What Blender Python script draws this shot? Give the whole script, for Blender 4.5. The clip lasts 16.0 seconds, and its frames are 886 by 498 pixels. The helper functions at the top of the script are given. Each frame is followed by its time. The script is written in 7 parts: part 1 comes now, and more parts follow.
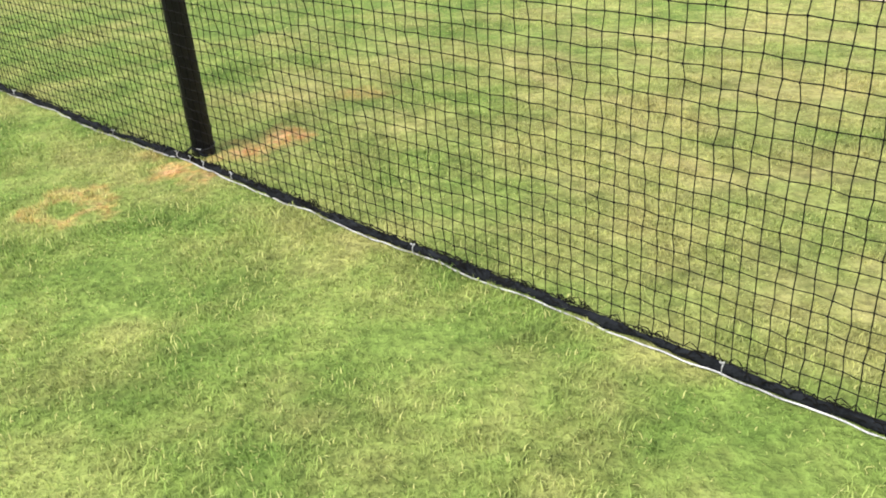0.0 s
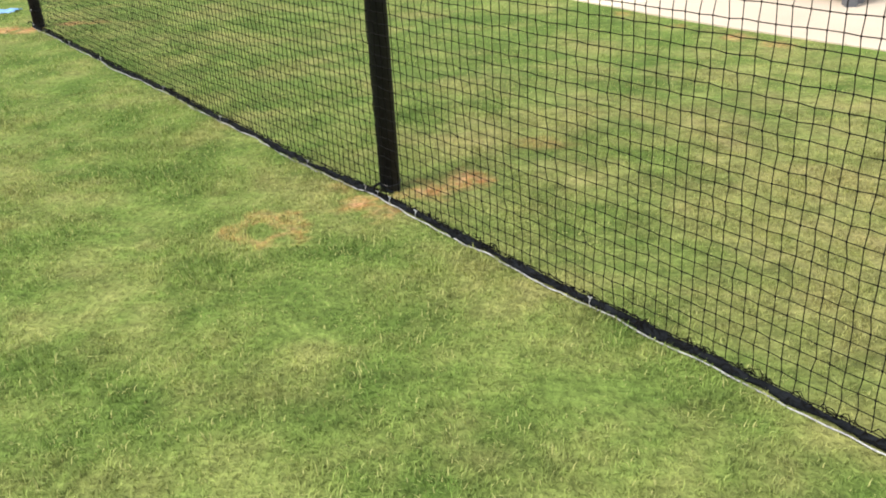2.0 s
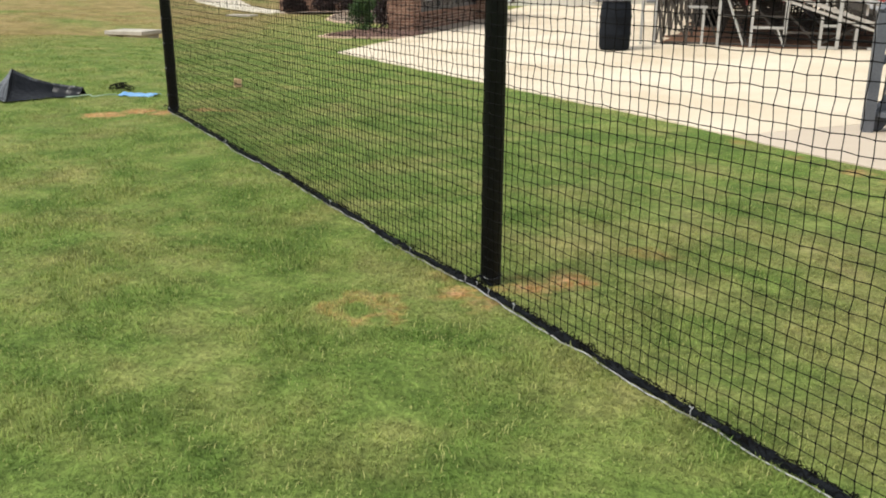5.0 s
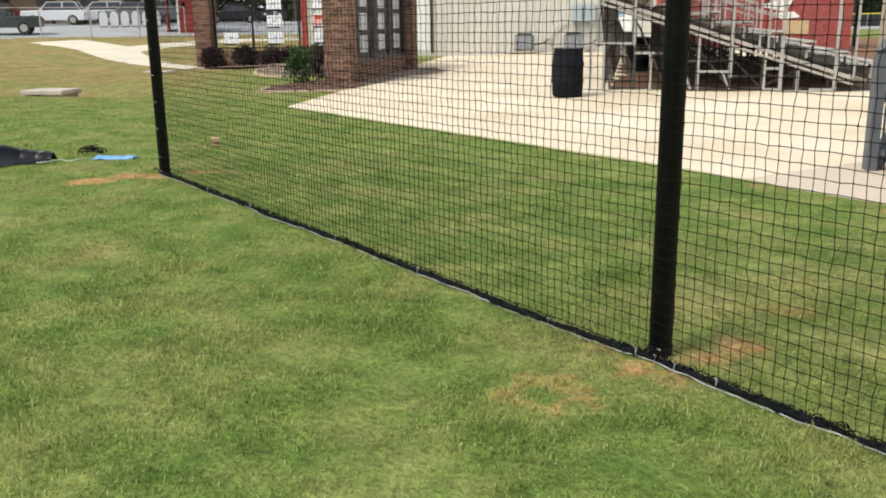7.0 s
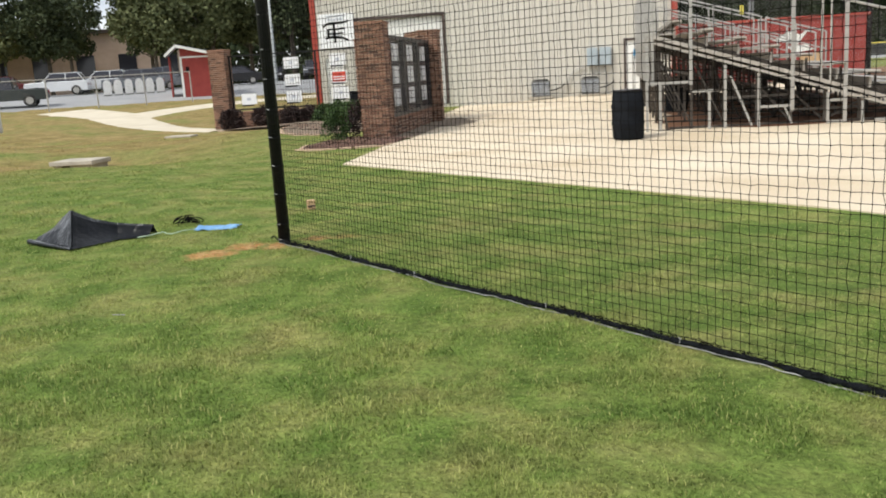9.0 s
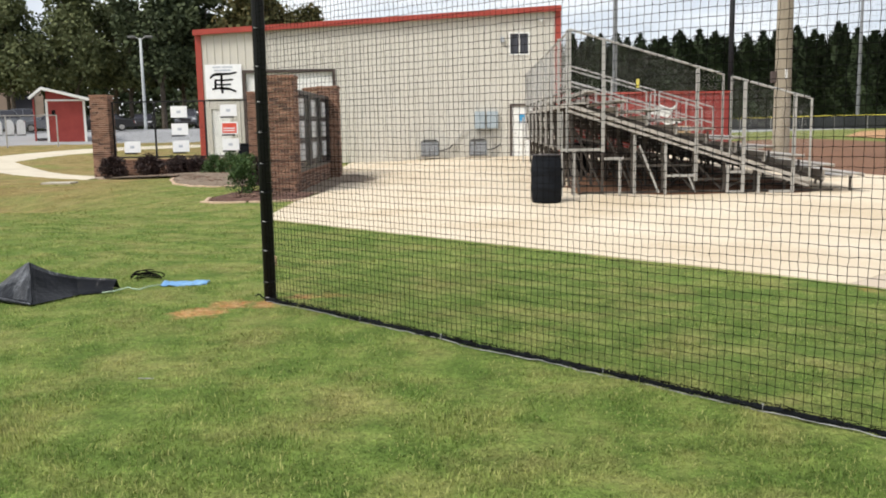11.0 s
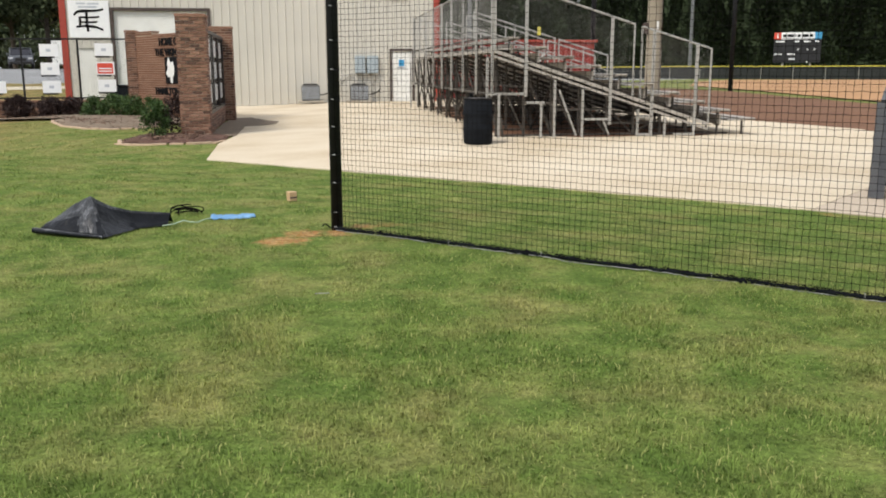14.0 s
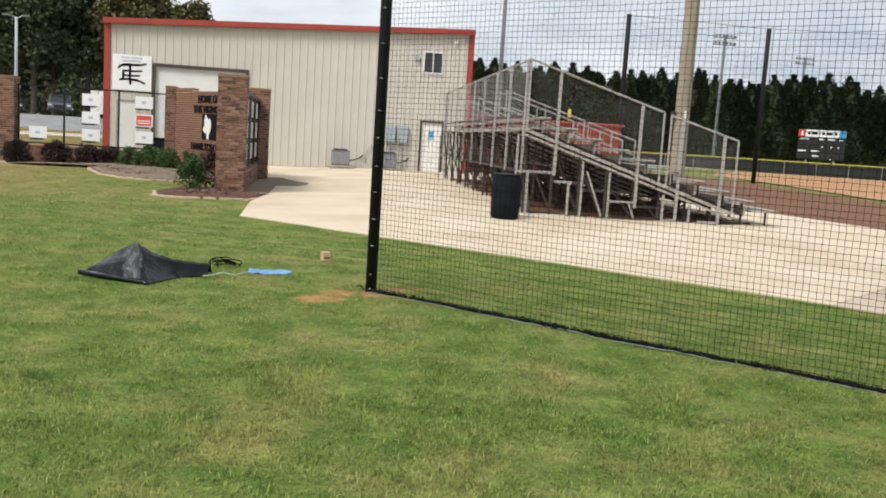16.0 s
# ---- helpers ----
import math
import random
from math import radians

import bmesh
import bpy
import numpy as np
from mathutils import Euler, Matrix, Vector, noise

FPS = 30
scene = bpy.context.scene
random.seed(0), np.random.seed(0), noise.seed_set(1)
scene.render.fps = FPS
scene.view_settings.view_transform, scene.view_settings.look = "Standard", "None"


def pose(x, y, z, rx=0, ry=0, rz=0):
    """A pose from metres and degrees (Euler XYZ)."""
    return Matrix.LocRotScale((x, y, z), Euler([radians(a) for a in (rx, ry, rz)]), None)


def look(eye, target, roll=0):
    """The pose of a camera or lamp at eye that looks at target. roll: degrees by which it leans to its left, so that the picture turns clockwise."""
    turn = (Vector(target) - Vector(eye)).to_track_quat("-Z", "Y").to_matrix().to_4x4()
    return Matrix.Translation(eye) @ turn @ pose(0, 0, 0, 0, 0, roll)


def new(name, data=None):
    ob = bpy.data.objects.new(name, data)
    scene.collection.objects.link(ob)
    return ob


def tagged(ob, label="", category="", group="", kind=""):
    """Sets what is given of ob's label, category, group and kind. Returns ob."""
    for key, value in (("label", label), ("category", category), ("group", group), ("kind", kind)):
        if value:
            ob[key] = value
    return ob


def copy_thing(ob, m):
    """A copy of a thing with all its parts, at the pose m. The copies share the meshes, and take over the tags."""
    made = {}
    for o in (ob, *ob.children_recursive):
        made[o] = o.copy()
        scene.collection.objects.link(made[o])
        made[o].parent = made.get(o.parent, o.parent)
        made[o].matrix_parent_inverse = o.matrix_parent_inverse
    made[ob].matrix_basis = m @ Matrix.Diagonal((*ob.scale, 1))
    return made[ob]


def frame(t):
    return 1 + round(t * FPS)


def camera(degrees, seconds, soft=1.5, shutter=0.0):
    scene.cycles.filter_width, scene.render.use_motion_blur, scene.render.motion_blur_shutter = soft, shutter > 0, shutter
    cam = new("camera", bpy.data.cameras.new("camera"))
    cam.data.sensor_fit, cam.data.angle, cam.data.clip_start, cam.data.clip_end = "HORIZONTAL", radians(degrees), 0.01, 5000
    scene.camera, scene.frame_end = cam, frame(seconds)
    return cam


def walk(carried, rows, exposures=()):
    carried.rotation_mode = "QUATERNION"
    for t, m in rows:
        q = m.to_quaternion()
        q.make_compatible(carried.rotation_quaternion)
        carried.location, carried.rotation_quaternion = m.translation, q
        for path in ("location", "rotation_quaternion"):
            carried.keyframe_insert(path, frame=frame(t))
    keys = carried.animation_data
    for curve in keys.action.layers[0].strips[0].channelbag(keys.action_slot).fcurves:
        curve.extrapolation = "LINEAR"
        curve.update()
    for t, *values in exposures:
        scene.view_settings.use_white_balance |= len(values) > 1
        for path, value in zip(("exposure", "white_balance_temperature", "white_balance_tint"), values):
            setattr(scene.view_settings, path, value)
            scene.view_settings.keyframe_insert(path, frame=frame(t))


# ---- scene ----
cam = camera(53.1, 16.0, soft=1.85)
PATH = [
    (0, (0.037, -0.133, 1.424), (0.038, 1.624, 0.467), -4.3),
    (0.5, (-0.004, -0.175, 1.389), (-0.085, 1.615, 0.5), -3.6),
    (1, (-0.103, -0.235, 1.511), (-0.229, 1.549, 0.615), -3.4),
    (1.5, (-0.091, -0.238, 1.504), (-0.324, 1.547, 0.634), -3.6),
    (2, (-0.084, -0.208, 1.488), (-0.398, 1.573, 0.634), -3.2),
    (2.5, (-0.039, -0.153, 1.447), (-0.478, 1.628, 0.648), -4.0),
    (3, (-0.075, -0.154, 1.437), (-0.592, 1.636, 0.71), -4.5),
    (3.2, (-0.076, -0.144, 1.432), (-0.611, 1.65, 0.727), -4.3),
    (5.3, (-0.13, -0.232, 1.365), (-0.628, 1.608, 0.76), 1.5),
    (5.5, (-0.2, -0.248, 1.379), (-0.635, 1.603, 0.757), 3.0),
    (6, (-0.53, -0.251, 1.39), (-0.981, 1.612, 0.818), 0.2),
    (6.5, (-0.859, -0.095, 1.355), (-1.251, 1.793, 0.826), -0.9),
    (7, (-1.257, -0.023, 1.348), (-1.591, 1.884, 0.849), -0.7),
    (7.5, (-1.631, 0.043, 1.374), (-1.938, 1.962, 0.905), -2.3),
    (8, (-1.981, 0.195, 1.36), (-2.37, 2.11, 0.934), -2.2),
    (8.2, (-2.122, 0.234, 1.349), (-2.5, 2.156, 0.946), -2.6),
    (10.3, (-3.251, 0.532, 1.362), (-3.384, 2.487, 0.963), -2.0),
    (10.5, (-3.356, 0.475, 1.402), (-3.421, 2.421, 0.945), -1.4),
    (11, (-3.714, 0.361, 1.418), (-3.728, 2.341, 1.14), -1.0),
    (11.5, (-4.114, 0.29, 1.348), (-4.163, 2.277, 1.123), -1.9),
    (12, (-4.474, 0.167, 1.371), (-4.448, 2.151, 1.114), 0.5),
    (12.5, (-4.787, 0.111, 1.381), (-4.646, 2.096, 1.183), -2.5),
    (13, (-5.088, 0.004, 1.353), (-4.805, 1.961, 1.05), -1.5),
    (13.5, (-5.396, -0.067, 1.362), (-5.04, 1.877, 1.057), 0.4),
    (14, (-5.619, -0.144, 1.382), (-5.279, 1.787, 0.984), -0.1),
    (14.5, (-5.702, -0.231, 1.379), (-5.274, 1.683, 0.984), 2.2),
    (15, (-5.77, -0.308, 1.374), (-5.435, 1.626, 0.992), 2.7),
    (15.5, (-5.792, -0.325, 1.385), (-5.471, 1.622, 1.061), 2.7),
    (16, (-5.799, -0.343, 1.389), (-5.494, 1.619, 1.148), 3.7),
]
EXPOSURES = [(0.0, 1.14, 6500, 10), (1.0, 0.88, 6500, 10), (1.5, 0.78, 6500, 10), (2.5, 0.68, 6500, 9), (3.2, 0.40, 6500, 8), (5.5, 0.28, 6500, 7), (7.0, 0.26, 6500, 7), (8.5, 0.16, 6500, 8), (10.5, 0.20, 6500, 8), (11.0, 0.19, 6500, 9), (11.5, 0.10, 6500, 11), (12.5, 0.07, 6500, 11), (13.2, 0.02, 6500, 11), (14.0, 0.0, 6500, 9), (16.0, 0.02, 6500, 9)]
walk(cam, [(t, look(eye, target, roll)) for t, eye, target, roll in PATH], EXPOSURES)

# ---- light ----
SUN_AZ, SUN_EL = 222.0, 50.0  # degrees counter-clockwise from +x, and above the horizon
world = bpy.data.worlds.new("sky")
scene.world = world
world.use_nodes = True
wt = world.node_tree
wt.nodes.clear()
w_out = wt.nodes.new("ShaderNodeOutputWorld")
w_mix = wt.nodes.new("ShaderNodeMixShader")
w_sky = wt.nodes.new("ShaderNodeTexSky")
w_sky.sky_type, w_sky.sun_disc = "NISHITA", False
w_sky.sun_elevation, w_sky.sun_rotation = radians(SUN_EL), radians(90 - SUN_AZ)
w_bg = wt.nodes.new("ShaderNodeBackground")
w_bg.inputs["Strength"].default_value = 0.1
w_cl = wt.nodes.new("ShaderNodeBackground")
w_cl.inputs["Strength"].default_value = 1.09
w_tc = wt.nodes.new("ShaderNodeTexCoord")
w_map = wt.nodes.new("ShaderNodeMapping")
w_map.inputs["Scale"].default_value = (1.6, 1.6, 6.5)
w_noise = wt.nodes.new("ShaderNodeTexNoise")
w_noise.inputs["Scale"].default_value, w_noise.inputs["Detail"].default_value = 1.7, 7.0
w_noise.inputs["Roughness"].default_value = 0.55
w_ramp = wt.nodes.new("ShaderNodeValToRGB")
w_ramp.color_ramp.elements[0].position, w_ramp.color_ramp.elements[0].color = 0.36, (0.56, 0.61, 0.70, 1)
w_ramp.color_ramp.elements[1].position, w_ramp.color_ramp.elements[1].color = 0.62, (0.97, 0.98, 1.0, 1)
w_mix.inputs[0].default_value = 0.86
wt.links.new(w_tc.outputs["Generated"], w_map.inputs[0])
wt.links.new(w_map.outputs[0], w_noise.inputs["Vector"])
wt.links.new(w_noise.outputs["Fac"], w_ramp.inputs[0])
wt.links.new(w_ramp.outputs[0], w_cl.inputs["Color"])
wt.links.new(w_sky.outputs[0], w_bg.inputs["Color"])
wt.links.new(w_bg.outputs[0], w_mix.inputs[1])
wt.links.new(w_cl.outputs[0], w_mix.inputs[2])
wt.links.new(w_mix.outputs[0], w_out.inputs[0])
sun = new("sun", bpy.data.lights.new("sun", "SUN"))
sun.data.energy, sun.data.angle, sun.data.color = 3.15, radians(18.0), (1.0, 0.95, 0.87)
_az, _el = radians(SUN_AZ), radians(SUN_EL)
sun.matrix_world = look((0, 0, 30), (-math.cos(_az) * math.cos(_el), -math.sin(_az) * math.cos(_el), 30 - math.sin(_el)))


# ---- materials ----
def material(name, colours, rough=0.7, metal=0.0, scale=6.0, fine=60.0, bump=0.15, spread=(0.35, 0.65), stretch=(1, 1, 1), random=0.0, island=0.0, spec=0.5):
    """A surface of two colours mixed by coarse and fine grain, with relief; random: change of lightness from object to object."""
    m = bpy.data.materials.new(name)
    m.use_nodes = True
    nt = m.node_tree
    bs = nt.nodes["Principled BSDF"]
    tc, mp = nt.nodes.new("ShaderNodeTexCoord"), nt.nodes.new("ShaderNodeMapping")
    mp.inputs["Scale"].default_value = stretch
    nt.links.new(tc.outputs["Object"], mp.inputs[0])
    n1, n2 = nt.nodes.new("ShaderNodeTexNoise"), nt.nodes.new("ShaderNodeTexNoise")
    n1.inputs["Scale"].default_value, n1.inputs["Detail"].default_value = scale, 5
    n2.inputs["Scale"].default_value, n2.inputs["Detail"].default_value = fine, 3
    for n in (n1, n2):
        nt.links.new(mp.outputs[0], n.inputs["Vector"])
    mix = nt.nodes.new("ShaderNodeMath")
    mix.operation = "MULTIPLY_ADD"
    mix.inputs[1].default_value = 0.4
    nt.links.new(n2.outputs["Fac"], mix.inputs[0])
    sc = nt.nodes.new("ShaderNodeMath")
    sc.operation = "MULTIPLY"
    sc.inputs[1].default_value = 0.6
    nt.links.new(n1.outputs["Fac"], sc.inputs[0])
    nt.links.new(sc.outputs[0], mix.inputs[2])
    fac = mix.outputs[0]
    if random or island:
        src = nt.nodes.new("ShaderNodeObjectInfo").outputs["Random"] if random else nt.nodes.new("ShaderNodeNewGeometry").outputs["Random Per Island"]
        ad = nt.nodes.new("ShaderNodeMath")
        ad.operation = "MULTIPLY_ADD"
        amount = random or island
        ad.inputs[1].default_value = amount
        nt.links.new(src, ad.inputs[0])
        nt.links.new(fac, ad.inputs[2])
        sub = nt.nodes.new("ShaderNodeMath")
        sub.operation = "SUBTRACT"
        sub.inputs[1].default_value = amount / 2
        nt.links.new(ad.outputs[0], sub.inputs[0])
        fac = sub.outputs[0]
    ramp = nt.nodes.new("ShaderNodeValToRGB")
    els = ramp.color_ramp.elements
    while len(els) < len(colours):
        els.new(0.5)
    for i, c in enumerate(colours):
        els[i].position = spread[0] + (spread[1] - spread[0]) * i / max(1, len(colours) - 1)
        els[i].color = (*c, 1)
    nt.links.new(fac, ramp.inputs[0])
    nt.links.new(ramp.outputs[0], bs.inputs["Base Color"])
    bs.inputs["Roughness"].default_value, bs.inputs["Metallic"].default_value = rough, metal
    bs.inputs["Specular IOR Level"].default_value = spec
    if bump:
        b = nt.nodes.new("ShaderNodeBump")
        b.inputs["Strength"].default_value, b.inputs["Distance"].default_value = bump, 0.02
        nt.links.new(fac, b.inputs["Height"])
        nt.links.new(b.outputs[0], bs.inputs["Normal"])
    return m


def glass(name, colour=(0.02, 0.025, 0.03), rough=0.05, alpha=1.0):
    m = bpy.data.materials.new(name)
    m.use_nodes = True
    bs = m.node_tree.nodes["Principled BSDF"]
    bs.inputs["Base Color"].default_value, bs.inputs["Roughness"].default_value = (*colour, 1), rough
    bs.inputs["Alpha"].default_value = alpha
    return m


NET_A, NET_D, NET_N = (0.084, 2.326), (-0.7146, 0.6996), (0.6996, 0.7146)  # a point of the net's line, its run, its far side
SOIL = [(-1.42, 3.06, 0.20, 0.115, 0.95), (-1.26, 3.00, 0.085, 0.0, 1.0), (-1.07, 3.33, 0.12, 0.0, 0.85), (-0.98, 3.27, 0.10, 0.0, 1.0), (-0.80, 3.52, 0.15, 0.0, 0.85), (-0.64, 3.68, 0.16, 0.0, 0.75), (-0.30, 4.25, 0.18, 0.0, 0.35), (-1.20, 3.52, 0.10, 0.0, 0.45), (-5.68, 7.10, 0.24, 0.0, 0.95), (-5.48, 7.42, 0.22, 0.0, 1.0), (-5.22, 7.42, 0.17, 0.0, 1.0), (-4.98, 7.76, 0.18, 0.0, 0.85), (-4.70, 7.80, 0.16, 0.0, 0.5), (0.22, 8.60, 0.13, 0.0, 0.6), (0.72, 8.02, 0.12, 0.0, 0.6), (1.12, 7.52, 0.17, 0.0, 0.7), (1.42, 7.20, 0.14, 0.0, 0.6)]  # bare red soil: x, y, radius, inner radius, how bare


def grass_tint(nt):
    """The lawn's colour over the ground: green, straw-coloured and bare red patches."""
    tc = nt.nodes.new("ShaderNodeTexCoord")
    obj = tc.outputs["Object"]

    def nz(scale, detail, off, stretch=(1, 1, 1), rot=0.0):
        mp = nt.nodes.new("ShaderNodeMapping")
        mp.inputs["Location"].default_value = (off, off * 1.7, 0)
        mp.inputs["Rotation"].default_value = (0, 0, rot)
        mp.inputs["Scale"].default_value = stretch
        n = nt.nodes.new("ShaderNodeTexNoise")
        n.inputs["Scale"].default_value, n.inputs["Detail"].default_value = scale, detail
        nt.links.new(obj, mp.inputs[0])
        nt.links.new(mp.outputs[0], n.inputs["Vector"])
        return n.outputs["Fac"]

    def math_node(op, a, b, clamp=False):
        n = nt.nodes.new("ShaderNodeMath")
        n.operation, n.use_clamp = op, clamp
        for i, v in enumerate((a, b)):
            if isinstance(v, (int, float)):
                n.inputs[i].default_value = v
            else:
                nt.links.new(v, n.inputs[i])
        return n.outputs[0]

    def ramp(fac, stops):
        r = nt.nodes.new("ShaderNodeValToRGB")
        while len(r.color_ramp.elements) < len(stops):
            r.color_ramp.elements.new(0.5)
        for e, (p, c) in zip(r.color_ramp.elements, stops):
            e.position, e.color = p, (*c, 1)
        nt.links.new(fac, r.inputs[0])
        return r.outputs[0]

    def mixed(fac, a, b):
        n = nt.nodes.new("ShaderNodeMix")
        n.data_type = "RGBA"
        nt.links.new(fac, n.inputs[0])
        nt.links.new(a, n.inputs[6])
        nt.links.new(b, n.inputs[7])
        return n.outputs[2]

    green = ramp(nz(2.8, 6, 3.0), [(0.36, GREEN_A), (0.52, GREEN_B), (0.66, GREEN_C)])
    straw = ramp(nz(9.0, 4, 8.0), [(0.35, STRAW_A), (0.65, STRAW_B)])
    # further beyond the net, and on the rough bank by the car park, the turf is drier
    sep = nt.nodes.new("ShaderNodeSeparateXYZ")
    nt.links.new(obj, sep.inputs[0])
    beyond = math_node("ADD", math_node("MULTIPLY", math_node("SUBTRACT", sep.outputs[0], NET_A[0]), NET_N[0]), math_node("MULTIPLY", math_node("SUBTRACT", sep.outputs[1], NET_A[1]), NET_N[1]))
    along = math_node("ADD", math_node("MULTIPLY", math_node("SUBTRACT", sep.outputs[0], NET_A[0]), NET_D[0]), math_node("MULTIPLY", math_node("SUBTRACT", sep.outputs[1], NET_A[1]), NET_D[1]))
    past = math_node("MULTIPLY", math_node("MULTIPLY", math_node("ADD", beyond, 0.1), 1.2, True), math_node("MULTIPLY", math_node("SUBTRACT", 3.4, along), 0.4, True), True)
    bank = math_node("MULTIPLY", math_node("SUBTRACT", math_node("MULTIPLY", sep.outputs[0], -1.0), 11.5), 0.28, True)
    dry = math_node("ADD", nz(1.3, 5, 1.0), math_node("MULTIPLY", nz(6.0, 4, 5.0), 0.35))
    dry = math_node("ADD", dry, math_node("MULTIPLY", past, 0.19))
    dry = math_node("ADD", dry, math_node("MULTIPLY", math_node("MULTIPLY", math_node("SUBTRACT", sep.outputs[1], 12.0), 0.12, True), 0.13))
    dry = math_node("MULTIPLY", math_node("SUBTRACT", dry, 0.645), 2.5, True)
    col = mixed(math_node("MULTIPLY", dry, 0.74), green, straw)
    scorched = ramp(nz(1.6, 4, 6.0), [(0.35, (0.26, 0.195, 0.075)), (0.65, (0.40, 0.30, 0.135))])
    bare = math_node("MULTIPLY", bank, math_node("MULTIPLY", math_node("SUBTRACT", nz(0.45, 4, 7.0), 0.28), 4.0, True))
    col = mixed(math_node("MULTIPLY", bare, 0.92), col, scorched)
    soil = ramp(nz(14.0, 4, 2.0), [(0.36, (0.50, 0.225, 0.080)), (0.62, (0.57, 0.345, 0.170))])
    mask = None
    wob = math_node("MULTIPLY", math_node("SUBTRACT", nz(7.0, 5, 4.0), 0.5), 0.34)
    for sx, sy, sr, si, sk in SOIL:
        dx, dy = math_node("SUBTRACT", sep.outputs[0], sx), math_node("SUBTRACT", sep.outputs[1], sy)
        dist = math_node("SQRT", math_node("ADD", math_node("MULTIPLY", dx, dx), math_node("MULTIPLY", dy, dy)), 0)
        dist = math_node("ADD", dist, wob)
        k = math_node("MULTIPLY", math_node("SUBTRACT", sr, dist), 8.0, True)
        if si:
            k = math_node("MULTIPLY", k, math_node("MULTIPLY", math_node("SUBTRACT", dist, si - 0.05), 12.0, True))
        k = math_node("MULTIPLY", k, sk)
        mask = k if mask is None else math_node("MAXIMUM", mask, k)
    mask = math_node("MULTIPLY", mask, math_node("ADD", math_node("MULTIPLY", math_node("SUBTRACT", nz(26.0, 4, 9.0), 0.42), 3.2, True), 0.62), True)
    # clumps and mowing streaks
    clump = math_node("ADD", math_node("ADD", math_node("MULTIPLY", nz(17.0, 5, 11.0), 0.62), math_node("MULTIPLY", nz(6.0, 5, 19.0), 0.30)), math_node("ADD", math_node("MULTIPLY", nz(2.6, 5, 17.0), 0.16), math_node("MULTIPLY", nz(1.3, 5, 13.0, (1.1, 5.5, 1), 0.12), 0.22)))
    value = math_node("ADD", math_node("MULTIPLY", math_node("SUBTRACT", clump, 0.65), 1.75), 0.99)
    tone = nt.nodes.new("ShaderNodeHueSaturation")
    nt.links.new(math_node("MAXIMUM", value, 0.55), tone.inputs["Value"])
    nt.links.new(mixed(mask, col, soil), tone.inputs["Color"])
    return tone.outputs[0], mask


GREEN_A, GREEN_B, GREEN_C = (0.120, 0.188, 0.039), (0.170, 0.237, 0.055), (0.240, 0.283, 0.080)
STRAW_A, STRAW_B = (0.32, 0.265, 0.100), (0.45, 0.375, 0.165)


def lawn_material(name, blades):
    m = bpy.data.materials.new(name)
    m.use_nodes = True
    nt = m.node_tree
    bs = nt.nodes["Principled BSDF"]
    col, _ = grass_tint(nt)
    hsv = nt.nodes.new("ShaderNodeHueSaturation")
    rnd = nt.nodes.new("ShaderNodeMapRange")
    if blades:
        src = nt.nodes.new("ShaderNodeNewGeometry").outputs["Random Per Island"]
        rnd.inputs[3].default_value, rnd.inputs[4].default_value = 0.74, 1.58
        pick = nt.nodes.new("ShaderNodeMath")
        pick.operation, pick.use_clamp = "MULTIPLY_ADD", True
        pick.inputs[1].default_value, pick.inputs[2].default_value = 12.0, -10.2
        nt.links.new(src, pick.inputs[0])
        strawy = nt.nodes.new("ShaderNodeMix")
        strawy.data_type = "RGBA"
        strawy.inputs[7].default_value = (0.28, 0.285, 0.105, 1)
        nt.links.new(pick.outputs[0], strawy.inputs[0])
        nt.links.new(col, strawy.inputs[6])
        col = strawy.outputs[2]
    else:
        tc = nt.nodes.new("ShaderNodeTexCoord")
        tex = nt.nodes.new("ShaderNodeTexNoise")
        tex.inputs["Scale"].default_value, tex.inputs["Detail"].default_value = 38.0, 6
        nt.links.new(tc.outputs["Object"], tex.inputs["Vector"])
        src = tex.outputs["Fac"]
        rnd.inputs[1].default_value, rnd.inputs[2].default_value = 0.3, 0.7
        rnd.inputs[3].default_value, rnd.inputs[4].default_value = 0.56, 0.98
        b = nt.nodes.new("ShaderNodeBump")
        b.inputs["Strength"].default_value, b.inputs["Distance"].default_value = 0.9, 0.03
        nt.links.new(src, b.inputs["Height"])
        nt.links.new(b.outputs[0], bs.inputs["Normal"])
    nt.links.new(src, rnd.inputs[0])
    nt.links.new(rnd.outputs[0], hsv.inputs["Value"])
    nt.links.new(col, hsv.inputs["Color"])
    nt.links.new(hsv.outputs[0], bs.inputs["Base Color"])
    if blades:  # thin blades let light through
        tl, mx = nt.nodes.new("ShaderNodeBsdfTranslucent"), nt.nodes.new("ShaderNodeMixShader")
        mx.inputs[0].default_value = 0.34
        nt.links.new(hsv.outputs[0], tl.inputs["Color"])
        nt.links.new(bs.outputs[0], mx.inputs[1])
        nt.links.new(tl.outputs[0], mx.inputs[2])
        nt.links.new(mx.outputs[0], nt.nodes["Material Output"].inputs[0])
    bs.inputs["Roughness"].default_value, bs.inputs["Specular IOR Level"].default_value = 0.75 if blades else 0.95, 0.25 if blades else 0.1
    return m


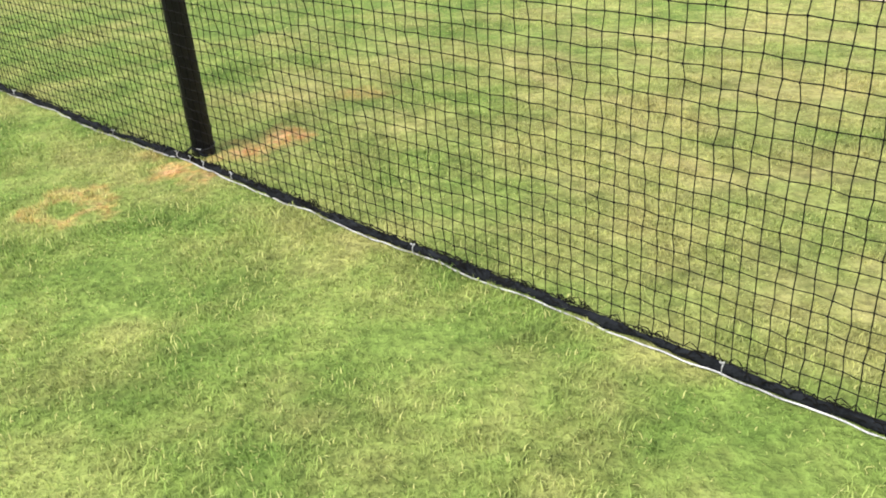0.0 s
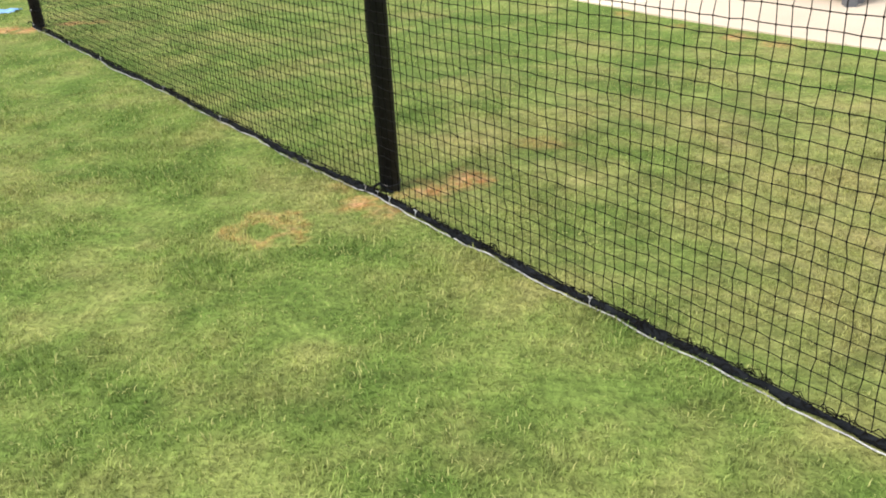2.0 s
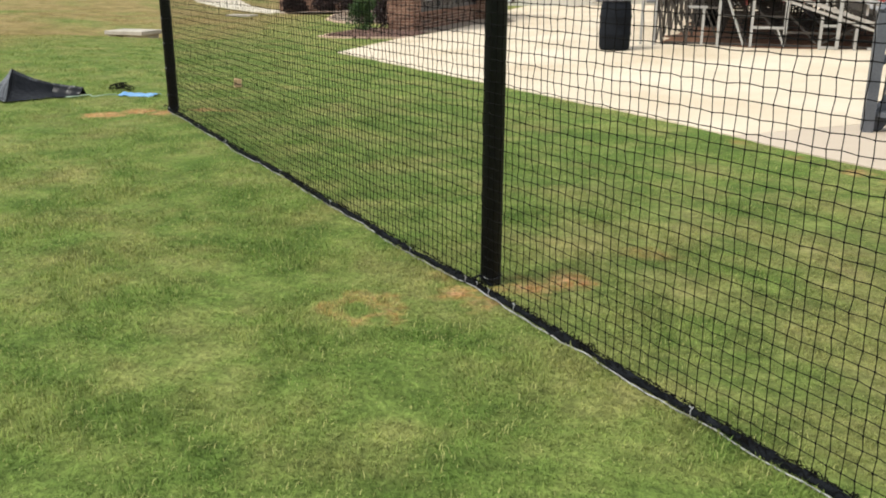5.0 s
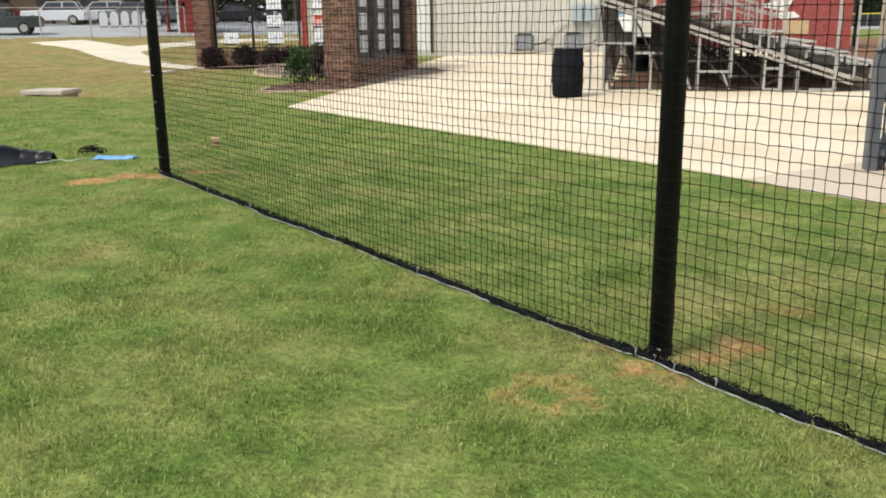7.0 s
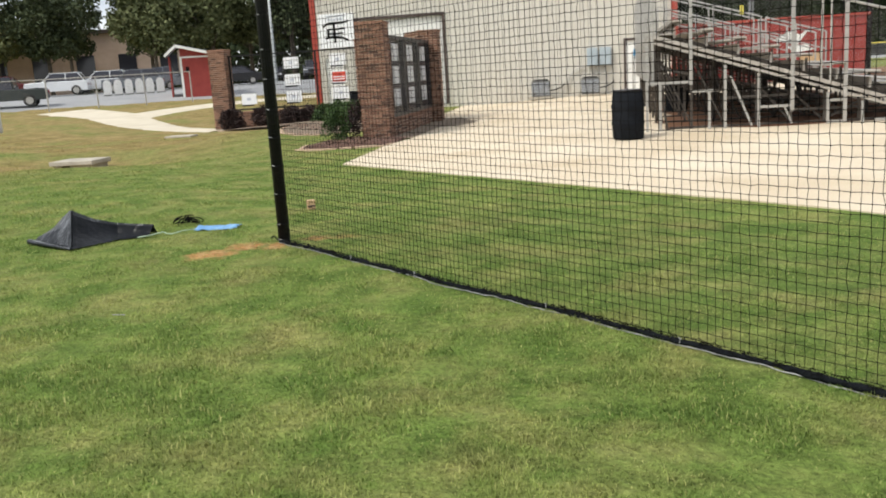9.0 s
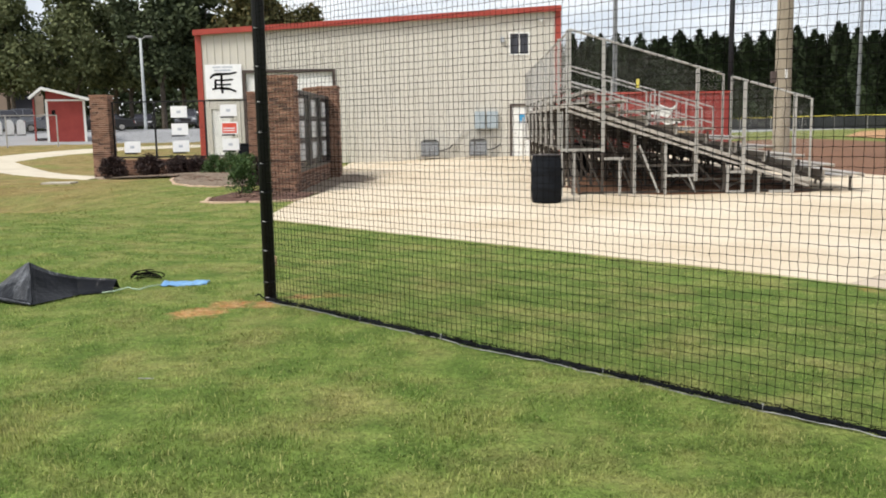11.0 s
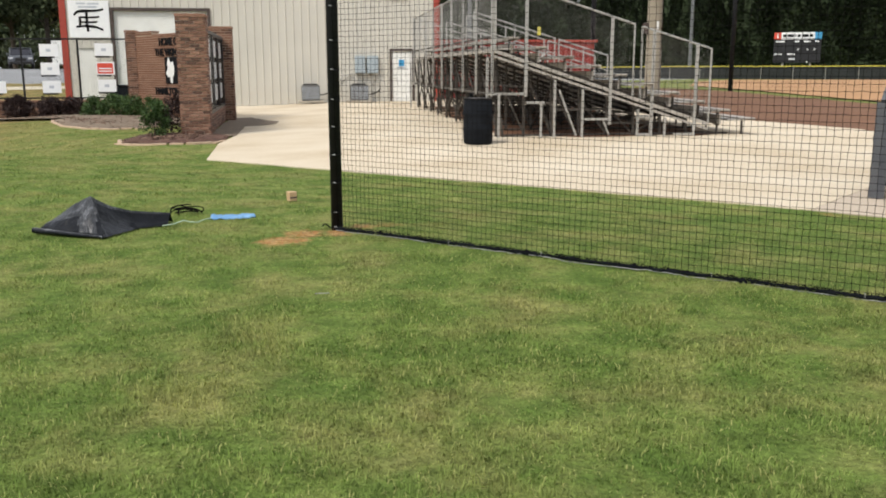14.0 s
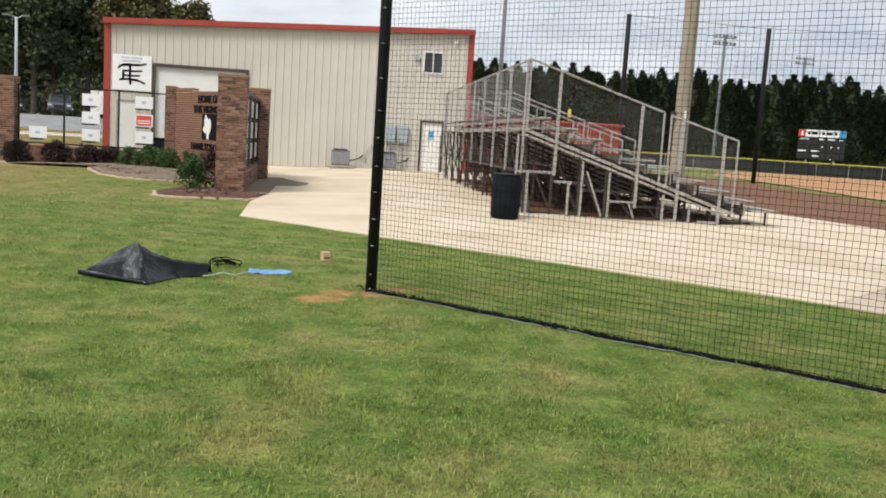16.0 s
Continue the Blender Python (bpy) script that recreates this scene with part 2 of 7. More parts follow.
M_LAWN, M_BLADE = lawn_material("lawn", False), lawn_material("grass_blades", True)
M_CONC = material("pale_concrete", [(0.50, 0.40, 0.27), (0.60, 0.505, 0.375), (0.67, 0.585, 0.46)], 0.9, scale=0.5, fine=70, bump=0.12)
M_CONC2 = material("pinkish_concrete", [(0.44, 0.36, 0.275), (0.54, 0.45, 0.355)], 0.9, scale=0.8, fine=70, bump=0.12)
M_OLDCONC = material("weathered_concrete", [(0.30, 0.27, 0.22), (0.50, 0.45, 0.38)], 0.9, scale=3, fine=60)
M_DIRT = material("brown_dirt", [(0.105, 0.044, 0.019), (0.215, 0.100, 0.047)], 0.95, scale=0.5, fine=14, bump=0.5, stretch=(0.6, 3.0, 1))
M_ORANGE = material("orange_clay", [(0.36, 0.19, 0.085), (0.46, 0.26, 0.12)], 0.95, scale=0.3, fine=20)
M_PATH = material("sandy_path", [(0.48, 0.42, 0.32), (0.62, 0.56, 0.45)], 0.95, scale=0.7, fine=30)
M_ASPH = material("grey_asphalt", [(0.235, 0.24, 0.25), (0.33, 0.335, 0.345)], 0.9, scale=0.4, fine=40)
M_BRICK = material("red_brown_brick", [(0.060, 0.034, 0.026), (0.165, 0.084, 0.055), (0.225, 0.118, 0.078), (0.290, 0.165, 0.112)], 0.88, scale=9, fine=120, bump=0.4, spread=(0.16, 0.84), random=0.7)
M_BRICKS = material("joined_brick", [(0.060, 0.034, 0.026), (0.165, 0.084, 0.055), (0.225, 0.118, 0.078), (0.290, 0.165, 0.112)], 0.88, scale=9, fine=120, bump=0.4, spread=(0.16, 0.84), island=0.7)
M_NAMEBRICK = material("orange_brown_brick", [(0.160, 0.075, 0.045), (0.215, 0.108, 0.066), (0.260, 0.140, 0.090)], 0.88, scale=9, fine=120, bump=0.4, spread=(0.16, 0.84), random=0.45)
M_NAMEBRICKS = material("joined_orange_brown_brick", [(0.160, 0.075, 0.045), (0.215, 0.108, 0.066), (0.260, 0.140, 0.090)], 0.88, scale=9, fine=120, bump=0.4, spread=(0.16, 0.84), island=0.45)
M_MORTAR = material("tan_mortar", [(0.42, 0.33, 0.25), (0.55, 0.45, 0.35)], 0.95, scale=20, fine=150)
M_SIDING = material("beige_siding", [(0.535, 0.51, 0.455), (0.585, 0.56, 0.50)], 0.5, scale=0.6, fine=25, bump=0.02)
M_RED = material("red_paint", [(0.30, 0.040, 0.026), (0.38, 0.058, 0.036)], 0.5, scale=1.5, fine=40, bump=0.03)
M_REDW = material("red_boards", [(0.24, 0.030, 0.026), (0.33, 0.050, 0.040)], 0.7, scale=2, fine=40, bump=0.1)
M_WHITE = material("white_paint", [(0.72, 0.72, 0.69), (0.82, 0.82, 0.80)], 0.5, scale=2, fine=50, bump=0.02)
M_SHEET = material("white_sheet", [(0.78, 0.79, 0.82), (0.88, 0.89, 0.90)], 0.5, scale=5, fine=30, bump=0.0)
M_GALV = material("galvanised_steel", [(0.35, 0.338, 0.315), (0.50, 0.485, 0.455)], 0.5, 0.55, scale=6, fine=50, bump=0.05)
# frame steel under the seats; the shade there is put into its dark colour
M_SHADESTEEL = material("shaded_frame_steel", [(0.040, 0.033, 0.028), (0.115, 0.100, 0.086)], 0.65, 0.35, scale=5, fine=45, bump=0.08)
M_ALU = material("weathered_aluminium", [(0.32, 0.29, 0.255), (0.53, 0.495, 0.45)], 0.5, 0.4, scale=2, fine=60, bump=0.04, stretch=(4, 0.5, 4))
M_GREY = material("blue_grey_paint", [(0.070, 0.075, 0.088), (0.115, 0.120, 0.135)], 0.55, 0.1, scale=3, fine=40, bump=0.05)
M_BLACK = material("black_paint", [(0.005, 0.005, 0.007), (0.012, 0.012, 0.015)], 0.6, scale=8, fine=90, bump=0.03, spec=0.3)
M_NET = material("black_nylon", [(0.004, 0.004, 0.004), (0.010, 0.009, 0.008)], 0.9, scale=20, fine=200, bump=0.0, spec=0.05)
M_HEM = material("black_hem", [(0.004, 0.005, 0.006), (0.013, 0.015, 0.018)], 0.95, scale=16, fine=120, bump=0.8, spec=0.1)
M_DRUM = material("black_plastic", [(0.005, 0.006, 0.008), (0.011, 0.013, 0.017)], 0.8, scale=4, fine=60, bump=0.05, spec=0.12)
M_CORD = material("white_cord", [(0.10, 0.10, 0.10), (0.55, 0.55, 0.55)], 0.7, scale=9, fine=150)
M_DARK = material("dark_bronze_metal", [(0.018, 0.016, 0.016), (0.035, 0.030, 0.030)], 0.45, 0.3, scale=5, fine=60, bump=0.02)
M_PANE = glass("dark_pane", (0.035, 0.035, 0.045), 0.08)
M_CLEAR = glass("clear_pane", (0.10, 0.10, 0.11), 0.10, 0.12)
M_CLEAR.node_tree.nodes["Principled BSDF"].inputs["Specular IOR Level"].default_value = 0.2
M_BOARD = material("brown_backing", [(0.050, 0.036, 0.032), (0.085, 0.062, 0.055)], 0.8, scale=3, fine=40)
M_POLE = material("grey_brown_pole", [(0.22, 0.185, 0.135), (0.34, 0.295, 0.225)], 0.85, scale=2, fine=30, stretch=(3, 3, 0.3), bump=0.2)
M_STEELPOLE = material("dull_grey_steel", [(0.13, 0.135, 0.14), (0.20, 0.205, 0.21)], 0.6, 0.2, scale=3, fine=30, stretch=(3, 3, 0.3))
M_PALEPOLE = material("pale_grey_concrete_pole", [(0.36, 0.385, 0.40), (0.47, 0.49, 0.50)], 0.7, scale=3, fine=30, stretch=(3, 3, 0.3), bump=0.1)
M_MULCH = material("red_mulch", [(0.045, 0.022, 0.016), (0.15, 0.072, 0.048)], 0.95, scale=10, fine=60, bump=1.0)
M_CHIP = material("mulch_chips", [(0.040, 0.020, 0.014), (0.13, 0.066, 0.044), (0.26, 0.17, 0.12)], 0.95, scale=10, fine=60, bump=0, spread=(0.2, 0.8), island=0.8)
M_EDGING = material("tan_edging", [(0.42, 0.29, 0.20), (0.56, 0.42, 0.30)], 0.9, scale=6, fine=60, bump=0.3)
M_LEAF = material("shrub_leaves", [(0.022, 0.050, 0.014), (0.050, 0.095, 0.026), (0.085, 0.14, 0.04)], 0.6, scale=3, fine=30, bump=0, spread=(0.2, 0.8), island=0.6, spec=0.3)
M_PLUM = material("burgundy_leaves", [(0.015, 0.009, 0.009), (0.034, 0.019, 0.018), (0.054, 0.033, 0.028)], 0.6, scale=3, fine=30, bump=0, spread=(0.2, 0.8), island=0.6, spec=0.3)
M_CONIF = material("conifer_needles", [(0.018, 0.028, 0.015), (0.029, 0.042, 0.020), (0.046, 0.062, 0.028)], 0.8, scale=0.5, fine=6, bump=0, spread=(0.2, 0.8), island=0.4, spec=0.15)
M_TREE = material("olive_leaves", [(0.052, 0.065, 0.028), (0.105, 0.121, 0.052), (0.172, 0.184, 0.084)], 0.75, scale=0.35, fine=5, bump=0, spread=(0.25, 0.75), island=0.35, spec=0.2)
M_TREED = material("dark_leaves", [(0.026, 0.038, 0.020), (0.054, 0.070, 0.034), (0.095, 0.114, 0.054)], 0.75, scale=0.35, fine=5, bump=0, spread=(0.25, 0.75), island=0.35, spec=0.2)
M_AUTUMN = material("turning_leaves", [(0.045, 0.050, 0.020), (0.095, 0.092, 0.036), (0.160, 0.130, 0.052)], 0.75, scale=0.4, fine=6, bump=0, spread=(0.2, 0.8), island=0.6, spec=0.2)
M_BARK = material("bark", [(0.045, 0.034, 0.026), (0.12, 0.10, 0.08)], 0.9, scale=3, fine=25, bump=0.5)
M_TARP = material("black_tarp", [(0.004, 0.005, 0.007), (0.010, 0.011, 0.015)], 0.30, 0.0, scale=7, fine=26, bump=0.5, spec=0.22)
M_SILVER = material("silver_tarp_streaks", [(0.012, 0.013, 0.016), (0.04, 0.042, 0.048), (0.36, 0.37, 0.40)], 0.28, 0.2, scale=5, fine=34, bump=0.6, spread=(0.36, 0.72), stretch=(2.2, 2.2, 0.7))
# grey sheen of the black tarp, painted in as colour
M_SHEEN = material("painted_tarp_sheen", [(0.006, 0.007, 0.009), (0.012, 0.013, 0.016), (0.12, 0.125, 0.14)], 0.28, 0.0, scale=6, fine=30, bump=0.5, spread=(0.42, 0.66))
M_BLUE = material("blue_cloth", [(0.10, 0.24, 0.46), (0.20, 0.38, 0.62)], 0.7, scale=10, fine=80, bump=0.3)
M_CARTON = material("tan_block", [(0.46, 0.30, 0.16), (0.60, 0.42, 0.25)], 0.85, scale=10, fine=80)
M_UNIT = material("grey_unit", [(0.10, 0.10, 0.095), (0.17, 0.17, 0.165)], 0.6, 0.2, scale=4, fine=60)
M_EBOX = material("pale_blue_grey_box", [(0.34, 0.40, 0.44), (0.42, 0.48, 0.52)], 0.5, 0.2, scale=3, fine=40, bump=0.02)
M_ROOF = material("pale_roof_sheet", [(0.48, 0.49, 0.50), (0.62, 0.63, 0.64)], 0.5, 0.2, scale=2, fine=30)
M_RUBBER = material("tyre_rubber", [(0.012, 0.012, 0.012), (0.028, 0.028, 0.028)], 0.8, scale=10, fine=60)
M_SCORE = material("scoreboard_black", [(0.006, 0.006, 0.008), (0.014, 0.014, 0.017)], 0.7, scale=1, fine=20, bump=0)
M_YELLOW = material("yellow_cap", [(0.55, 0.47, 0.06), (0.68, 0.60, 0.10)], 0.6, scale=1, fine=20, bump=0)
M_CYAN = material("blue_panel", [(0.04, 0.26, 0.50), (0.06, 0.32, 0.58)], 0.5, scale=2, fine=20, bump=0)
M_SCREEN = material("dark_windscreen", [(0.012, 0.014, 0.014), (0.028, 0.031, 0.030)], 0.9, scale=0.5, fine=10, bump=0.1)
M_TANB = material("tan_brick_wall", [(0.50, 0.37, 0.29), (0.62, 0.48, 0.39)], 0.9, scale=1, fine=12)
M_SIGNRED = material("red_print", [(0.62, 0.060, 0.035), (0.72, 0.10, 0.06)], 0.5, scale=4, fine=40, bump=0)
M_INK = material("black_print", [(0.004, 0.004, 0.005), (0.010, 0.010, 0.011)], 0.7, scale=6, fine=50, bump=0, spec=0.1)
M_PALEINK = material("pale_print", [(0.42, 0.46, 0.54), (0.60, 0.62, 0.66)], 0.6, scale=6, fine=50, bump=0)
M_GREYINK = material("grey_print", [(0.30, 0.33, 0.38), (0.45, 0.47, 0.50)], 0.6, scale=6, fine=50, bump=0)
M_LITTER = material("leaf_litter", [(0.13, 0.095, 0.065), (0.26, 0.20, 0.145)], 0.95, scale=6, fine=50, bump=0.8)
M_STRING = material("pale_green_string", [(0.30, 0.42, 0.30), (0.45, 0.55, 0.42)], 0.8, scale=20, fine=100, bump=0)


# ---- building helpers ----
def smooth(t):
    t = min(1.0, max(0.0, t))
    return t * t * (3 - 2 * t)


def past_net(x, y):
    return (x - NET_A[0]) * NET_N[0] + (y - NET_A[1]) * NET_N[1]


LAND = ((20, -0.2), (30, -0.30), (34, -0.36), (40, -0.40), (48, -0.28), (57, 0.08), (65, 0.58), (72, 1.05), (78, 1.4))  # the land towards the parking lot: distance, height


def land(s):
    for (a, za), (b, zb) in zip(LAND, LAND[1:]):
        if s <= b:
            return za + (zb - za) * max(0.0, (s - a) / (b - a))
    return LAND[-1][1]


def height(x, y):
    """The ground's height."""
    z = -0.2 * smooth(past_net(x, y) / 4.7)
    s = -0.55 * x + 0.83 * y
    z += (sum(land(s + k) for k in (-4, -2, 0, 2, 4)) / 5 + 0.2) * smooth((-x - 11.5) / 5)
    z -= 0.62 * math.exp(-(((x + 16.7) / 4.5) ** 2 + ((y - 21.2) / 3.2) ** 2))
    z -= 0.22 * math.exp(-(((x + 16.2) / 1.6) ** 2 + ((y - 21.4) / 0.9) ** 2))
    z += 0.38 * math.exp(-(((x + 25.5) / 3.8) ** 2 + ((y - 33.0) / 3.8) ** 2))
    z += 0.32 * smooth((y - 32) / 30) * smooth((x - 5) / 15)
    return z


def yard(x, y):
    """The concrete's height, rising a little towards the building."""
    return -0.185 + 0.145 * smooth((y - 13.5) / 6) * smooth((x + 7.2) / 4.5)


def settle(ob, scale=(1, 1, 1), shift=(0, 0, 0)):
    """Sizes a thing about the plan's origin and moves it."""
    ob.matrix_basis = Matrix.Translation(shift) @ Matrix.Diagonal((*scale, 1)) @ ob.matrix_basis
    return ob


def root_of(ob):
    while ob.parent:
        ob = ob.parent
    return ob


def thing(name, at, label, category, group="", kind=""):
    """An empty at a thing's base, under which its parts stand."""
    ob = new(name)
    ob.empty_display_size = 0.1
    ob.location = at
    return tagged(ob, label, category, group, kind)


def part(name, bm, mat, parent=None, label="", local=False, shade=False, kind=""):
    """Links a bmesh, built in world places unless local, as one mesh object under a thing."""
    me = bpy.data.meshes.new(name)
    if parent is not None and not local:
        bmesh.ops.translate(bm, verts=bm.verts, vec=-root_of(parent).location)
    bm.to_mesh(me)
    bm.free()
    if shade:
        for p in me.polygons:
            p.use_smooth = True
    for mm in mat if isinstance(mat, (list, tuple)) else (mat,):
        me.materials.append(mm)
    ob = new(name, me)
    ob.parent = parent
    return tagged(ob, label, kind=kind)


def box(bm, x0, x1, y0, y1, z0, z1, bevel=0.0, mi=0):
    vs = [bm.verts.new(p) for p in ((x0, y0, z0), (x1, y0, z0), (x1, y1, z0), (x0, y1, z0), (x0, y0, z1), (x1, y0, z1), (x1, y1, z1), (x0, y1, z1))]
    fs = [bm.faces.new([vs[i] for i in q]) for q in ((3, 2, 1, 0), (4, 5, 6, 7), (0, 1, 5, 4), (1, 2, 6, 5), (2, 3, 7, 6), (3, 0, 4, 7))]
    for f in fs:
        f.material_index = mi
    if bevel:
        bmesh.ops.bevel(bm, geom=list({e for f in fs for e in f.edges}), offset=bevel, segments=1, affect="EDGES")
    return vs


def boxed(x0, x1, y0, y1, z0, z1, bevel=0.0):
    bm = bmesh.new()
    box(bm, x0, x1, y0, y1, z0, z1, bevel)
    return bm


def tube(bm, p, q, r, n=8, r2=None, caps=True):
    """A round bar from p to q."""
    p, q = Vector(p), Vector(q)
    d = (q - p).normalized()
    a = d.orthogonal().normalized()
    b = d.cross(a)
    r2 = r if r2 is None else r2
    rings = []
    for c, rr in ((p, r), (q, r2)):
        rings.append([bm.verts.new(c + rr * (math.cos(2 * math.pi * i / n) * a + math.sin(2 * math.pi * i / n) * b)) for i in range(n)])
    for i in range(n):
        bm.faces.new((rings[0][i], rings[0][(i + 1) % n], rings[1][(i + 1) % n], rings[1][i]))
    if caps:
        bm.faces.new(rings[0][::-1])
        bm.faces.new(rings[1])


def tubed(p, q, r, n=8, r2=None):
    bm = bmesh.new()
    tube(bm, p, q, r, n, r2)
    return bm


def bar(bm, p, q, w, h):
    """A square bar from p to q, w wide (level) and h high."""
    p, q = Vector(p), Vector(q)
    d = (q - p).normalized()
    side = d.cross(Vector((0, 0, 1)))
    side = side.normalized() if side.length > 1e-4 else Vector((1, 0, 0))
    up = side.cross(d)
    vs = []
    for c in (p, q):
        for su, sv in ((-1, -1), (1, -1), (1, 1), (-1, 1)):
            vs.append(bm.verts.new(c + side * su * w / 2 + up * sv * h / 2))
    for f in ((3, 2, 1, 0), (4, 5, 6, 7), (0, 1, 5, 4), (1, 2, 6, 5), (2, 3, 7, 6), (3, 0, 4, 7)):
        bm.faces.new([vs[i] for i in f])


def barred(p, q, w, h):
    bm = bmesh.new()
    bar(bm, p, q, w, h)
    return bm


def pipe(bm, pts, r, n=6):
    """A round bar along a line of points."""
    rings = []
    for i, p in enumerate(pts):
        p = Vector(p)
        d = Vector(pts[min(i + 1, len(pts) - 1)]) - Vector(pts[max(i - 1, 0)])
        d.normalize()
        a = d.cross(Vector((0, 0, 1)))
        a = a.normalized() if a.length > 1e-3 else Vector((1, 0, 0))
        b = d.cross(a)
        rings.append([bm.verts.new(p + r * (math.cos(2 * math.pi * k / n) * a + math.sin(2 * math.pi * k / n) * b)) for k in range(n)])
    for u, v in zip(rings, rings[1:]):
        for k in range(n):
            bm.faces.new((u[k], u[(k + 1) % n], v[(k + 1) % n], v[k]))
    bm.faces.new(rings[0][::-1])
    bm.faces.new(rings[-1])


def lathe(bm, prof, at, n=24):
    """A turned body from (radius, height) pairs."""
    rings = [[bm.verts.new((at[0] + r * math.cos(2 * math.pi * k / n), at[1] + r * math.sin(2 * math.pi * k / n), at[2] + z)) for k in range(n)] for r, z in prof]
    for u, v in zip(rings, rings[1:]):
        for k in range(n):
            bm.faces.new((u[k], u[(k + 1) % n], v[(k + 1) % n], v[k]))
    bm.faces.new(rings[0][::-1])
    bm.faces.new(rings[-1])


def raw_mesh(name, verts, faces, mats, smooth_shade=False):
    me = bpy.data.meshes.new(name)
    me.from_pydata(verts, [], faces)
    for m in mats:
        me.materials.append(m)
    if smooth_shade:
        for p in me.polygons:
            p.use_smooth = True
    return me


def lettering(text, size, m, mat, parent, depth=0.012, name="lettering", squeeze=1.0, bold=0.0):
    """Raised letters; m places their left foot, in the parent's own space."""
    cu = bpy.data.curves.new("words", "FONT")
    cu.body, cu.size, cu.extrude, cu.offset = text, size, depth, bold
    tmp = bpy.data.objects.new("words", cu)
    scene.collection.objects.link(tmp)
    bpy.context.view_layer.update()
    me = bpy.data.meshes.new_from_object(tmp.evaluated_get(bpy.context.evaluated_depsgraph_get()))
    bpy.data.objects.remove(tmp)
    me.transform(m @ Matrix.Diagonal((squeeze, 1, 1, 1)))
    me.materials.clear()
    me.materials.append(mat)
    ob = new(name, me)
    ob.parent = parent
    return ob


rng = random.Random(7)

# ---- ground ----
def steps(*runs):
    out = []
    for a, b, d in runs:
        n = max(1, round((b - a) / d))
        out += [a + (b - a) * i / n for i in range(n)]
    return out + [runs[-1][1]]


def make_ground():
    xs = steps((-1500, -300, 300), (-300, -110, 38), (-110, -36, 2), (-36, 12, 0.5), (12, 60, 3), (60, 200, 20), (200, 1500, 325))
    ys = steps((-600, -60, 180), (-60, -6, 9), (-6, 64, 0.5), (64, 130, 3), (130, 300, 34), (300, 2000, 425))
    verts = [(x, y, height(x, y) + 0.012 * (noise.noise((x * 1.3, y * 1.3, 0)) if abs(x) < 36 and y < 64 else 0)) for y in ys for x in xs]
    n = len(xs)
    faces = [(j * n + i, j * n + i + 1, (j + 1) * n + i + 1, (j + 1) * n + i) for j in range(len(ys) - 1) for i in range(n - 1)]
    ob = new("ground", raw_mesh("ground", verts, faces, [M_LAWN], True))
    tagged(ob, "mown green lawn with straw-coloured and bare red patches", "ground", kind="structure")


make_ground()


def ribbon(name, line, width, mat, label, lift=0.03, ends=None, cross=6):
    """A strip that lies on the ground along a line."""
    pts = []
    for (x0, y0), (x1, y1) in zip(line, line[1:]):
        k = max(1, int(math.hypot(x1 - x0, y1 - y0) / 0.8))
        pts += [(x0 + (x1 - x0) * i / k, y0 + (y1 - y0) * i / k) for i in range(k)]
    pts.append(line[-1])
    for _ in range(6 if len(line) > 2 else 0):
        pts = [pts[0]] + [((a[0] + 2 * b[0] + c[0]) / 4, (a[1] + 2 * b[1] + c[1]) / 4) for a, b, c in zip(pts, pts[1:], pts[2:])] + [pts[-1]]
    verts, faces = [], []
    for i, (x, y) in enumerate(pts):
        a, b = pts[max(0, i - 1)], pts[min(len(pts) - 1, i + 1)]
        dx, dy = b[0] - a[0], b[1] - a[1]
        k = math.hypot(dx, dy)
        w = width if ends is None else ends[0] + (ends[1] - ends[0]) * i / (len(pts) - 1)
        w *= 1 + 0.06 * noise.noise((x * 0.9, y * 0.9, 3))
        for j in range(cross + 1):
            f = (j / cross - 0.5) * w
            px, py = x - dy / k * f, y + dx / k * f
            verts.append((px, py, height(px, py) + lift - (0.05 if j in (0, cross) else 0)))
    for i in range(len(pts) - 1):
        for j in range(cross):
            q = i * (cross + 1) + j
            faces.append((q, q + cross + 1, q + cross + 2, q + 1))
    ob = new(name, raw_mesh(name, verts, faces, [mat], True))
    return tagged(ob, label, name.split("_")[-1], kind="structure")


ribbon("footpath", [(-16.6, 33.5), (-20.31, 36.45), (-25.05, 42.58), (-29.71, 48.53), (-34.36, 51.54)], 2.4, M_PATH, "pale sandy footpath winding over the grass", ends=(1.5, 4.1))
ribbon("footpath_branch", [(-27.46, 45.92), (-27.28, 49.84), (-25.1, 55.23), (-20.24, 59.39), (-11.23, 63.07)], 2.0, M_PATH, "pale sandy footpath branch past the red shed", lift=0.034, ends=(3.3, 1.8))
ribbon("parking_lot", [(-89.7, 39.2), (-12.7, 85.0), (38.7, 116.4)], 30, M_ASPH, "grey asphalt parking lot", lift=0.04, cross=12)


def cut_up(bm, step):
    """Cuts a flat sheet into squares, so that it can follow the ground."""
    for axis in ((1, 0, 0), (0, 1, 0)):
        k = [v.co.dot(Vector(axis)) for v in bm.verts]
        c = math.floor(min(k) / step) * step + step
        while c < max(k):
            bmesh.ops.bisect_plane(bm, geom=bm.verts[:] + bm.edges[:] + bm.faces[:], plane_co=Vector(axis) * c, plane_no=axis)
            c += step


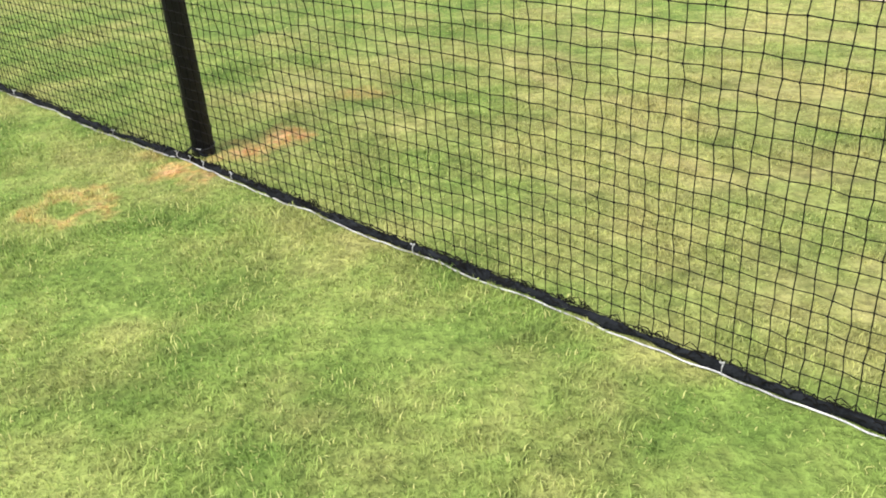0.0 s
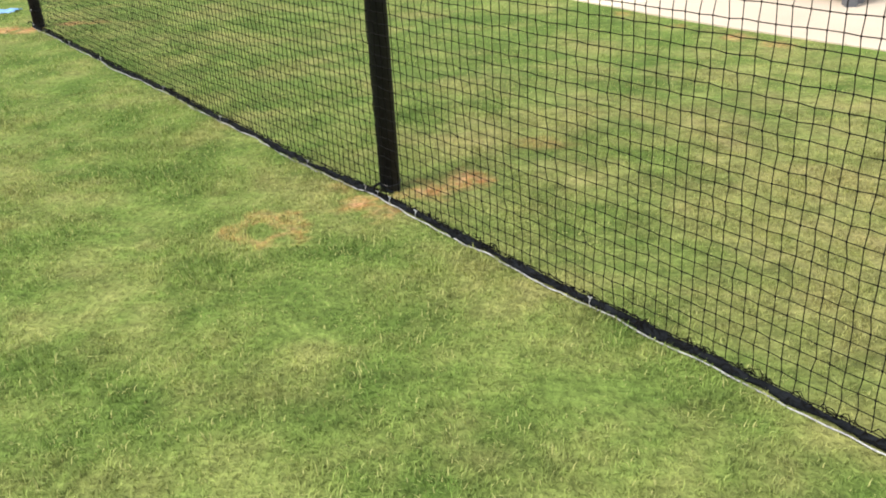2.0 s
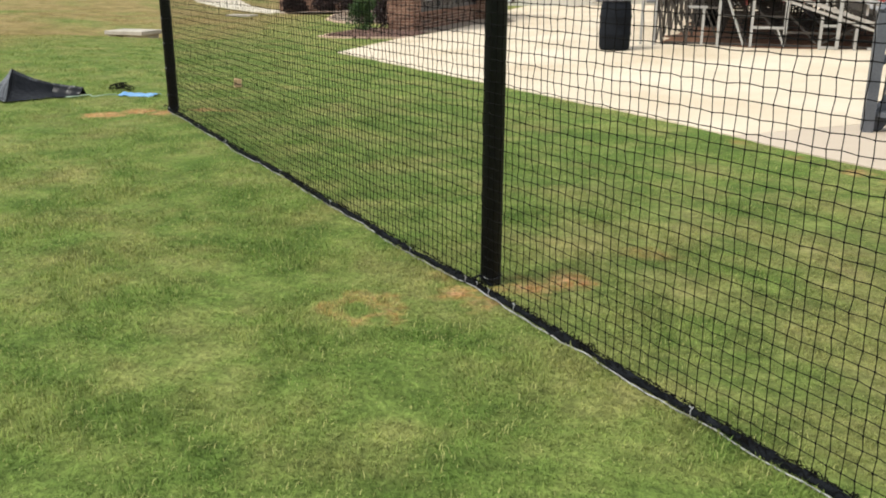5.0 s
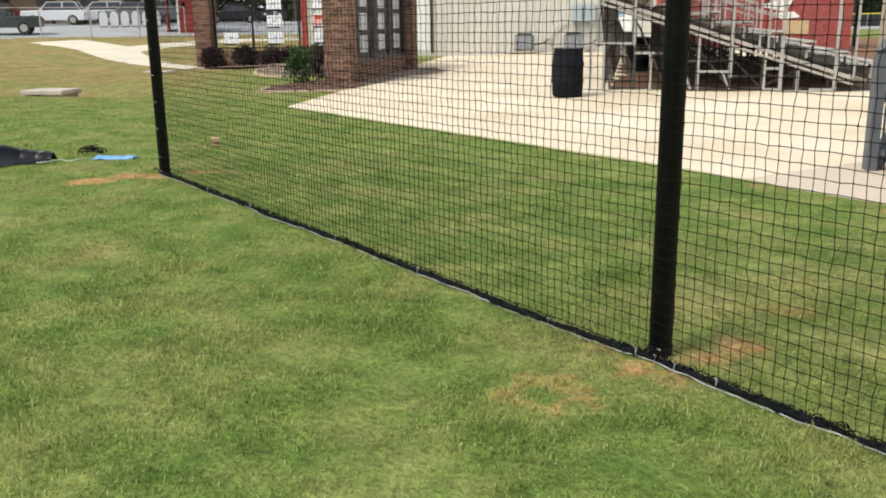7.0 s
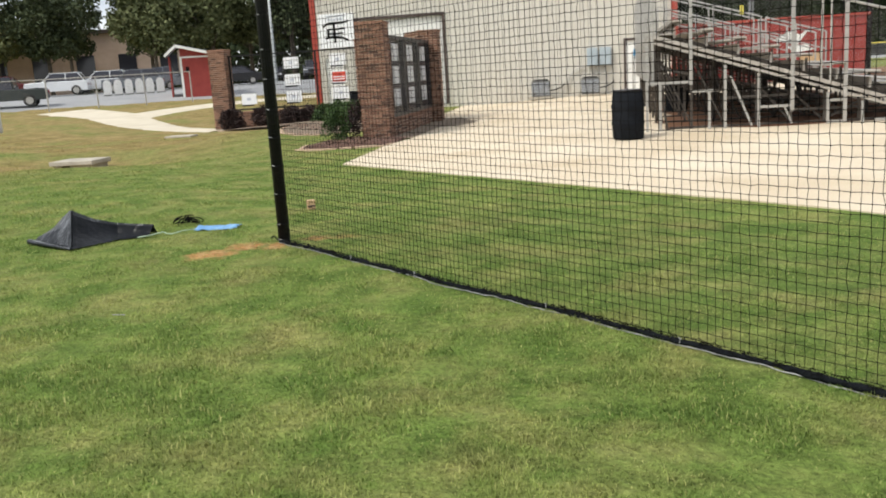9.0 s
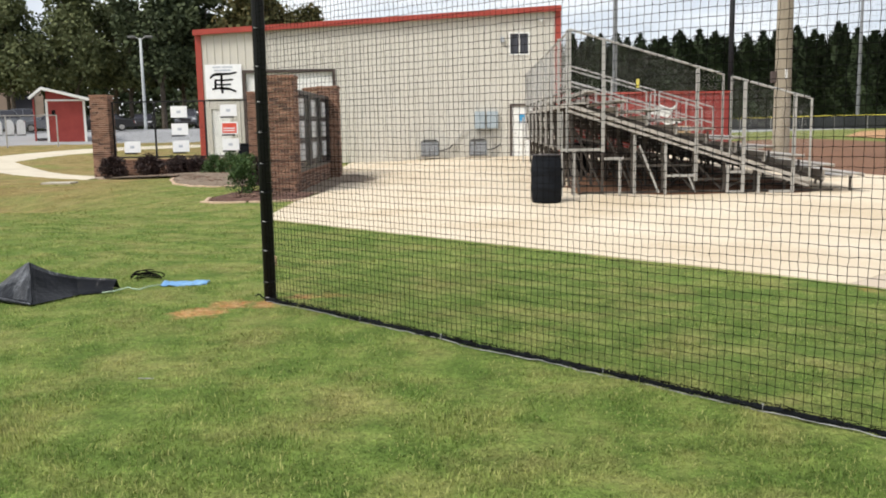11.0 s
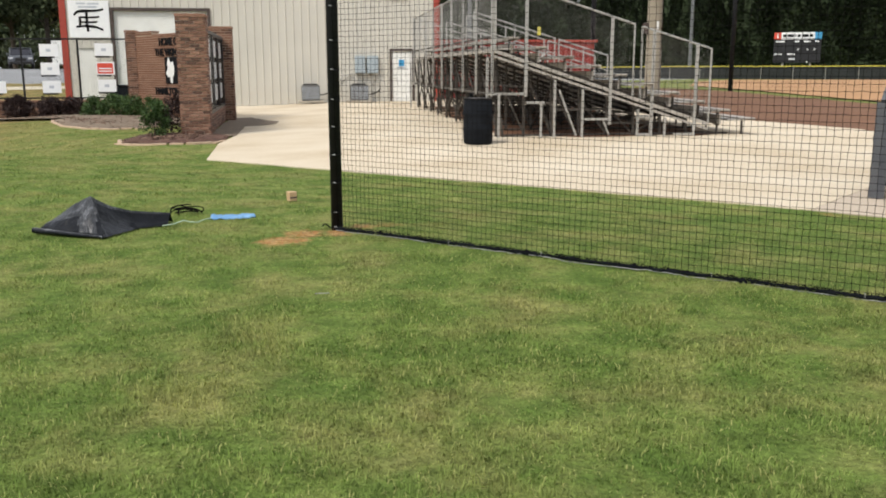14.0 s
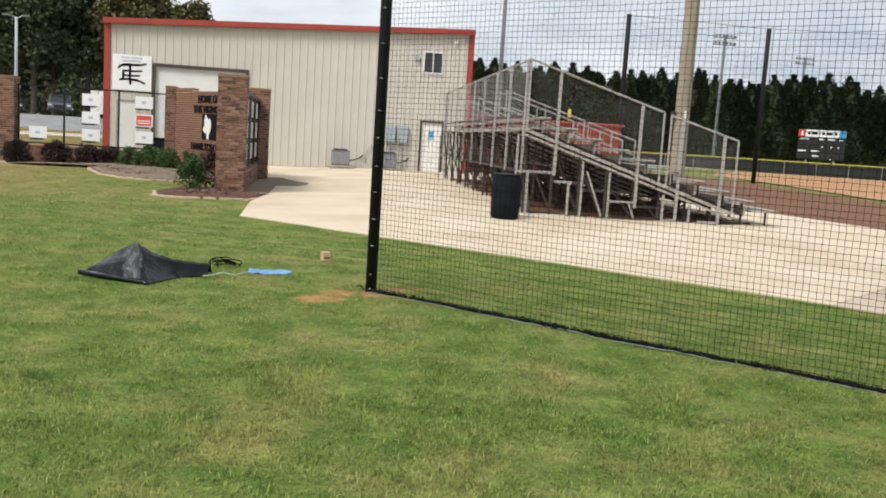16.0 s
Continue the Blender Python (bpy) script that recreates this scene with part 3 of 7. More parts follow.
def patch(name, outline, z, mat, label, jag=0.25, over=None):
    """An area of bare earth with a ragged edge, flat or lying over a surface."""
    pts = []
    for (x0, y0), (x1, y1) in zip(outline, outline[1:] + outline[:1]):
        k = max(1, int(math.hypot(x1 - x0, y1 - y0) / 0.7))
        for i in range(k):
            x, y = x0 + (x1 - x0) * i / k, y0 + (y1 - y0) * i / k
            pts.append((x + jag * noise.noise((x, y, 1)), y + jag * noise.noise((x, y, 9)), z))
    bm = bmesh.new()
    bm.faces.new([bm.verts.new(p) for p in pts])
    bmesh.ops.triangulate(bm, faces=bm.faces)
    if over:
        cut_up(bm, 1.0)
        for v in bm.verts:
            v.co.z = over(v.co.x, v.co.y) + z
    return tagged(part(name, bm, mat), label, "dirt", kind="structure")


patch("dirt_strip", [(7.3, 4.0), (7.4, 14.0), (7.7, 19.0), (7.0, 24.0), (7.6, 34.0), (9.5, 46.0), (13.0, 57.0), (18.8, 58.0), (20.8, 50.0), (20.4, 40.0), (19.5, 30.0), (17.0, 15.0), (15.0, 4.0)], 0.035, M_DIRT, "dark brown raked dirt strip beside the field", over=height)
patch("clay_infield", [(23.2, 61.0), (22.7, 54.0), (22.4, 46.5), (21.5, 36.0), (40.0, 40.0), (70.0, 66.0), (58.0, 88.0), (43.0, 92.0), (33.0, 80.0)], 0.06, M_ORANGE, "orange clay infield of a ball field", over=height)


def make_pavement():
    """Pale concrete yard between lawn, gate, building and bleachers, cut into slabs by joints."""
    edge = lambda x: NET_A[1] + (4.7 - NET_N[0] * (x - NET_A[0])) / NET_N[1]
    edge_out = lambda x: edge(x) + 0.24 * smooth((0.9 - x) / 1.6)
    outline = [(-7.02, edge_out(-7.02))]
    x = -6.8
    while x < 7.4:
        outline.append((x, edge_out(x) + 0.05 * noise.noise((x * 2.1, 0, 5))))
        x += 0.2
    outline += [(7.4, edge(7.4)), (7.4, 14.0), (7.9, 19.2), (7.1, 23.5), (7.2, 44.0), (1.25, 44.0), (1.25, 40.12), (-8.0, 40.12), (-7.75, 30.0), (-6.65, 29.5), (-6.8, 22.0), (-7.05, 19.6)]
    base = thing("pavement", (0, 0, -0.2), "pale tan concrete yard with thin joints", "pavement", kind="structure")
    jd = Vector((0.755, 0.655, 0))
    jn = Vector((-0.655, 0.755, 0))
    cuts = [jn.dot(Vector((0.5, 9.17, 0))) + k for k in (0.0, 3.05, 6.1, 11.0)]
    bm0 = bmesh.new()
    bm0.faces.new([bm0.verts.new((px, py, -0.185)) for px, py in outline])
    bm0.normal_update()
    for f in bm0.faces:
        if f.normal.z < 0:
            f.normal_flip()
    bands = [-99] + cuts + [99]
    for i, (lo, hi) in enumerate(zip(bands, bands[1:])):
        bm = bm0.copy()
        for c, sgn in ((lo + 0.006, -1), (hi - 0.006, 1)):
            bmesh.ops.bisect_plane(bm, geom=bm.verts[:] + bm.edges[:] + bm.faces[:], plane_co=jn * c, plane_no=jn * sgn, clear_outer=True)
        if not bm.faces:
            bm.free()
            continue
        cut_up(bm, 1.0)
        for v in bm.verts:
            v.co.z = yard(v.co.x, v.co.y)
        r = bmesh.ops.extrude_face_region(bm, geom=bm.faces[:])
        bmesh.ops.translate(bm, verts=[v for v in r["geom"] if isinstance(v, bmesh.types.BMVert)], vec=(0, 0, -0.2))
        bmesh.ops.recalc_face_normals(bm, faces=bm.faces)
        part("slab", bm, M_CONC2 if i == 0 else M_CONC, base, "pinkish tan concrete slab" if i == 0 else "")
    bm0.free()


make_pavement()

patch("litter_strip", [(-7.4, 21.9), (-6.8, 21.7), (-6.75, 25.2), (-6.58, 29.2), (-6.7, 30.0), (-7.45, 29.8), (-7.4, 28.5)], 0.012, M_LITTER, "strip of brown leaf litter beside the display wall", jag=0.12, over=yard)
# thin brown patch that tapers out from the pillar's foot over the yard
patch("brown_patch", [(-6.85, 25.2), (-6.15, 25.5), (-5.85, 26.0), (-5.85, 27.2), (-6.3, 28.2), (-6.5, 29.4), (-6.95, 28.6)], 0.006, M_LITTER, "brown tapering patch on the concrete", jag=0.3, over=yard)

# ---- the metal building ----
BY, BX0, BX1, BL, BR = 39.4, -14.03, 1.38, 5.22, 5.97  # front face, ends, eaves at both ends


def roof_z(x):
    return BL + (BR - BL) * (x - BX0) / (BX1 - BX0)


HALL_SCALE, HALL_SHIFT = (1.0255, 1.0, 1.03), (-0.21, 0.77, 0.17)


def make_building():
    b = thing("metal_building", ((BX0 + BX1) / 2, BY, -0.2), "beige ribbed metal building with red trim and sloping roof", "building")
    openings = [(-13.66, -12.76, 0.0, 2.1), (-12.1, -8.3, -0.2, 3.56), (-0.66, 0.34, -0.2, 2.0), (-0.7, 0.15, 4.1, 5.03)]
    # front sheet with ribs, stepping round the openings
    cuts = sorted({BX0, BX1, *[v for o in openings for v in o[:2]], *[BX0 + 0.33 * i for i in range(1, 48)]})
    bm = bmesh.new()

    def sheet(x0, x1, z0, za, zb, y=BY):
        bm.faces.new([bm.verts.new(p) for p in ((x0, y, z0), (x1, y, z0), (x1, y, zb), (x0, y, za))])

    for x0, x1 in zip(cuts, cuts[1:]):
        mid = (x0 + x1) / 2
        spans, low = [], -0.7
        for lo, hi in sorted((lo, hi) for a, c, lo, hi in openings if a < mid < c):
            if lo > low:
                spans.append((low, lo))
            low = hi
        spans.append((low, None))
        for lo, hi in spans:
            sheet(x0, x1, lo, roof_z(x0) if hi is None else hi, roof_z(x1) if hi is None else hi)
    bmesh.ops.remove_doubles(bm, verts=bm.verts, dist=0.0005)
    part("front_wall", bm, M_SIDING, b)
    for i in range(1, 48):
        x = BX0 + 0.33 * i
        if x > BX1 - 0.1:
            break
        lo_hi, low = [], -0.7
        for lo, hi in sorted((lo, hi) for a, c, lo, hi in openings if a - 0.03 < x < c + 0.03):
            if lo > low:
                lo_hi.append((low, lo))
            low = hi
        lo_hi.append((low, roof_z(x) - 0.1))
        for lo, hi in lo_hi:
            bm = bmesh.new()
            vs = [bm.verts.new(p) for p in ((x - 0.028, BY, lo), (x - 0.014, BY - 0.03, lo), (x + 0.014, BY - 0.03, lo), (x + 0.028, BY, lo), (x - 0.028, BY, hi), (x - 0.014, BY - 0.03, hi), (x + 0.014, BY - 0.03, hi), (x + 0.028, BY, hi))]
            for q in ((0, 1, 5, 4), (1, 2, 6, 5), (2, 3, 7, 6)):
                bm.faces.new([vs[k] for k in q])
            part("rib", bm, M_SIDING, b)
    bm = bmesh.new()
    for x in (BX0, BX1):
        z = roof_z(x)
        s = 1 if x > 0 else -1
        bm.faces.new([bm.verts.new(p) for p in ((x, BY, -0.7), (x, BY + 22, -0.7), (x, BY + 22, z), (x, BY, z))])
        for k in range(1, 66):
            y = BY + 0.33 * k
            vs = [bm.verts.new(p) for p in ((x, y - 0.028, -0.2), (x + s * 0.03, y - 0.014, -0.2), (x + s * 0.03, y + 0.014, -0.2), (x, y + 0.028, -0.2), (x, y - 0.028, z), (x + s * 0.03, y - 0.014, z), (x + s * 0.03, y + 0.014, z), (x, y + 0.028, z))]
            for q in ((0, 1, 5, 4), (1, 2, 6, 5), (2, 3, 7, 6)):
                bm.faces.new([vs[i] for i in q])
    bm.faces.new([bm.verts.new(p) for p in ((BX0, BY + 22, -0.2), (BX1, BY + 22, -0.2), (BX1, BY + 22, BR), (BX0, BY + 22, BL))])
    part("side_wall", bm, M_SIDING, b)
    bm = bmesh.new()
    vs = [bm.verts.new(p) for p in ((BX0 - 0.15, BY - 0.1, BL + 0.05), (BX1 + 0.15, BY - 0.1, BR + 0.05), (BX1 + 0.15, BY + 22.1, BR + 0.05), (BX0 - 0.15, BY + 22.1, BL + 0.05))]
    f = bm.faces.new(vs)
    r = bmesh.ops.extrude_face_region(bm, geom=[f])
    bmesh.ops.translate(bm, verts=[v for v in r["geom"] if isinstance(v, bmesh.types.BMVert)], vec=(0, 0, 0.08))
    bmesh.ops.recalc_face_normals(bm, faces=bm.faces)
    part("roof", bm, M_ROOF, b)
    part("fascia", barred((BX0 - 0.17, BY - 0.16, BL + 0.06), (BX1 + 0.12, BY - 0.16, BR + 0.06), 0.1, 0.17), M_RED, b, "red metal eave trim")
    part("gutter_lip", barred((BX0 - 0.17, BY - 0.20, BL - 0.06), (BX1 + 0.12, BY - 0.20, BR - 0.06), 0.14, 0.05), M_RED, b)
    for x in (BX0, BX1):
        part("corner_trim", boxed(x - 0.13, x + 0.13, BY - 0.05, BY + 0.2, -0.7, roof_z(x), 0.01), M_RED, b, "red corner trim")
    # roller door
    d = part("roller_door", boxed(-12.1, -8.3, BY + 0.1, BY + 0.14, -0.2, 3.56), M_WHITE, b, "white ribbed roller door")
    bm = bmesh.new()
    for i in range(36):
        z = -0.15 + i * 0.105
        if z < 3.5:
            box(bm, -12.06, -8.34, BY + 0.090, BY + 0.1, z, z + 0.095, 0.004)
    part("slats", bm, M_WHITE, d)
    for x0, x1, z0, z1 in ((-12.2, -12.08, -0.2, 3.66), (-8.32, -8.2, -0.2, 3.66), (-12.08, -8.32, 3.54, 3.66)):
        part("door_trim", boxed(x0, x1, BY - 0.06, BY + 0.1, z0, z1), M_BOARD, b, "brown roller-door trim")
    for x0, x1, z0, z1 in ((-13.66, -12.76, 0.0, 2.1), (-0.66, 0.34, -0.2, 2.0)):
        leaf = part("door", boxed(x0 + 0.05, x1 - 0.05, BY + 0.02, BY + 0.07, z0, z1 - 0.05, 0.004), M_WHITE, b, "white steel door")
        part("handle", tubed((x0 + 0.13, BY - 0.04, z0 + 0.98), (x0 + 0.25, BY - 0.04, z0 + 0.98), 0.014), M_GALV, leaf)
        for q in ((x0 - 0.04, x0 + 0.05, z0, z1 + 0.04), (x1 - 0.05, x1 + 0.04, z0, z1 + 0.04), (x0 + 0.05, x1 - 0.05, z1 - 0.05, z1 + 0.04)):
            part("door_frame", boxed(q[0], q[1], BY - 0.05, BY + 0.08, q[2], q[3]), M_SIDING if x0 < -5 else M_BOARD, b)
        if x0 > -5:
            part("notice", boxed(x0 + 0.36, x0 + 0.60, BY + 0.008, BY + 0.018, z0 + 1.50, z0 + 1.78), M_CYAN, leaf, "small pale blue notice")
            part("notice", boxed(x0 + 0.30, x0 + 0.64, BY + 0.008, BY + 0.018, z0 + 1.40, z0 + 1.47), M_GREYINK, leaf)
    w = part("window", boxed(-0.66, 0.11, BY + 0.05, BY + 0.07, 4.14, 4.99), M_PANE, b, "dark sliding window with white frame")
    for q in ((-0.72, -0.66, 4.08, 5.05), (0.11, 0.17, 4.08, 5.05), (-0.66, 0.11, 4.08, 4.14), (-0.66, 0.11, 4.99, 5.05), (-0.30, -0.25, 4.14, 4.99)):
        part("window_frame", boxed(q[0], q[1], BY - 0.05, BY + 0.09, q[2], q[3]), M_WHITE, w)
    lamp = part("wall_lamp", boxed(-1.08, -0.92, BY - 0.16, BY - 0.01, 4.62, 4.84, 0.02), M_GREYINK, b, "grey wall lamp")
    part("wall_lamp", boxed(0.62, 0.76, BY - 0.14, BY - 0.01, 5.45, 5.58, 0.02), M_WHITE, b)
    settle(b, HALL_SCALE, HALL_SHIFT)
    # fittings on the wall
    for x0, x1 in ((-2.22, -1.78), (-1.70, -1.22)):
        e = thing("electrical_box", ((x0 + x1) / 2, BY - 0.1, 1.0), "pale blue-grey electrical cabinet on the wall", "electrical box", "wall cabinets")
        part("cabinet", boxed(x0, x1, BY - 0.22, BY - 0.035, 1.0, 1.74, 0.01), M_EBOX, e)
        part("cabinet_door", boxed(x0 + 0.03, x1 - 0.03, BY - 0.235, BY - 0.222, 1.04, 1.70, 0.004), M_EBOX, e)
        part("conduit", tubed(((x0 + x1) / 2, BY - 0.08, -0.19), ((x0 + x1) / 2, BY - 0.08, 1.0), 0.022), M_GALV, e, "galvanised conduit")
        settle(e, HALL_SCALE, HALL_SHIFT)
    c = thing("conduit_run", (-2.6, BY - 0.08, 0.6), "grey curved conduit running to the cabinets", "conduit")
    bm = bmesh.new()
    pipe(bm, [(-2.3, BY - 0.08, 0.98)] + [(-2.3 - 0.75 * math.sin(a), BY - 0.08, 0.28 + 0.7 * math.cos(a)) for a in (0.1, 0.3, 0.5, 0.7, 0.9, 1.1, 1.3, 1.5)] + [(-3.05, BY - 0.08, 0.0)], 0.025)
    part("bent_pipe", bm, M_GALV, c, shade=True)
    bm = bmesh.new()
    pipe(bm, [(-1.95, BY - 0.09, 0.62), (-1.5, BY - 0.09, 0.60), (-1.1, BY - 0.09, 0.62)], 0.02)
    part("cross_pipe", bm, M_GALV, c)
    settle(c, HALL_SCALE, HALL_SHIFT)


make_building()


def make_ac(x):
    u = thing("ac_unit", (x, BY - 0.75, -0.185), "grey louvred air-conditioning unit on a pad by the wall", "ac unit", "units by the wall")
    part("pad", boxed(x - 0.52, x + 0.52, BY - 1.2, BY - 0.3, -0.186, -0.12, 0.01), M_OLDCONC, u)
    body = part("body", boxed(x - 0.38, x + 0.38, BY - 1.08, BY - 0.4, -0.12, 0.52, 0.03), M_UNIT, u)
    bm = bmesh.new()
    for i in range(15):
        q = x - 0.34 + i * 0.0486
        box(bm, q - 0.011, q + 0.011, BY - 1.10, BY - 1.075, -0.06, 0.46)
    part("louvres", bm, M_GREYINK, body)
    bm = bmesh.new()
    lathe(bm, [(0.30, 0.515), (0.30, 0.57), (0.27, 0.58)], (x, BY - 0.74, 0), 18)
    part("fan_guard", bm, M_DARK, u)
    bm = bmesh.new()
    pipe(bm, [(x + 0.38, BY - 0.5, 0.1), (x + 0.6, BY - 0.3, 0.12), (x + 0.85, BY - 0.06, 0.2), (x + 1.0, BY - 0.05, 0.35)], 0.025)
    part("line_set", bm, M_DARK, u, shade=True)
    settle(u, HALL_SCALE, HALL_SHIFT)


make_ac(-4.17)
make_ac(-2.12)

# banner on the wall: white sheet with a dark emblem and lines that cannot be read
bn = thing("wall_banner", (-13.0, BY - 0.06, 2.46), "white banner with a dark brush-stroke emblem on the wall", "banner")
part("sheet", boxed(-13.80, -12.22, BY - 0.065, BY - 0.04, 2.46, 3.92), M_SHEET, bn)
for x0, x1, z in ((-13.46, -13.12, 3.76), (-13.06, -12.60, 3.76), (-13.40, -12.68, 3.63)):
    part("print_bar", boxed(x0, x1, BY - 0.071, BY - 0.067, z, z + 0.075), M_PALEINK, bn)
for line, wide in (([(-13.58, 3.34), (-13.50, 3.44), (-13.36, 3.50), (-13.07, 3.51), (-12.70, 3.52), (-12.43, 3.58)], 0.11), ([(-13.09, 3.48), (-13.10, 3.0), (-13.07, 2.70)], 0.10), ([(-13.36, 3.28), (-13.37, 2.88)], 0.10), ([(-13.36, 3.26), (-13.0, 3.25), (-12.60, 3.28)], 0.075), ([(-13.36, 3.07), (-13.0, 3.06), (-12.70, 3.08)], 0.075), ([(-13.52, 2.88), (-13.18, 2.92), (-12.76, 2.88), (-12.48, 2.76)], 0.095)):
    bm = bmesh.new()
    for k, ((xa, za), (xb, zb)) in enumerate(zip(line, line[1:])):
        n = len(line) - 1
        thick = wide * (1.0 if n < 3 else 0.55 + 0.9 * min(k + 1, n - k) / n)
        bar(bm, (xa, BY - 0.071, za), (xb, BY - 0.071, zb), 0.004 + 0.0004 * k, thick)
    part("emblem_stroke", bm, M_INK, bn)
settle(bn, HALL_SCALE, HALL_SHIFT)

# ---- the brick gate ----
BRICK_L, BRICK_H, JOINT = 0.203, 0.064, 0.0125
_brick_meshes = {}


def brick_mesh(length, depth, mat):
    key = (round(length, 3), round(depth, 3), mat.name)
    if key not in _brick_meshes:
        bm = bmesh.new()
        box(bm, -length / 2, length / 2, -depth / 2, depth / 2, -BRICK_H / 2, BRICK_H / 2, 0.004)
        me = bpy.data.meshes.new("brick")
        bm.to_mesh(me)
        bm.free()
        me.materials.append(mat)
        _brick_meshes[key] = me
    return _brick_meshes[key]


def brick_face(parent, p, run, width, z0, z1, limit=300, proud=0.02, depth=0.06, mat=None, joined=None):
    """Courses of single bricks on a face that starts at p and runs along the unit vector run; they stand proud of the mortar."""
    base = root_of(parent).location
    run = Vector((run[0], run[1], 0))
    out = Vector((run.y, -run.x, 0))
    ang = math.atan2(run.y, run.x)
    places = []
    n = int((z1 - z0) / (BRICK_H + JOINT))
    pitch = (z1 - z0) / n
    for i in range(n):
        z = z0 + pitch * (i + 0.5)
        u = -BRICK_L / 2 - JOINT / 2 if i % 2 else 0.0
        while u < width - 0.02:
            a, c = max(u, 0.0), min(u + BRICK_L, width)
            if c - a > 0.04:
                places.append((z, (a + c) / 2, c - a))
            u += BRICK_L + JOINT
    kept, rest = places, []
    if len(places) > limit:
        kept, rest = places[-limit:], places[:-limit]
    for z, u, ln in kept:
        o = new("brick", brick_mesh(ln, depth, mat or M_BRICK))
        o.parent = parent
        w = Vector((p[0], p[1], 0)) + run * u + out * (proud - depth / 2 + rng.uniform(-0.002, 0.002))
        o.matrix_local = Matrix.Translation((w.x - base.x, w.y - base.y, z - base.z)) @ Matrix.Rotation(ang, 4, "Z")
    if rest:
        bm = bmesh.new()
        for z, u, ln in rest:
            w = Vector((p[0], p[1], 0)) + run * u + out * (proud - depth / 2)
            vs = box(bm, -ln / 2, ln / 2, -depth / 2, depth / 2, -BRICK_H / 2, BRICK_H / 2)
            bmesh.ops.transform(bm, matrix=Matrix.Translation((w.x, w.y, z)) @ Matrix.Rotation(ang, 4, "Z"), verts=vs)
        part("lower_courses", bm, joined or M_BRICKS, parent, kind="stuff")


GZ = -0.2
FENCE_Y, FENCE_Z = 34.2, -0.38
gate = []


def pillar(name, x0, x1, y0, y1, ztop, label, sides, foot=GZ):
    t = thing(name, ((x0 + x1) / 2, (y0 + y1) / 2, foot), label, "pillar", "brick gate pillars")
    part("core", boxed(x0 + 0.02, x1 - 0.02, y0 + 0.02, y1 - 0.02, foot - 0.05, ztop - 0.02), M_MORTAR, t)
    part("cap", boxed(x0 - 0.012, x1 + 0.012, y0 - 0.012, y1 + 0.012, ztop - 0.075, ztop, 0.006), M_BRICKS, t, "row of dark cap bricks")
    gate.append((t, sides, (x0, x1, y0, y1, foot, ztop)))
    return t


N_PILLAR = pillar("brick_pillar", -8.07, -7.38, 21.87, 22.56, 2.66, "tall square red-brown brick pillar at the corner of the gate", "flr")
R_PILLAR = pillar("brick_pillar", -7.79, -7.15, 28.65, 29.3, 2.68, "square red-brown brick pillar at the end of the display wall", "fr")
L_PILLAR = pillar("brick_pillar", -11.12, -10.74, 33.6, 34.3, 2.75, "narrow red-brown brick pier beside the name wall", "fr", FENCE_Z)
F_PILLAR = pillar("brick_pillar", -17.13, -16.45, 34.0, 34.68, 2.74, "square red-brown brick pillar at the end of the fence", "fr", FENCE_Z)

# the name wall runs slantwise between two of them; its own x goes along it, its front faces its own -y
NW_A, NW_B = Vector((-10.76, 33.62, GZ)), Vector((-7.79, 29.0, GZ))
NW_L = (NW_B - NW_A).length
name_wall = thing("name_wall", NW_A, "brick wall with raised dark lettering and a black plaque", "brick wall")
name_wall.rotation_euler = (0, 0, math.atan2(NW_B.y - NW_A.y, NW_B.x - NW_A.x))
bm = bmesh.new()
box(bm, 0.0, NW_L, 0.02, 0.28, -0.2, 2.72)
for u0, u1 in ((0.0, 1.3), (NW_L - 1.3, NW_L)):
    box(bm, u0 + 0.002, u1 - 0.002, 0.022, 0.278, 2.721, 2.84)
part("core", bm, M_MORTAR, name_wall, local=True)
for u0, u1, z in ((0.0, 1.31, 2.842), (1.312, NW_L - 1.312, 2.722), (NW_L - 1.31, NW_L, 2.842)):
    part("coping", boxed(u0, u1, -0.012, 0.29, z, z + 0.045, 0.005), M_BRICKS, name_wall, local=True)
for word, u, z, size in (("HOME OF", 1.86, 2.19, 0.335), ("THE VIKINGS", 1.52, 1.84, 0.335), ("HAMILTON HIGH", 1.40, 0.55, 0.33)):
    lettering(word, size, Matrix.Translation((u, -0.016, z - GZ)) @ Matrix.Rotation(math.pi / 2, 4, "X"), M_INK, name_wall, squeeze=1.05, bold=0.012)
plaque = part("plaque", boxed(2.24, 3.36, -0.03, -0.003, 0.92 - GZ, 1.80 - GZ, 0.004), M_INK, name_wall, "black plaque with a white shape", local=True)
bm = bmesh.new()
shape = [(2.53, 1.79), (2.43, 1.58), (2.46, 1.43), (2.33, 1.25), (2.50, 1.12), (2.60, 1.16), (2.63, 0.94), (2.77, 0.92), (2.80, 1.12), (2.90, 1.23), (2.94, 1.43), (2.84, 1.65), (2.70, 1.60), (2.63, 1.67)]
f = bm.faces.new([bm.verts.new((u, -0.040, z - GZ)) for u, z in shape])
r = bmesh.ops.extrude_face_region(bm, geom=[f])
bmesh.ops.translate(bm, verts=[v for v in r["geom"] if isinstance(v, bmesh.types.BMVert)], vec=(0, 0.008, 0))
bmesh.ops.triangulate(bm, faces=bm.faces)
bmesh.ops.recalc_face_normals(bm, faces=bm.faces)
part("white_shape", bm, M_WHITE, plaque, local=True)

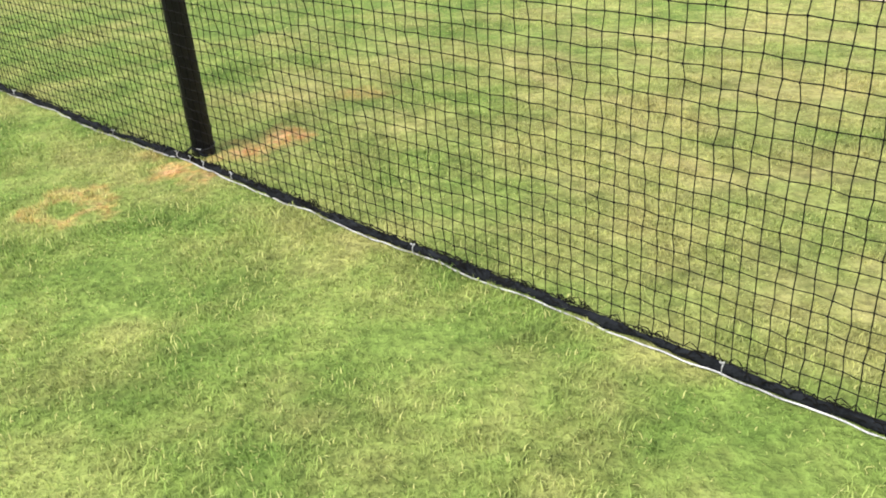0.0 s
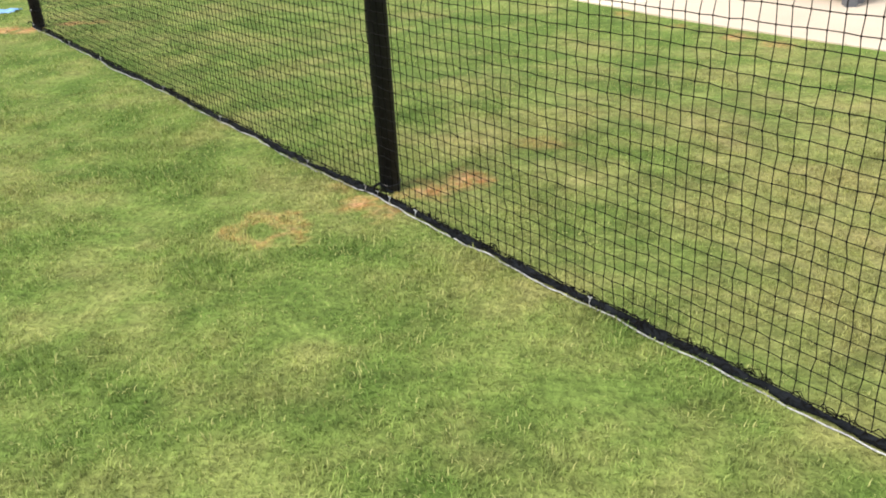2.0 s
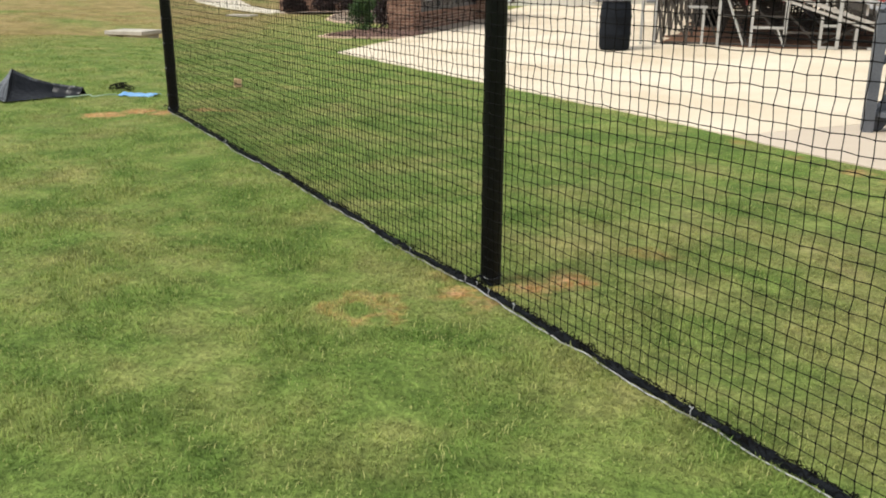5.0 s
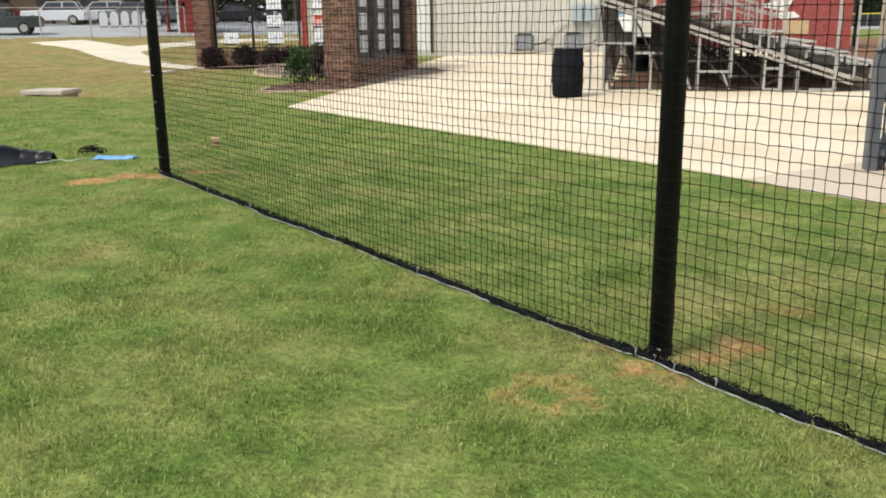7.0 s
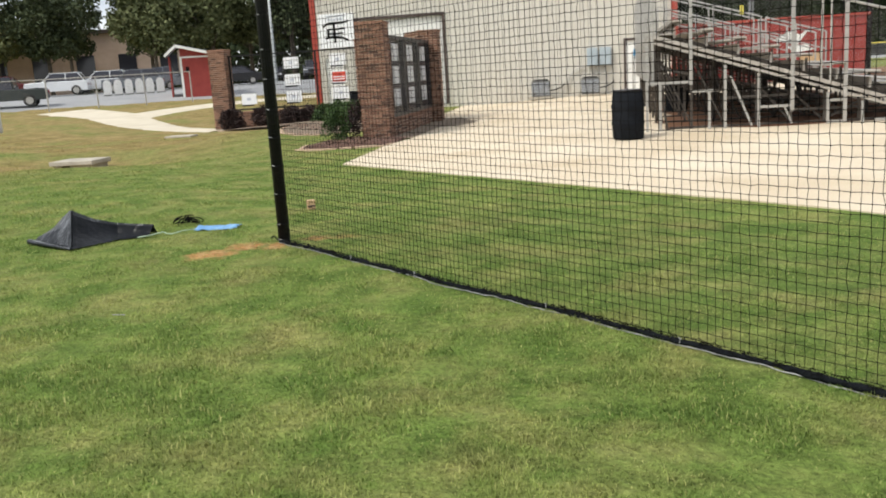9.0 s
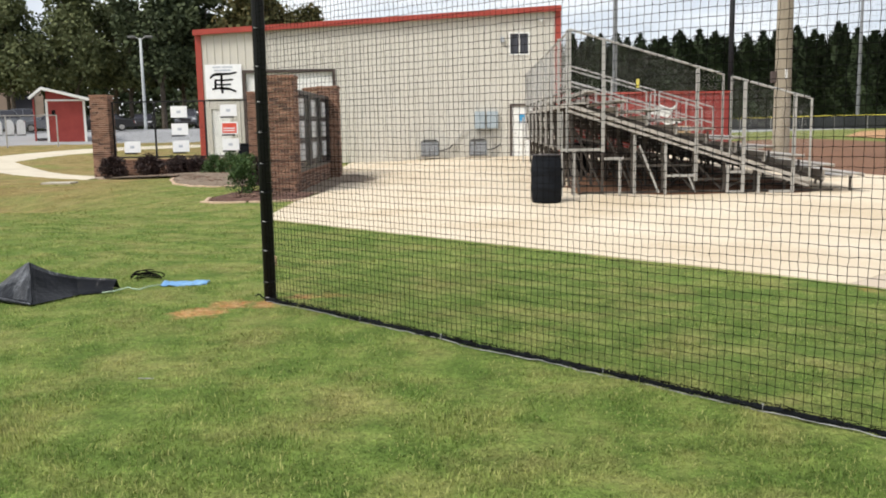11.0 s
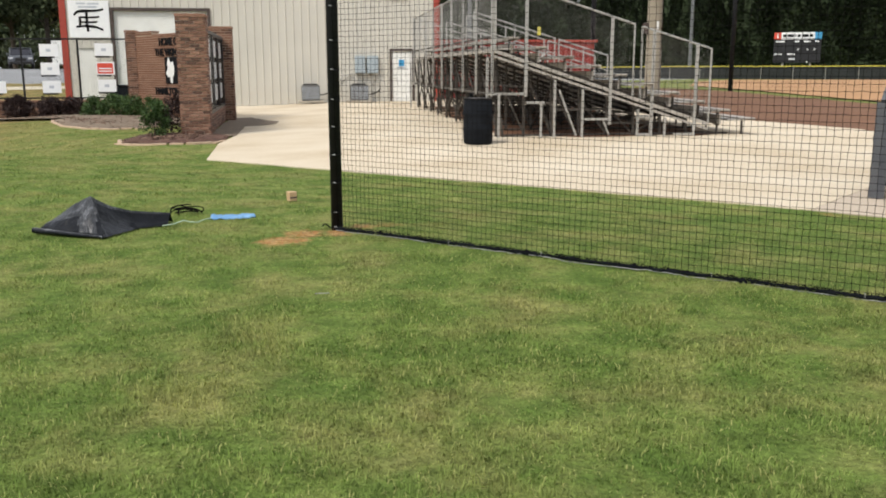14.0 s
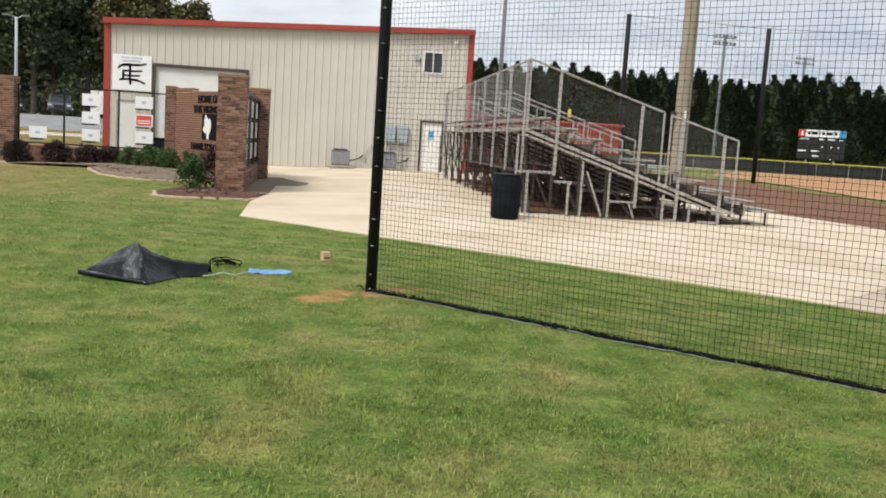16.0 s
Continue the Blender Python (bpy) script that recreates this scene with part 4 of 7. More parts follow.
# the display wall that runs back from the near pillar
DX, DY0, DY1 = -7.44, 22.56, 28.65
disp = thing("display_wall", (DX, 25.6, GZ), "low brick wall carrying dark framed display cases with white sheets", "display case")
part("base_core", boxed(DX - 0.26, DX - 0.02, DY0, DY1, GZ - 0.05, 0.22), M_MORTAR, disp)
part("sill", boxed(DX - 0.30, DX + 0.03, DY0 + 0.005, DY1 - 0.01, 0.22, 0.275, 0.008), M_BRICKS, disp, "row of sill bricks")
part("backing", boxed(DX - 0.16, DX - 0.12, DY0 + 0.02, DY1 - 0.01, 0.28, 2.26), M_BOARD, disp, "brown backing board")
BAYS = [(DY0 + 0.14 + 2.0 * k, DY0 + 1.99 + 2.0 * k) for k in range(3)]
for y0, y1 in ((DY0 + 0.02, BAYS[0][0]), (BAYS[0][1], BAYS[1][0]), (BAYS[1][1], BAYS[2][0]), (BAYS[2][1], DY1 - 0.01)):
    part("frame_post", boxed(DX - 0.18, DX, y0, y1, 0.276, 2.26, 0.006), M_DARK, disp)
part("frame_rail", boxed(DX - 0.19, DX + 0.01, DY0 + 0.015, DY1 - 0.005, 2.261, 2.35, 0.006), M_DARK, disp)
for y0, y1 in BAYS:
    part("frame_rail", boxed(DX - 0.115, DX - 0.002, y0 + 0.01, y1 - 0.01, 0.276, 0.36), M_DARK, disp)
    pane = part("pane", boxed(DX - 0.014, DX - 0.009, y0, y1, 0.36, 2.26), M_CLEAR, disp)
    pane.visible_shadow = False
    for z0 in (0.55, 1.13, 1.71):
        part("framed_sheet", boxed(DX - 0.060, DX - 0.028, (y0 + y1) / 2 - 0.36, (y0 + y1) / 2 + 0.34, z0, z0 + 0.44, 0.004), M_SHEET, disp, "white framed sheet")

# fence between pillars, on a low brick wall
FB = thing("fence_wall", (-13.8, FENCE_Y + 0.1, FENCE_Z), "low brick wall under the black fence", "brick wall")
part("core", boxed(-16.45, -11.12, FENCE_Y + 0.0, FENCE_Y + 0.24, FENCE_Z - 0.1, 0.24), M_MORTAR, FB)
part("coping", boxed(-16.45, -11.12, FENCE_Y - 0.04, FENCE_Y + 0.28, 0.241, 0.305, 0.006), M_BRICKS, FB)
fence = thing("metal_fence", (-13.8, FENCE_Y + 0.1, 0.305), "black metal fence on the low brick wall", "fence")
for x in (-16.38, -14.80, -12.88, -11.20):
    part("post", boxed(x - 0.03, x + 0.03, FENCE_Y + 0.07, FENCE_Y + 0.13, 0.306, 2.49), M_BLACK, fence)
for z in (0.38, 2.46):
    part("rail", boxed(-16.43, -11.14, FENCE_Y + 0.062, FENCE_Y + 0.138, z - 0.024, z + 0.024), M_BLACK, fence)


def wire_mesh(bm, p, run, width, h0, h1, pitch, r):
    """Crossing wires of a chain-link sheet between two heights, each a thin three-sided bar. h0, h1: functions of the place along."""
    p, run = Vector(p), Vector(run)
    lo = min(h0(0), h0(width))
    hi = max(h1(0), h1(width))
    k = int((width + (hi - lo)) / pitch) + 1
    for s in (1, -1):
        for i in range(-int((hi - lo) / pitch) - 1, k):
            u0 = i * pitch
            pts = []
            n = 24
            for j in range(n + 1):
                z = lo + (hi - lo) * j / n
                u = u0 + s * (z - lo) if s == 1 else u0 + (hi - lo) - (z - lo)
                if 0 <= u <= width and h0(u) <= z <= h1(u):
                    pts.append((u, z))
            if len(pts) > 1:
                a, b = pts[0], pts[-1]
                A, B = p + run * a[0] + Vector((0, 0, a[1])), p + run * b[0] + Vector((0, 0, b[1]))
                tube(bm, A, B, r, 3, caps=False)


bm = bmesh.new()
wire_mesh(bm, (-16.38, FENCE_Y + 0.1, 0), (1, 0, 0), 5.18, lambda u: 0.40, lambda u: 2.44, 0.10, 0.0022)
part("wire_infill", bm, M_BLACK, fence, "black chain-link infill", kind="stuff")
for x0, x1, z0, z1, red in ((-16.0, -15.39, 0.50, 0.98, 0), (-14.17, -13.55, 1.79, 2.28, 0), (-14.17, -13.54, 1.14, 1.63, 0), (-14.16, -13.53, 0.50, 0.99, 0), (-12.29, -11.66, 1.81, 2.31, 0), (-12.27, -11.65, 1.14, 1.66, 1), (-12.26, -11.63, 0.53, 1.03, 0)):
    s = thing("fence_sign", ((x0 + x1) / 2, FENCE_Y + 0.05, z0), "red and white sign board hung on the fence" if red else "white sign board with a black foot strip on the fence", "sign", "signs on the fence")
    if z1 > 1.6:
        for x in (x0 + 0.06, x1 - 0.06):
            part("hanger", barred((x, FENCE_Y + 0.059, z1 - 0.03), (x, FENCE_Y + 0.059, 2.44), 0.006, 0.006), M_BLACK, s)
    part("panel", boxed(x0, x1, FENCE_Y + 0.046, FENCE_Y + 0.057, z0 + 0.06, z1), M_SHEET, s)
    part("foot_strip", boxed(x0, x1 - 0.12, FENCE_Y + 0.040, FENCE_Y + 0.056, z0, z0 + 0.055), M_INK, s, "black printed strip")
    if red:
        part("print", boxed(x0 + 0.03, x1 - 0.05, FENCE_Y + 0.040, FENCE_Y + 0.0445, z0 + 0.10, z1 - 0.05), M_SIGNRED, s, "red print")
        for k in range(2):
            part("print_bar", boxed(x0 + 0.08, x1 - 0.10, FENCE_Y + 0.036, FENCE_Y + 0.039, z0 + 0.17 + 0.09 * k, z0 + 0.21 + 0.09 * k), M_SHEET, s)
    else:
        xm, zm = (x0 + x1) / 2, (z0 + z1) / 2 + 0.03
        part("print", boxed(xm - 0.09, xm + 0.07, FENCE_Y + 0.040, FENCE_Y + 0.0445, zm - 0.05, zm + 0.05), M_PALEINK, s, "pale grey-blue print")
ub = thing("dark_bin", (-11.3, 37.0, FENCE_Z), "dark plastic bin behind the gate", "bin")
part("body", boxed(-12.35, -11.65, 37.0, 37.6, FENCE_Z, 0.72, 0.04), M_DRUM, ub)
part("lid", boxed(-12.38, -11.62, 36.97, 37.63, 0.73, 0.79, 0.02), M_DRUM, ub)

# ---- planting beds ----
def leaf_cloud(name, at, size, count, leaf, mat, seed, tall=1.0):
    """A shrub's or tree's foliage: many small leaves set in clumps over an uneven body. Returns mesh data round the origin."""
    r = random.Random(seed)
    clumps = []
    for _ in range(max(8, count // 60)):
        a, c = r.uniform(0, 2 * math.pi), r.uniform(-0.75, 1.0)
        k = math.sqrt(1 - c * c) * r.uniform(0.55, 1.0)
        clumps.append((math.cos(a) * k * size, math.sin(a) * k * size, size * tall * (0.92 + c * 0.9), r.uniform(0.18, 0.42) * size))
    verts, faces = [], []
    for i in range(count):
        cx, cy, cz, cr = clumps[i % len(clumps)]
        v = Vector((r.gauss(0, 1), r.gauss(0, 1), r.gauss(0, 0.8)))
        v.normalize()
        p = Vector((cx, cy, cz)) + v * cr * r.uniform(0.45, 1.08)
        if p.z < 0.02:
            p.z = 0.02 + abs(p.z) * 0.4
        d = (v + Vector((r.uniform(-1, 1), r.uniform(-1, 1), r.uniform(-0.4, 1.0))) * 0.8).normalized()
        s = d.cross(Vector((r.uniform(-1, 1), r.uniform(-1, 1), r.uniform(-1, 1)))).normalized()
        ln, w = leaf * r.uniform(0.7, 1.4), leaf * r.uniform(0.28, 0.45)
        n = len(verts)
        verts += [p, p + d * ln * 0.5 + s * w, p + d * ln, p + d * ln * 0.5 - s * w]
        faces.append((n, n + 1, n + 2, n + 3))
    return raw_mesh(name, verts, faces, [mat])


def shrub(at, size, count, leaf, mat, seed, label, tall=1.0):
    t = thing("shrub", at, label, "shrub", "shrubs at the gate")
    f = new("foliage", leaf_cloud("foliage", at, size, count, leaf, mat, seed, tall))
    f.parent = t
    bm = bmesh.new()
    r = random.Random(seed)
    for _ in range(5):
        a = r.uniform(0, 6.28)
        tube(bm, (0.03 * math.cos(a), 0.03 * math.sin(a), -0.05), (size * 0.5 * math.cos(a), size * 0.5 * math.sin(a), size * tall * 1.1), 0.012, 5, 0.005)
    part("stem_cluster", bm, M_BARK, t, local=True)


shrub((-8.60, 21.35, -0.17), 0.28, 3600, 0.050, M_LEAF, 1, "dense upright green shrub in the mulch beside the pillar", 1.72)
shrub((-8.22, 22.55, -0.17), 0.40, 3400, 0.055, M_PLUM, 2, "dark burgundy shrub beside the pillar", 1.15)
for i, (x, y, s) in enumerate(((-16.15, 33.45, 0.46), (-14.86, 33.45, 0.47), (-13.76, 33.5, 0.45), (-12.95, 33.4, 0.45))):
    shrub((x, y, -0.36), s, 3600, 0.065, M_PLUM, 10 + i, "dark burgundy shrub in front of the low wall", 0.85)
for i, (x, y, s, h) in enumerate(((-11.95, 31.8, 0.40, 0.85), (-11.25, 31.4, 0.45, 0.9), (-10.6, 31.0, 0.40, 0.95))):
    shrub((x, y, -0.24), s, 3000, 0.06, M_LEAF, 20 + i, "green shrub in front of the name wall", h)


def bed(name, outline, label, cover):
    """A mulch bed with a row of edging stones along its front."""
    t = thing(name, (outline[0][0], outline[0][1], GZ), label, "planting bed", "planting beds")
    bm = bmesh.new()
    cx, cy = sum(p[0] for p in outline) / len(outline), sum(p[1] for p in outline) / len(outline)
    ring = []
    for (x0, y0), (x1, y1) in zip(outline, outline[1:] + outline[:1]):
        for k in range(4):
            ring.append((x0 + (x1 - x0) * k / 4, y0 + (y1 - y0) * k / 4))
    rows = []
    for f, z in ((1.0, -0.17), (0.8, -0.12), (0.5, -0.10), (0.2, -0.09)):
        rows.append([bm.verts.new((cx + (x - cx) * f, cy + (y - cy) * f, z + 0.2 + height(cx + (x - cx) * f, cy + (y - cy) * f) + 0.02 * noise.noise((x * f * 3, y * f * 3, 0)))) for x, y in ring])
    for u, v in zip(rows, rows[1:]):
        for k in range(len(ring)):
            bm.faces.new((u[k], u[(k + 1) % len(ring)], v[(k + 1) % len(ring)], v[k]))
    bm.faces.new(rows[-1])
    part("mulch", bm, cover, t)
    # loose chips
    r = random.Random(len(outline))
    verts, faces = [], []
    while len(faces) < 1500:
        (x0, y0), (x1, y1) = r.choice(list(zip(outline, outline[1:] + outline[:1])))
        f, g = r.random(), math.sqrt(r.random()) * 0.99
        x, y = cx + (x0 + (x1 - x0) * f - cx) * g, cy + (y0 + (y1 - y0) * f - cy) * g
        a, ln, wd = r.uniform(0, 6.28), r.uniform(0.02, 0.055), r.uniform(0.006, 0.014)
        z = height(x, y) + 0.035 + 0.075 * smooth((1 - g) / 0.6) + r.uniform(0.0, 0.02)
        d, s = Vector((math.cos(a), math.sin(a), r.uniform(-0.3, 0.3))) * ln, Vector((-math.sin(a), math.cos(a), r.uniform(-0.5, 0.5))) * wd
        c, n = Vector((x, y, z)) - t.location, len(verts)
        verts += [c - d - s, c + d - s, c + d + s, c - d + s]
        faces.append((n, n + 1, n + 2, n + 3))
    o = new("chip_layer", raw_mesh("chip_layer", verts, faces, [M_CHIP]))
    o.parent = t
    tagged(o, "loose mulch chips and dry leaves", kind="stuff")
    return t


def edging(parent, line):
    pts = []
    for (x0, y0), (x1, y1) in zip(line, line[1:]):
        k = max(1, round(math.hypot(x1 - x0, y1 - y0) / 0.3))
        pts += [(x0 + (x1 - x0) * i / k, y0 + (y1 - y0) * i / k, math.atan2(y1 - y0, x1 - x0)) for i in range(k)]
    bm = bmesh.new()
    box(bm, -0.143, 0.143, -0.045, 0.045, -0.06, 0.010, 0.008)
    me = bpy.data.meshes.new("edging_stone")
    bm.to_mesh(me)
    bm.free()
    me.materials.append(M_EDGING)
    for x, y, a in pts:
        o = new("edging_stone", me)
        o.parent = parent
        b = parent.location
        o.matrix_local = Matrix.Translation((x - b.x, y - b.y, height(x, y) + 0.03 - b.z + rng.uniform(-0.008, 0.008))) @ Matrix.Rotation(a + rng.uniform(-0.06, 0.06), 4, "Z")


b1 = bed("mulch_bed", [(-9.15, 20.3), (-8.75, 19.95), (-8.3, 19.8), (-7.6, 19.8), (-7.15, 20.0), (-6.95, 20.6), (-6.95, 21.86), (-8.08, 21.86), (-8.2, 23.0), (-9.1, 23.0), (-9.35, 21.4)], "dark red mulch bed with edging stones round the pillar", M_MULCH)
edging(b1, [(-9.4, 21.4), (-9.2, 20.27), (-8.78, 19.9), (-8.3, 19.76), (-7.6, 19.76), (-7.12, 19.95), (-6.92, 20.6)])
b2 = bed("mulch_bed", [(-12.6, 29.0), (-11.8, 26.8), (-11.0, 25.7), (-10.2, 25.3), (-9.6, 25.4), (-9.0, 26.4), (-8.2, 29.2), (-11.0, 33.5), (-16.4, 34.0), (-16.4, 32.9), (-13.4, 32.2)], "leaf-strewn bed with edging stones before the name wall", M_LITTER)
edging(b2, [(-16.4, 32.85), (-13.4, 32.15), (-12.65, 28.95), (-11.85, 26.75), (-11.0, 25.62), (-10.2, 25.22), (-9.55, 25.32), (-8.95, 26.35)])

# ---- bleachers ----
BLY0, BLY1, BLX = 18.85, 34.4, -0.97


def seat_x(k):
    return 4.85 - 0.605 * k


def seat_z(k):
    return 0.17 + 0.195 * k


def make_bleachers():
    b = thing("bleachers", (2.0, BLY0, -0.185), "weathered aluminium bleachers on a steel frame", "bleachers")
    for k in range(10):
        x, z = seat_x(k), seat_z(k)
        bm = bmesh.new()
        box(bm, x - 0.125, x + 0.125, BLY0 - 0.25, BLY1 + 0.1, z, z + 0.035, 0.006)
        box(bm, x - 0.12, x - 0.105, BLY0 - 0.245, BLY1 + 0.095, z - 0.03, z - 0.001)
        box(bm, x + 0.105, x + 0.12, BLY0 - 0.245, BLY1 + 0.095, z - 0.03, z - 0.001)
        part("seat_plank", bm, M_ALU, b)
        if k:
            part("foot_plank", boxed(x + 0.15, x + 0.46, BLY0 - 0.05, BLY1, z - 0.235, z - 0.20, 0.006), M_ALU, b)
            part("riser_plank", boxed(x - 0.02, x + 0.02, BLY0 - 0.02, BLY1 - 0.02, z - 0.30, z - 0.10), M_ALU, b)
    part("foot_plank", boxed(BLX + 0.02, BLX + 0.36, BLY0 - 0.05, BLY1, seat_z(9) - 0.235, seat_z(9) - 0.20, 0.006), M_ALU, b)

    def slope(x):
        return seat_z((4.85 - x) / 0.605) - 0.30

    legs = (-0.89, -0.27, 0.35, 0.98, 1.62, 2.25, 2.88, 3.5)
    shared = {}

    def piece(name, key, build, mat, y):
        if key not in shared:
            bm = bmesh.new()
            build(bm)
            me = bpy.data.meshes.new(name)
            bm.to_mesh(me)
            bm.free()
            me.materials.append(mat)
            shared[key] = me
        o = new(name, shared[key])
        o.parent = b
        o.location = (-b.location.x, y - b.location.y, -b.location.z)

    # inner frame in darkened steel that carries the shade below the planks
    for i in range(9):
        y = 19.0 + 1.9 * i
        piece("slope_beam", "beam", lambda bm: bar(bm, (-0.9, 0, slope(-0.9)), (4.3, 0, slope(4.3)), 0.05, 0.075), M_SHADESTEEL, y)
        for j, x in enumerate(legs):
            piece("leg", f"leg{j}", lambda bm: bar(bm, (x, 0, -0.185), (x, 0, slope(x)), 0.05, 0.05), M_SHADESTEEL, y)
            piece("seat_bracket", f"br{j}", lambda bm: bar(bm, (x + 0.28, 0, slope(x + 0.28)), (x + 0.28, 0, slope(x + 0.28) + 0.27), 0.04, 0.04), M_SHADESTEEL, y)
        piece("ground_rail", "rail", lambda bm: bar(bm, (-0.7, 0, -0.15), (4.5, 0, -0.15), 0.05, 0.04), M_SHADESTEEL, y)
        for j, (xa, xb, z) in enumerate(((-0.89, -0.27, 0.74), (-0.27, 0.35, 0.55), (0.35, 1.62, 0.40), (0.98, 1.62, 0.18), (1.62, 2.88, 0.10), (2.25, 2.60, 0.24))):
            piece("tie", f"tie{j}", lambda bm: bar(bm, (xa, 0, z), (xb, 0, z), 0.04, 0.045), M_SHADESTEEL, y)
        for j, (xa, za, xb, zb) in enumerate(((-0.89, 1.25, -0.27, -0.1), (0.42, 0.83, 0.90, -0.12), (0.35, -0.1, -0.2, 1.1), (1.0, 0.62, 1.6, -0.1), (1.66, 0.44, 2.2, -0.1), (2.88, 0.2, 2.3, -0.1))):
            piece("brace", f"b{j}", lambda bm: bar(bm, (xa, 0.03, za), (xb, 0.03, zb), 0.035, 0.035), M_SHADESTEEL, y)
        piece("bench_leg", "bl", lambda bm: bar(bm, (4.85, 0, -0.185), (4.85, 0, 0.14), 0.04, 0.04), M_SHADESTEEL, y)
        piece("bench_leg", "bl2", lambda bm: bar(bm, (4.25, 0, -0.185), (4.25, 0, 0.33), 0.04, 0.04), M_SHADESTEEL, y)
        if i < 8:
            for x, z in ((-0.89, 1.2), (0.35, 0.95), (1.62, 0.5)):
                part("cross_brace", barred((x, y, z), (x, y + 1.9, -0.1), 0.03, 0.03), M_SHADESTEEL, b)
                part("cross_brace", barred((x + 0.03, y + 1.9, z), (x + 0.03, y, -0.1), 0.03, 0.03), M_SHADESTEEL, b)
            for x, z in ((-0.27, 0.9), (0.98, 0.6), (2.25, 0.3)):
                part("purlin", barred((x, y, z), (x, y + 1.9, z), 0.04, 0.05), M_SHADESTEEL, b)
    # end guards, sloping with the seats
    for y, side in ((18.74, -1), (34.55, 1)):
        for za, w in ((0.0, 0.07), (-0.115, 0.05)):
            part("end_stringer", barred((-1.0, y, 1.67 + za), (3.9, y, 0.07 + za), 0.05, w), M_ALU, b, "pale aluminium end stringer")
        yy = y - 0.02 * side
        for xa, za, xb, zb in ((-0.97, 3.19, 2.13, 2.24), (2.30, 2.19, 3.92, 1.72)):
            part("top_rail", tubed((xa, yy, za), (xb, yy, zb), 0.024), M_GALV, b)
            for x, z in ((xa, za), (xb, zb)):
                part("guard_post", tubed((x, yy, 1.35 - 0.3265 * (x + 0.0)), (x, yy, z), 0.024), M_GALV, b)
            bm = bmesh.new()
            sl = (zb - za) / (xb - xa)
            wire_mesh(bm, (xa, yy, 0), (1, 0, 0), xb - xa, lambda u: 1.42 - 0.3265 * (xa + u), lambda u: za + sl * u, 0.075, 0.0011)
            part("chain_link", bm, M_GALV, b, "galvanised chain-link infill")
        for x, z0, z1 in ((-0.30, 0.70, 3.0), (1.60, 0.08, 2.36), (2.56, -0.185, 2.08), (3.57, -0.185, 1.80)):
            part("guard_post", boxed(x - 0.034, x + 0.034, yy - 0.08, yy - 0.03, z0, z1, 0.006), M_GALV, b)
        for xa, xb, z in ((-1.15, -0.33, 0.76), (-0.27, 0.12, 0.57), (0.98, 1.57, 0.20), (2.25, 2.52, 0.26), (2.25, 2.53, -0.15), (3.1, 3.53, -0.15)):
            part("knee_rail", barred((xa, yy - 0.05, z), (xb, yy - 0.05, z), 0.045, 0.05), M_GALV, b)
        for x, z in ((-1.15, 1.55), (-0.89, 0.76), (0.05, 0.57), (0.35, 1.05), (0.98, 0.85), (2.25, 0.42), (2.88, 0.22)):
            part("end_leg", barred((x, yy - 0.05, -0.185), (x, yy - 0.05, z), 0.05, 0.05), M_GALV, b)
        part("end_brace", barred((0.45, yy - 0.045, 0.83), (0.85, yy - 0.045, -0.15), 0.04, 0.04), M_GALV, b)
        part("end_brace", barred((1.45, yy - 0.045, 0.20), (1.60, yy - 0.045, -0.15), 0.035, 0.035), M_GALV, b)
    # back guard
    bz = 3.19
    part("top_rail", tubed((BLX, 18.74, bz), (BLX, 34.55, bz), 0.024), M_GALV, b)
    part("mid_rail", tubed((BLX, 18.74, 1.98), (BLX, 34.55, 1.98), 0.022), M_SHADESTEEL, b)
    part("knee_rail", barred((BLX, 18.74, 0.74), (BLX, 34.55, 0.74), 0.05, 0.05), M_SHADESTEEL, b)
    part("back_plank", boxed(BLX - 0.03, BLX + 0.01, 18.78, 34.5, 1.64, 1.72, 0.004), M_ALU, b)
    for i in range(9):
        y = 18.8 + 1.96 * i
        part("back_post", boxed(BLX - 0.085, BLX - 0.03, y - 0.03, y + 0.03, 0.70, bz, 0.006), M_GALV, b)
        part("back_leg", barred((BLX - 0.02, y + 0.15, 1.6), (-0.75, y + 0.15, -0.185), 0.05, 0.05), M_SHADESTEEL, b)
    bm = bmesh.new()
    wire_mesh(bm, (BLX, 18.78, 0), (0, 1, 0), 15.7, lambda u: 1.85, lambda u: bz, 0.075, 0.0011)
    part("chain_link", bm, M_GALV, b, "galvanised chain-link infill")
    # rails along the aisles
    for y in (24.4, 25.6, 29.6):
        for xa, xb in ((-0.45, 1.85), (1.97, 3.4)):
            f = lambda x: 2.69 - 0.303 * x
            part("aisle_rail", tubed((xa, y, f(xa)), (xb, y, f(xb)), 0.022), M_GALV, b)
            part("aisle_rail", tubed((xa, y, f(xa) - 0.42), (xb, y, f(xb) - 0.42), 0.018), M_GALV, b)
            for x in (xa, (xa + xb) / 2, xb):
                part("aisle_post", tubed((x, y, seat_z((4.85 - x) / 0.605) - 0.25), (x, y, f(x)), 0.022), M_GALV, b)
    tagg = thing("yellow_tag", (1.38, 24.36, 2.2), "small yellow tag on the aisle rail", "tag")
    part("plate", boxed(1.34, 1.43, 24.35, 24.375, 2.20, 2.43, 0.004), M_YELLOW, tagg)
    turned = Matrix.Translation((1.65, 18.34, -0.055)) @ Matrix.Rotation(radians(-2.0), 4, "Z") @ Matrix.Scale(0.975, 4) @ b.matrix_basis.inverted()
    for ob in (b, tagg):
        ob.matrix_basis = turned @ ob.matrix_basis


make_bleachers()
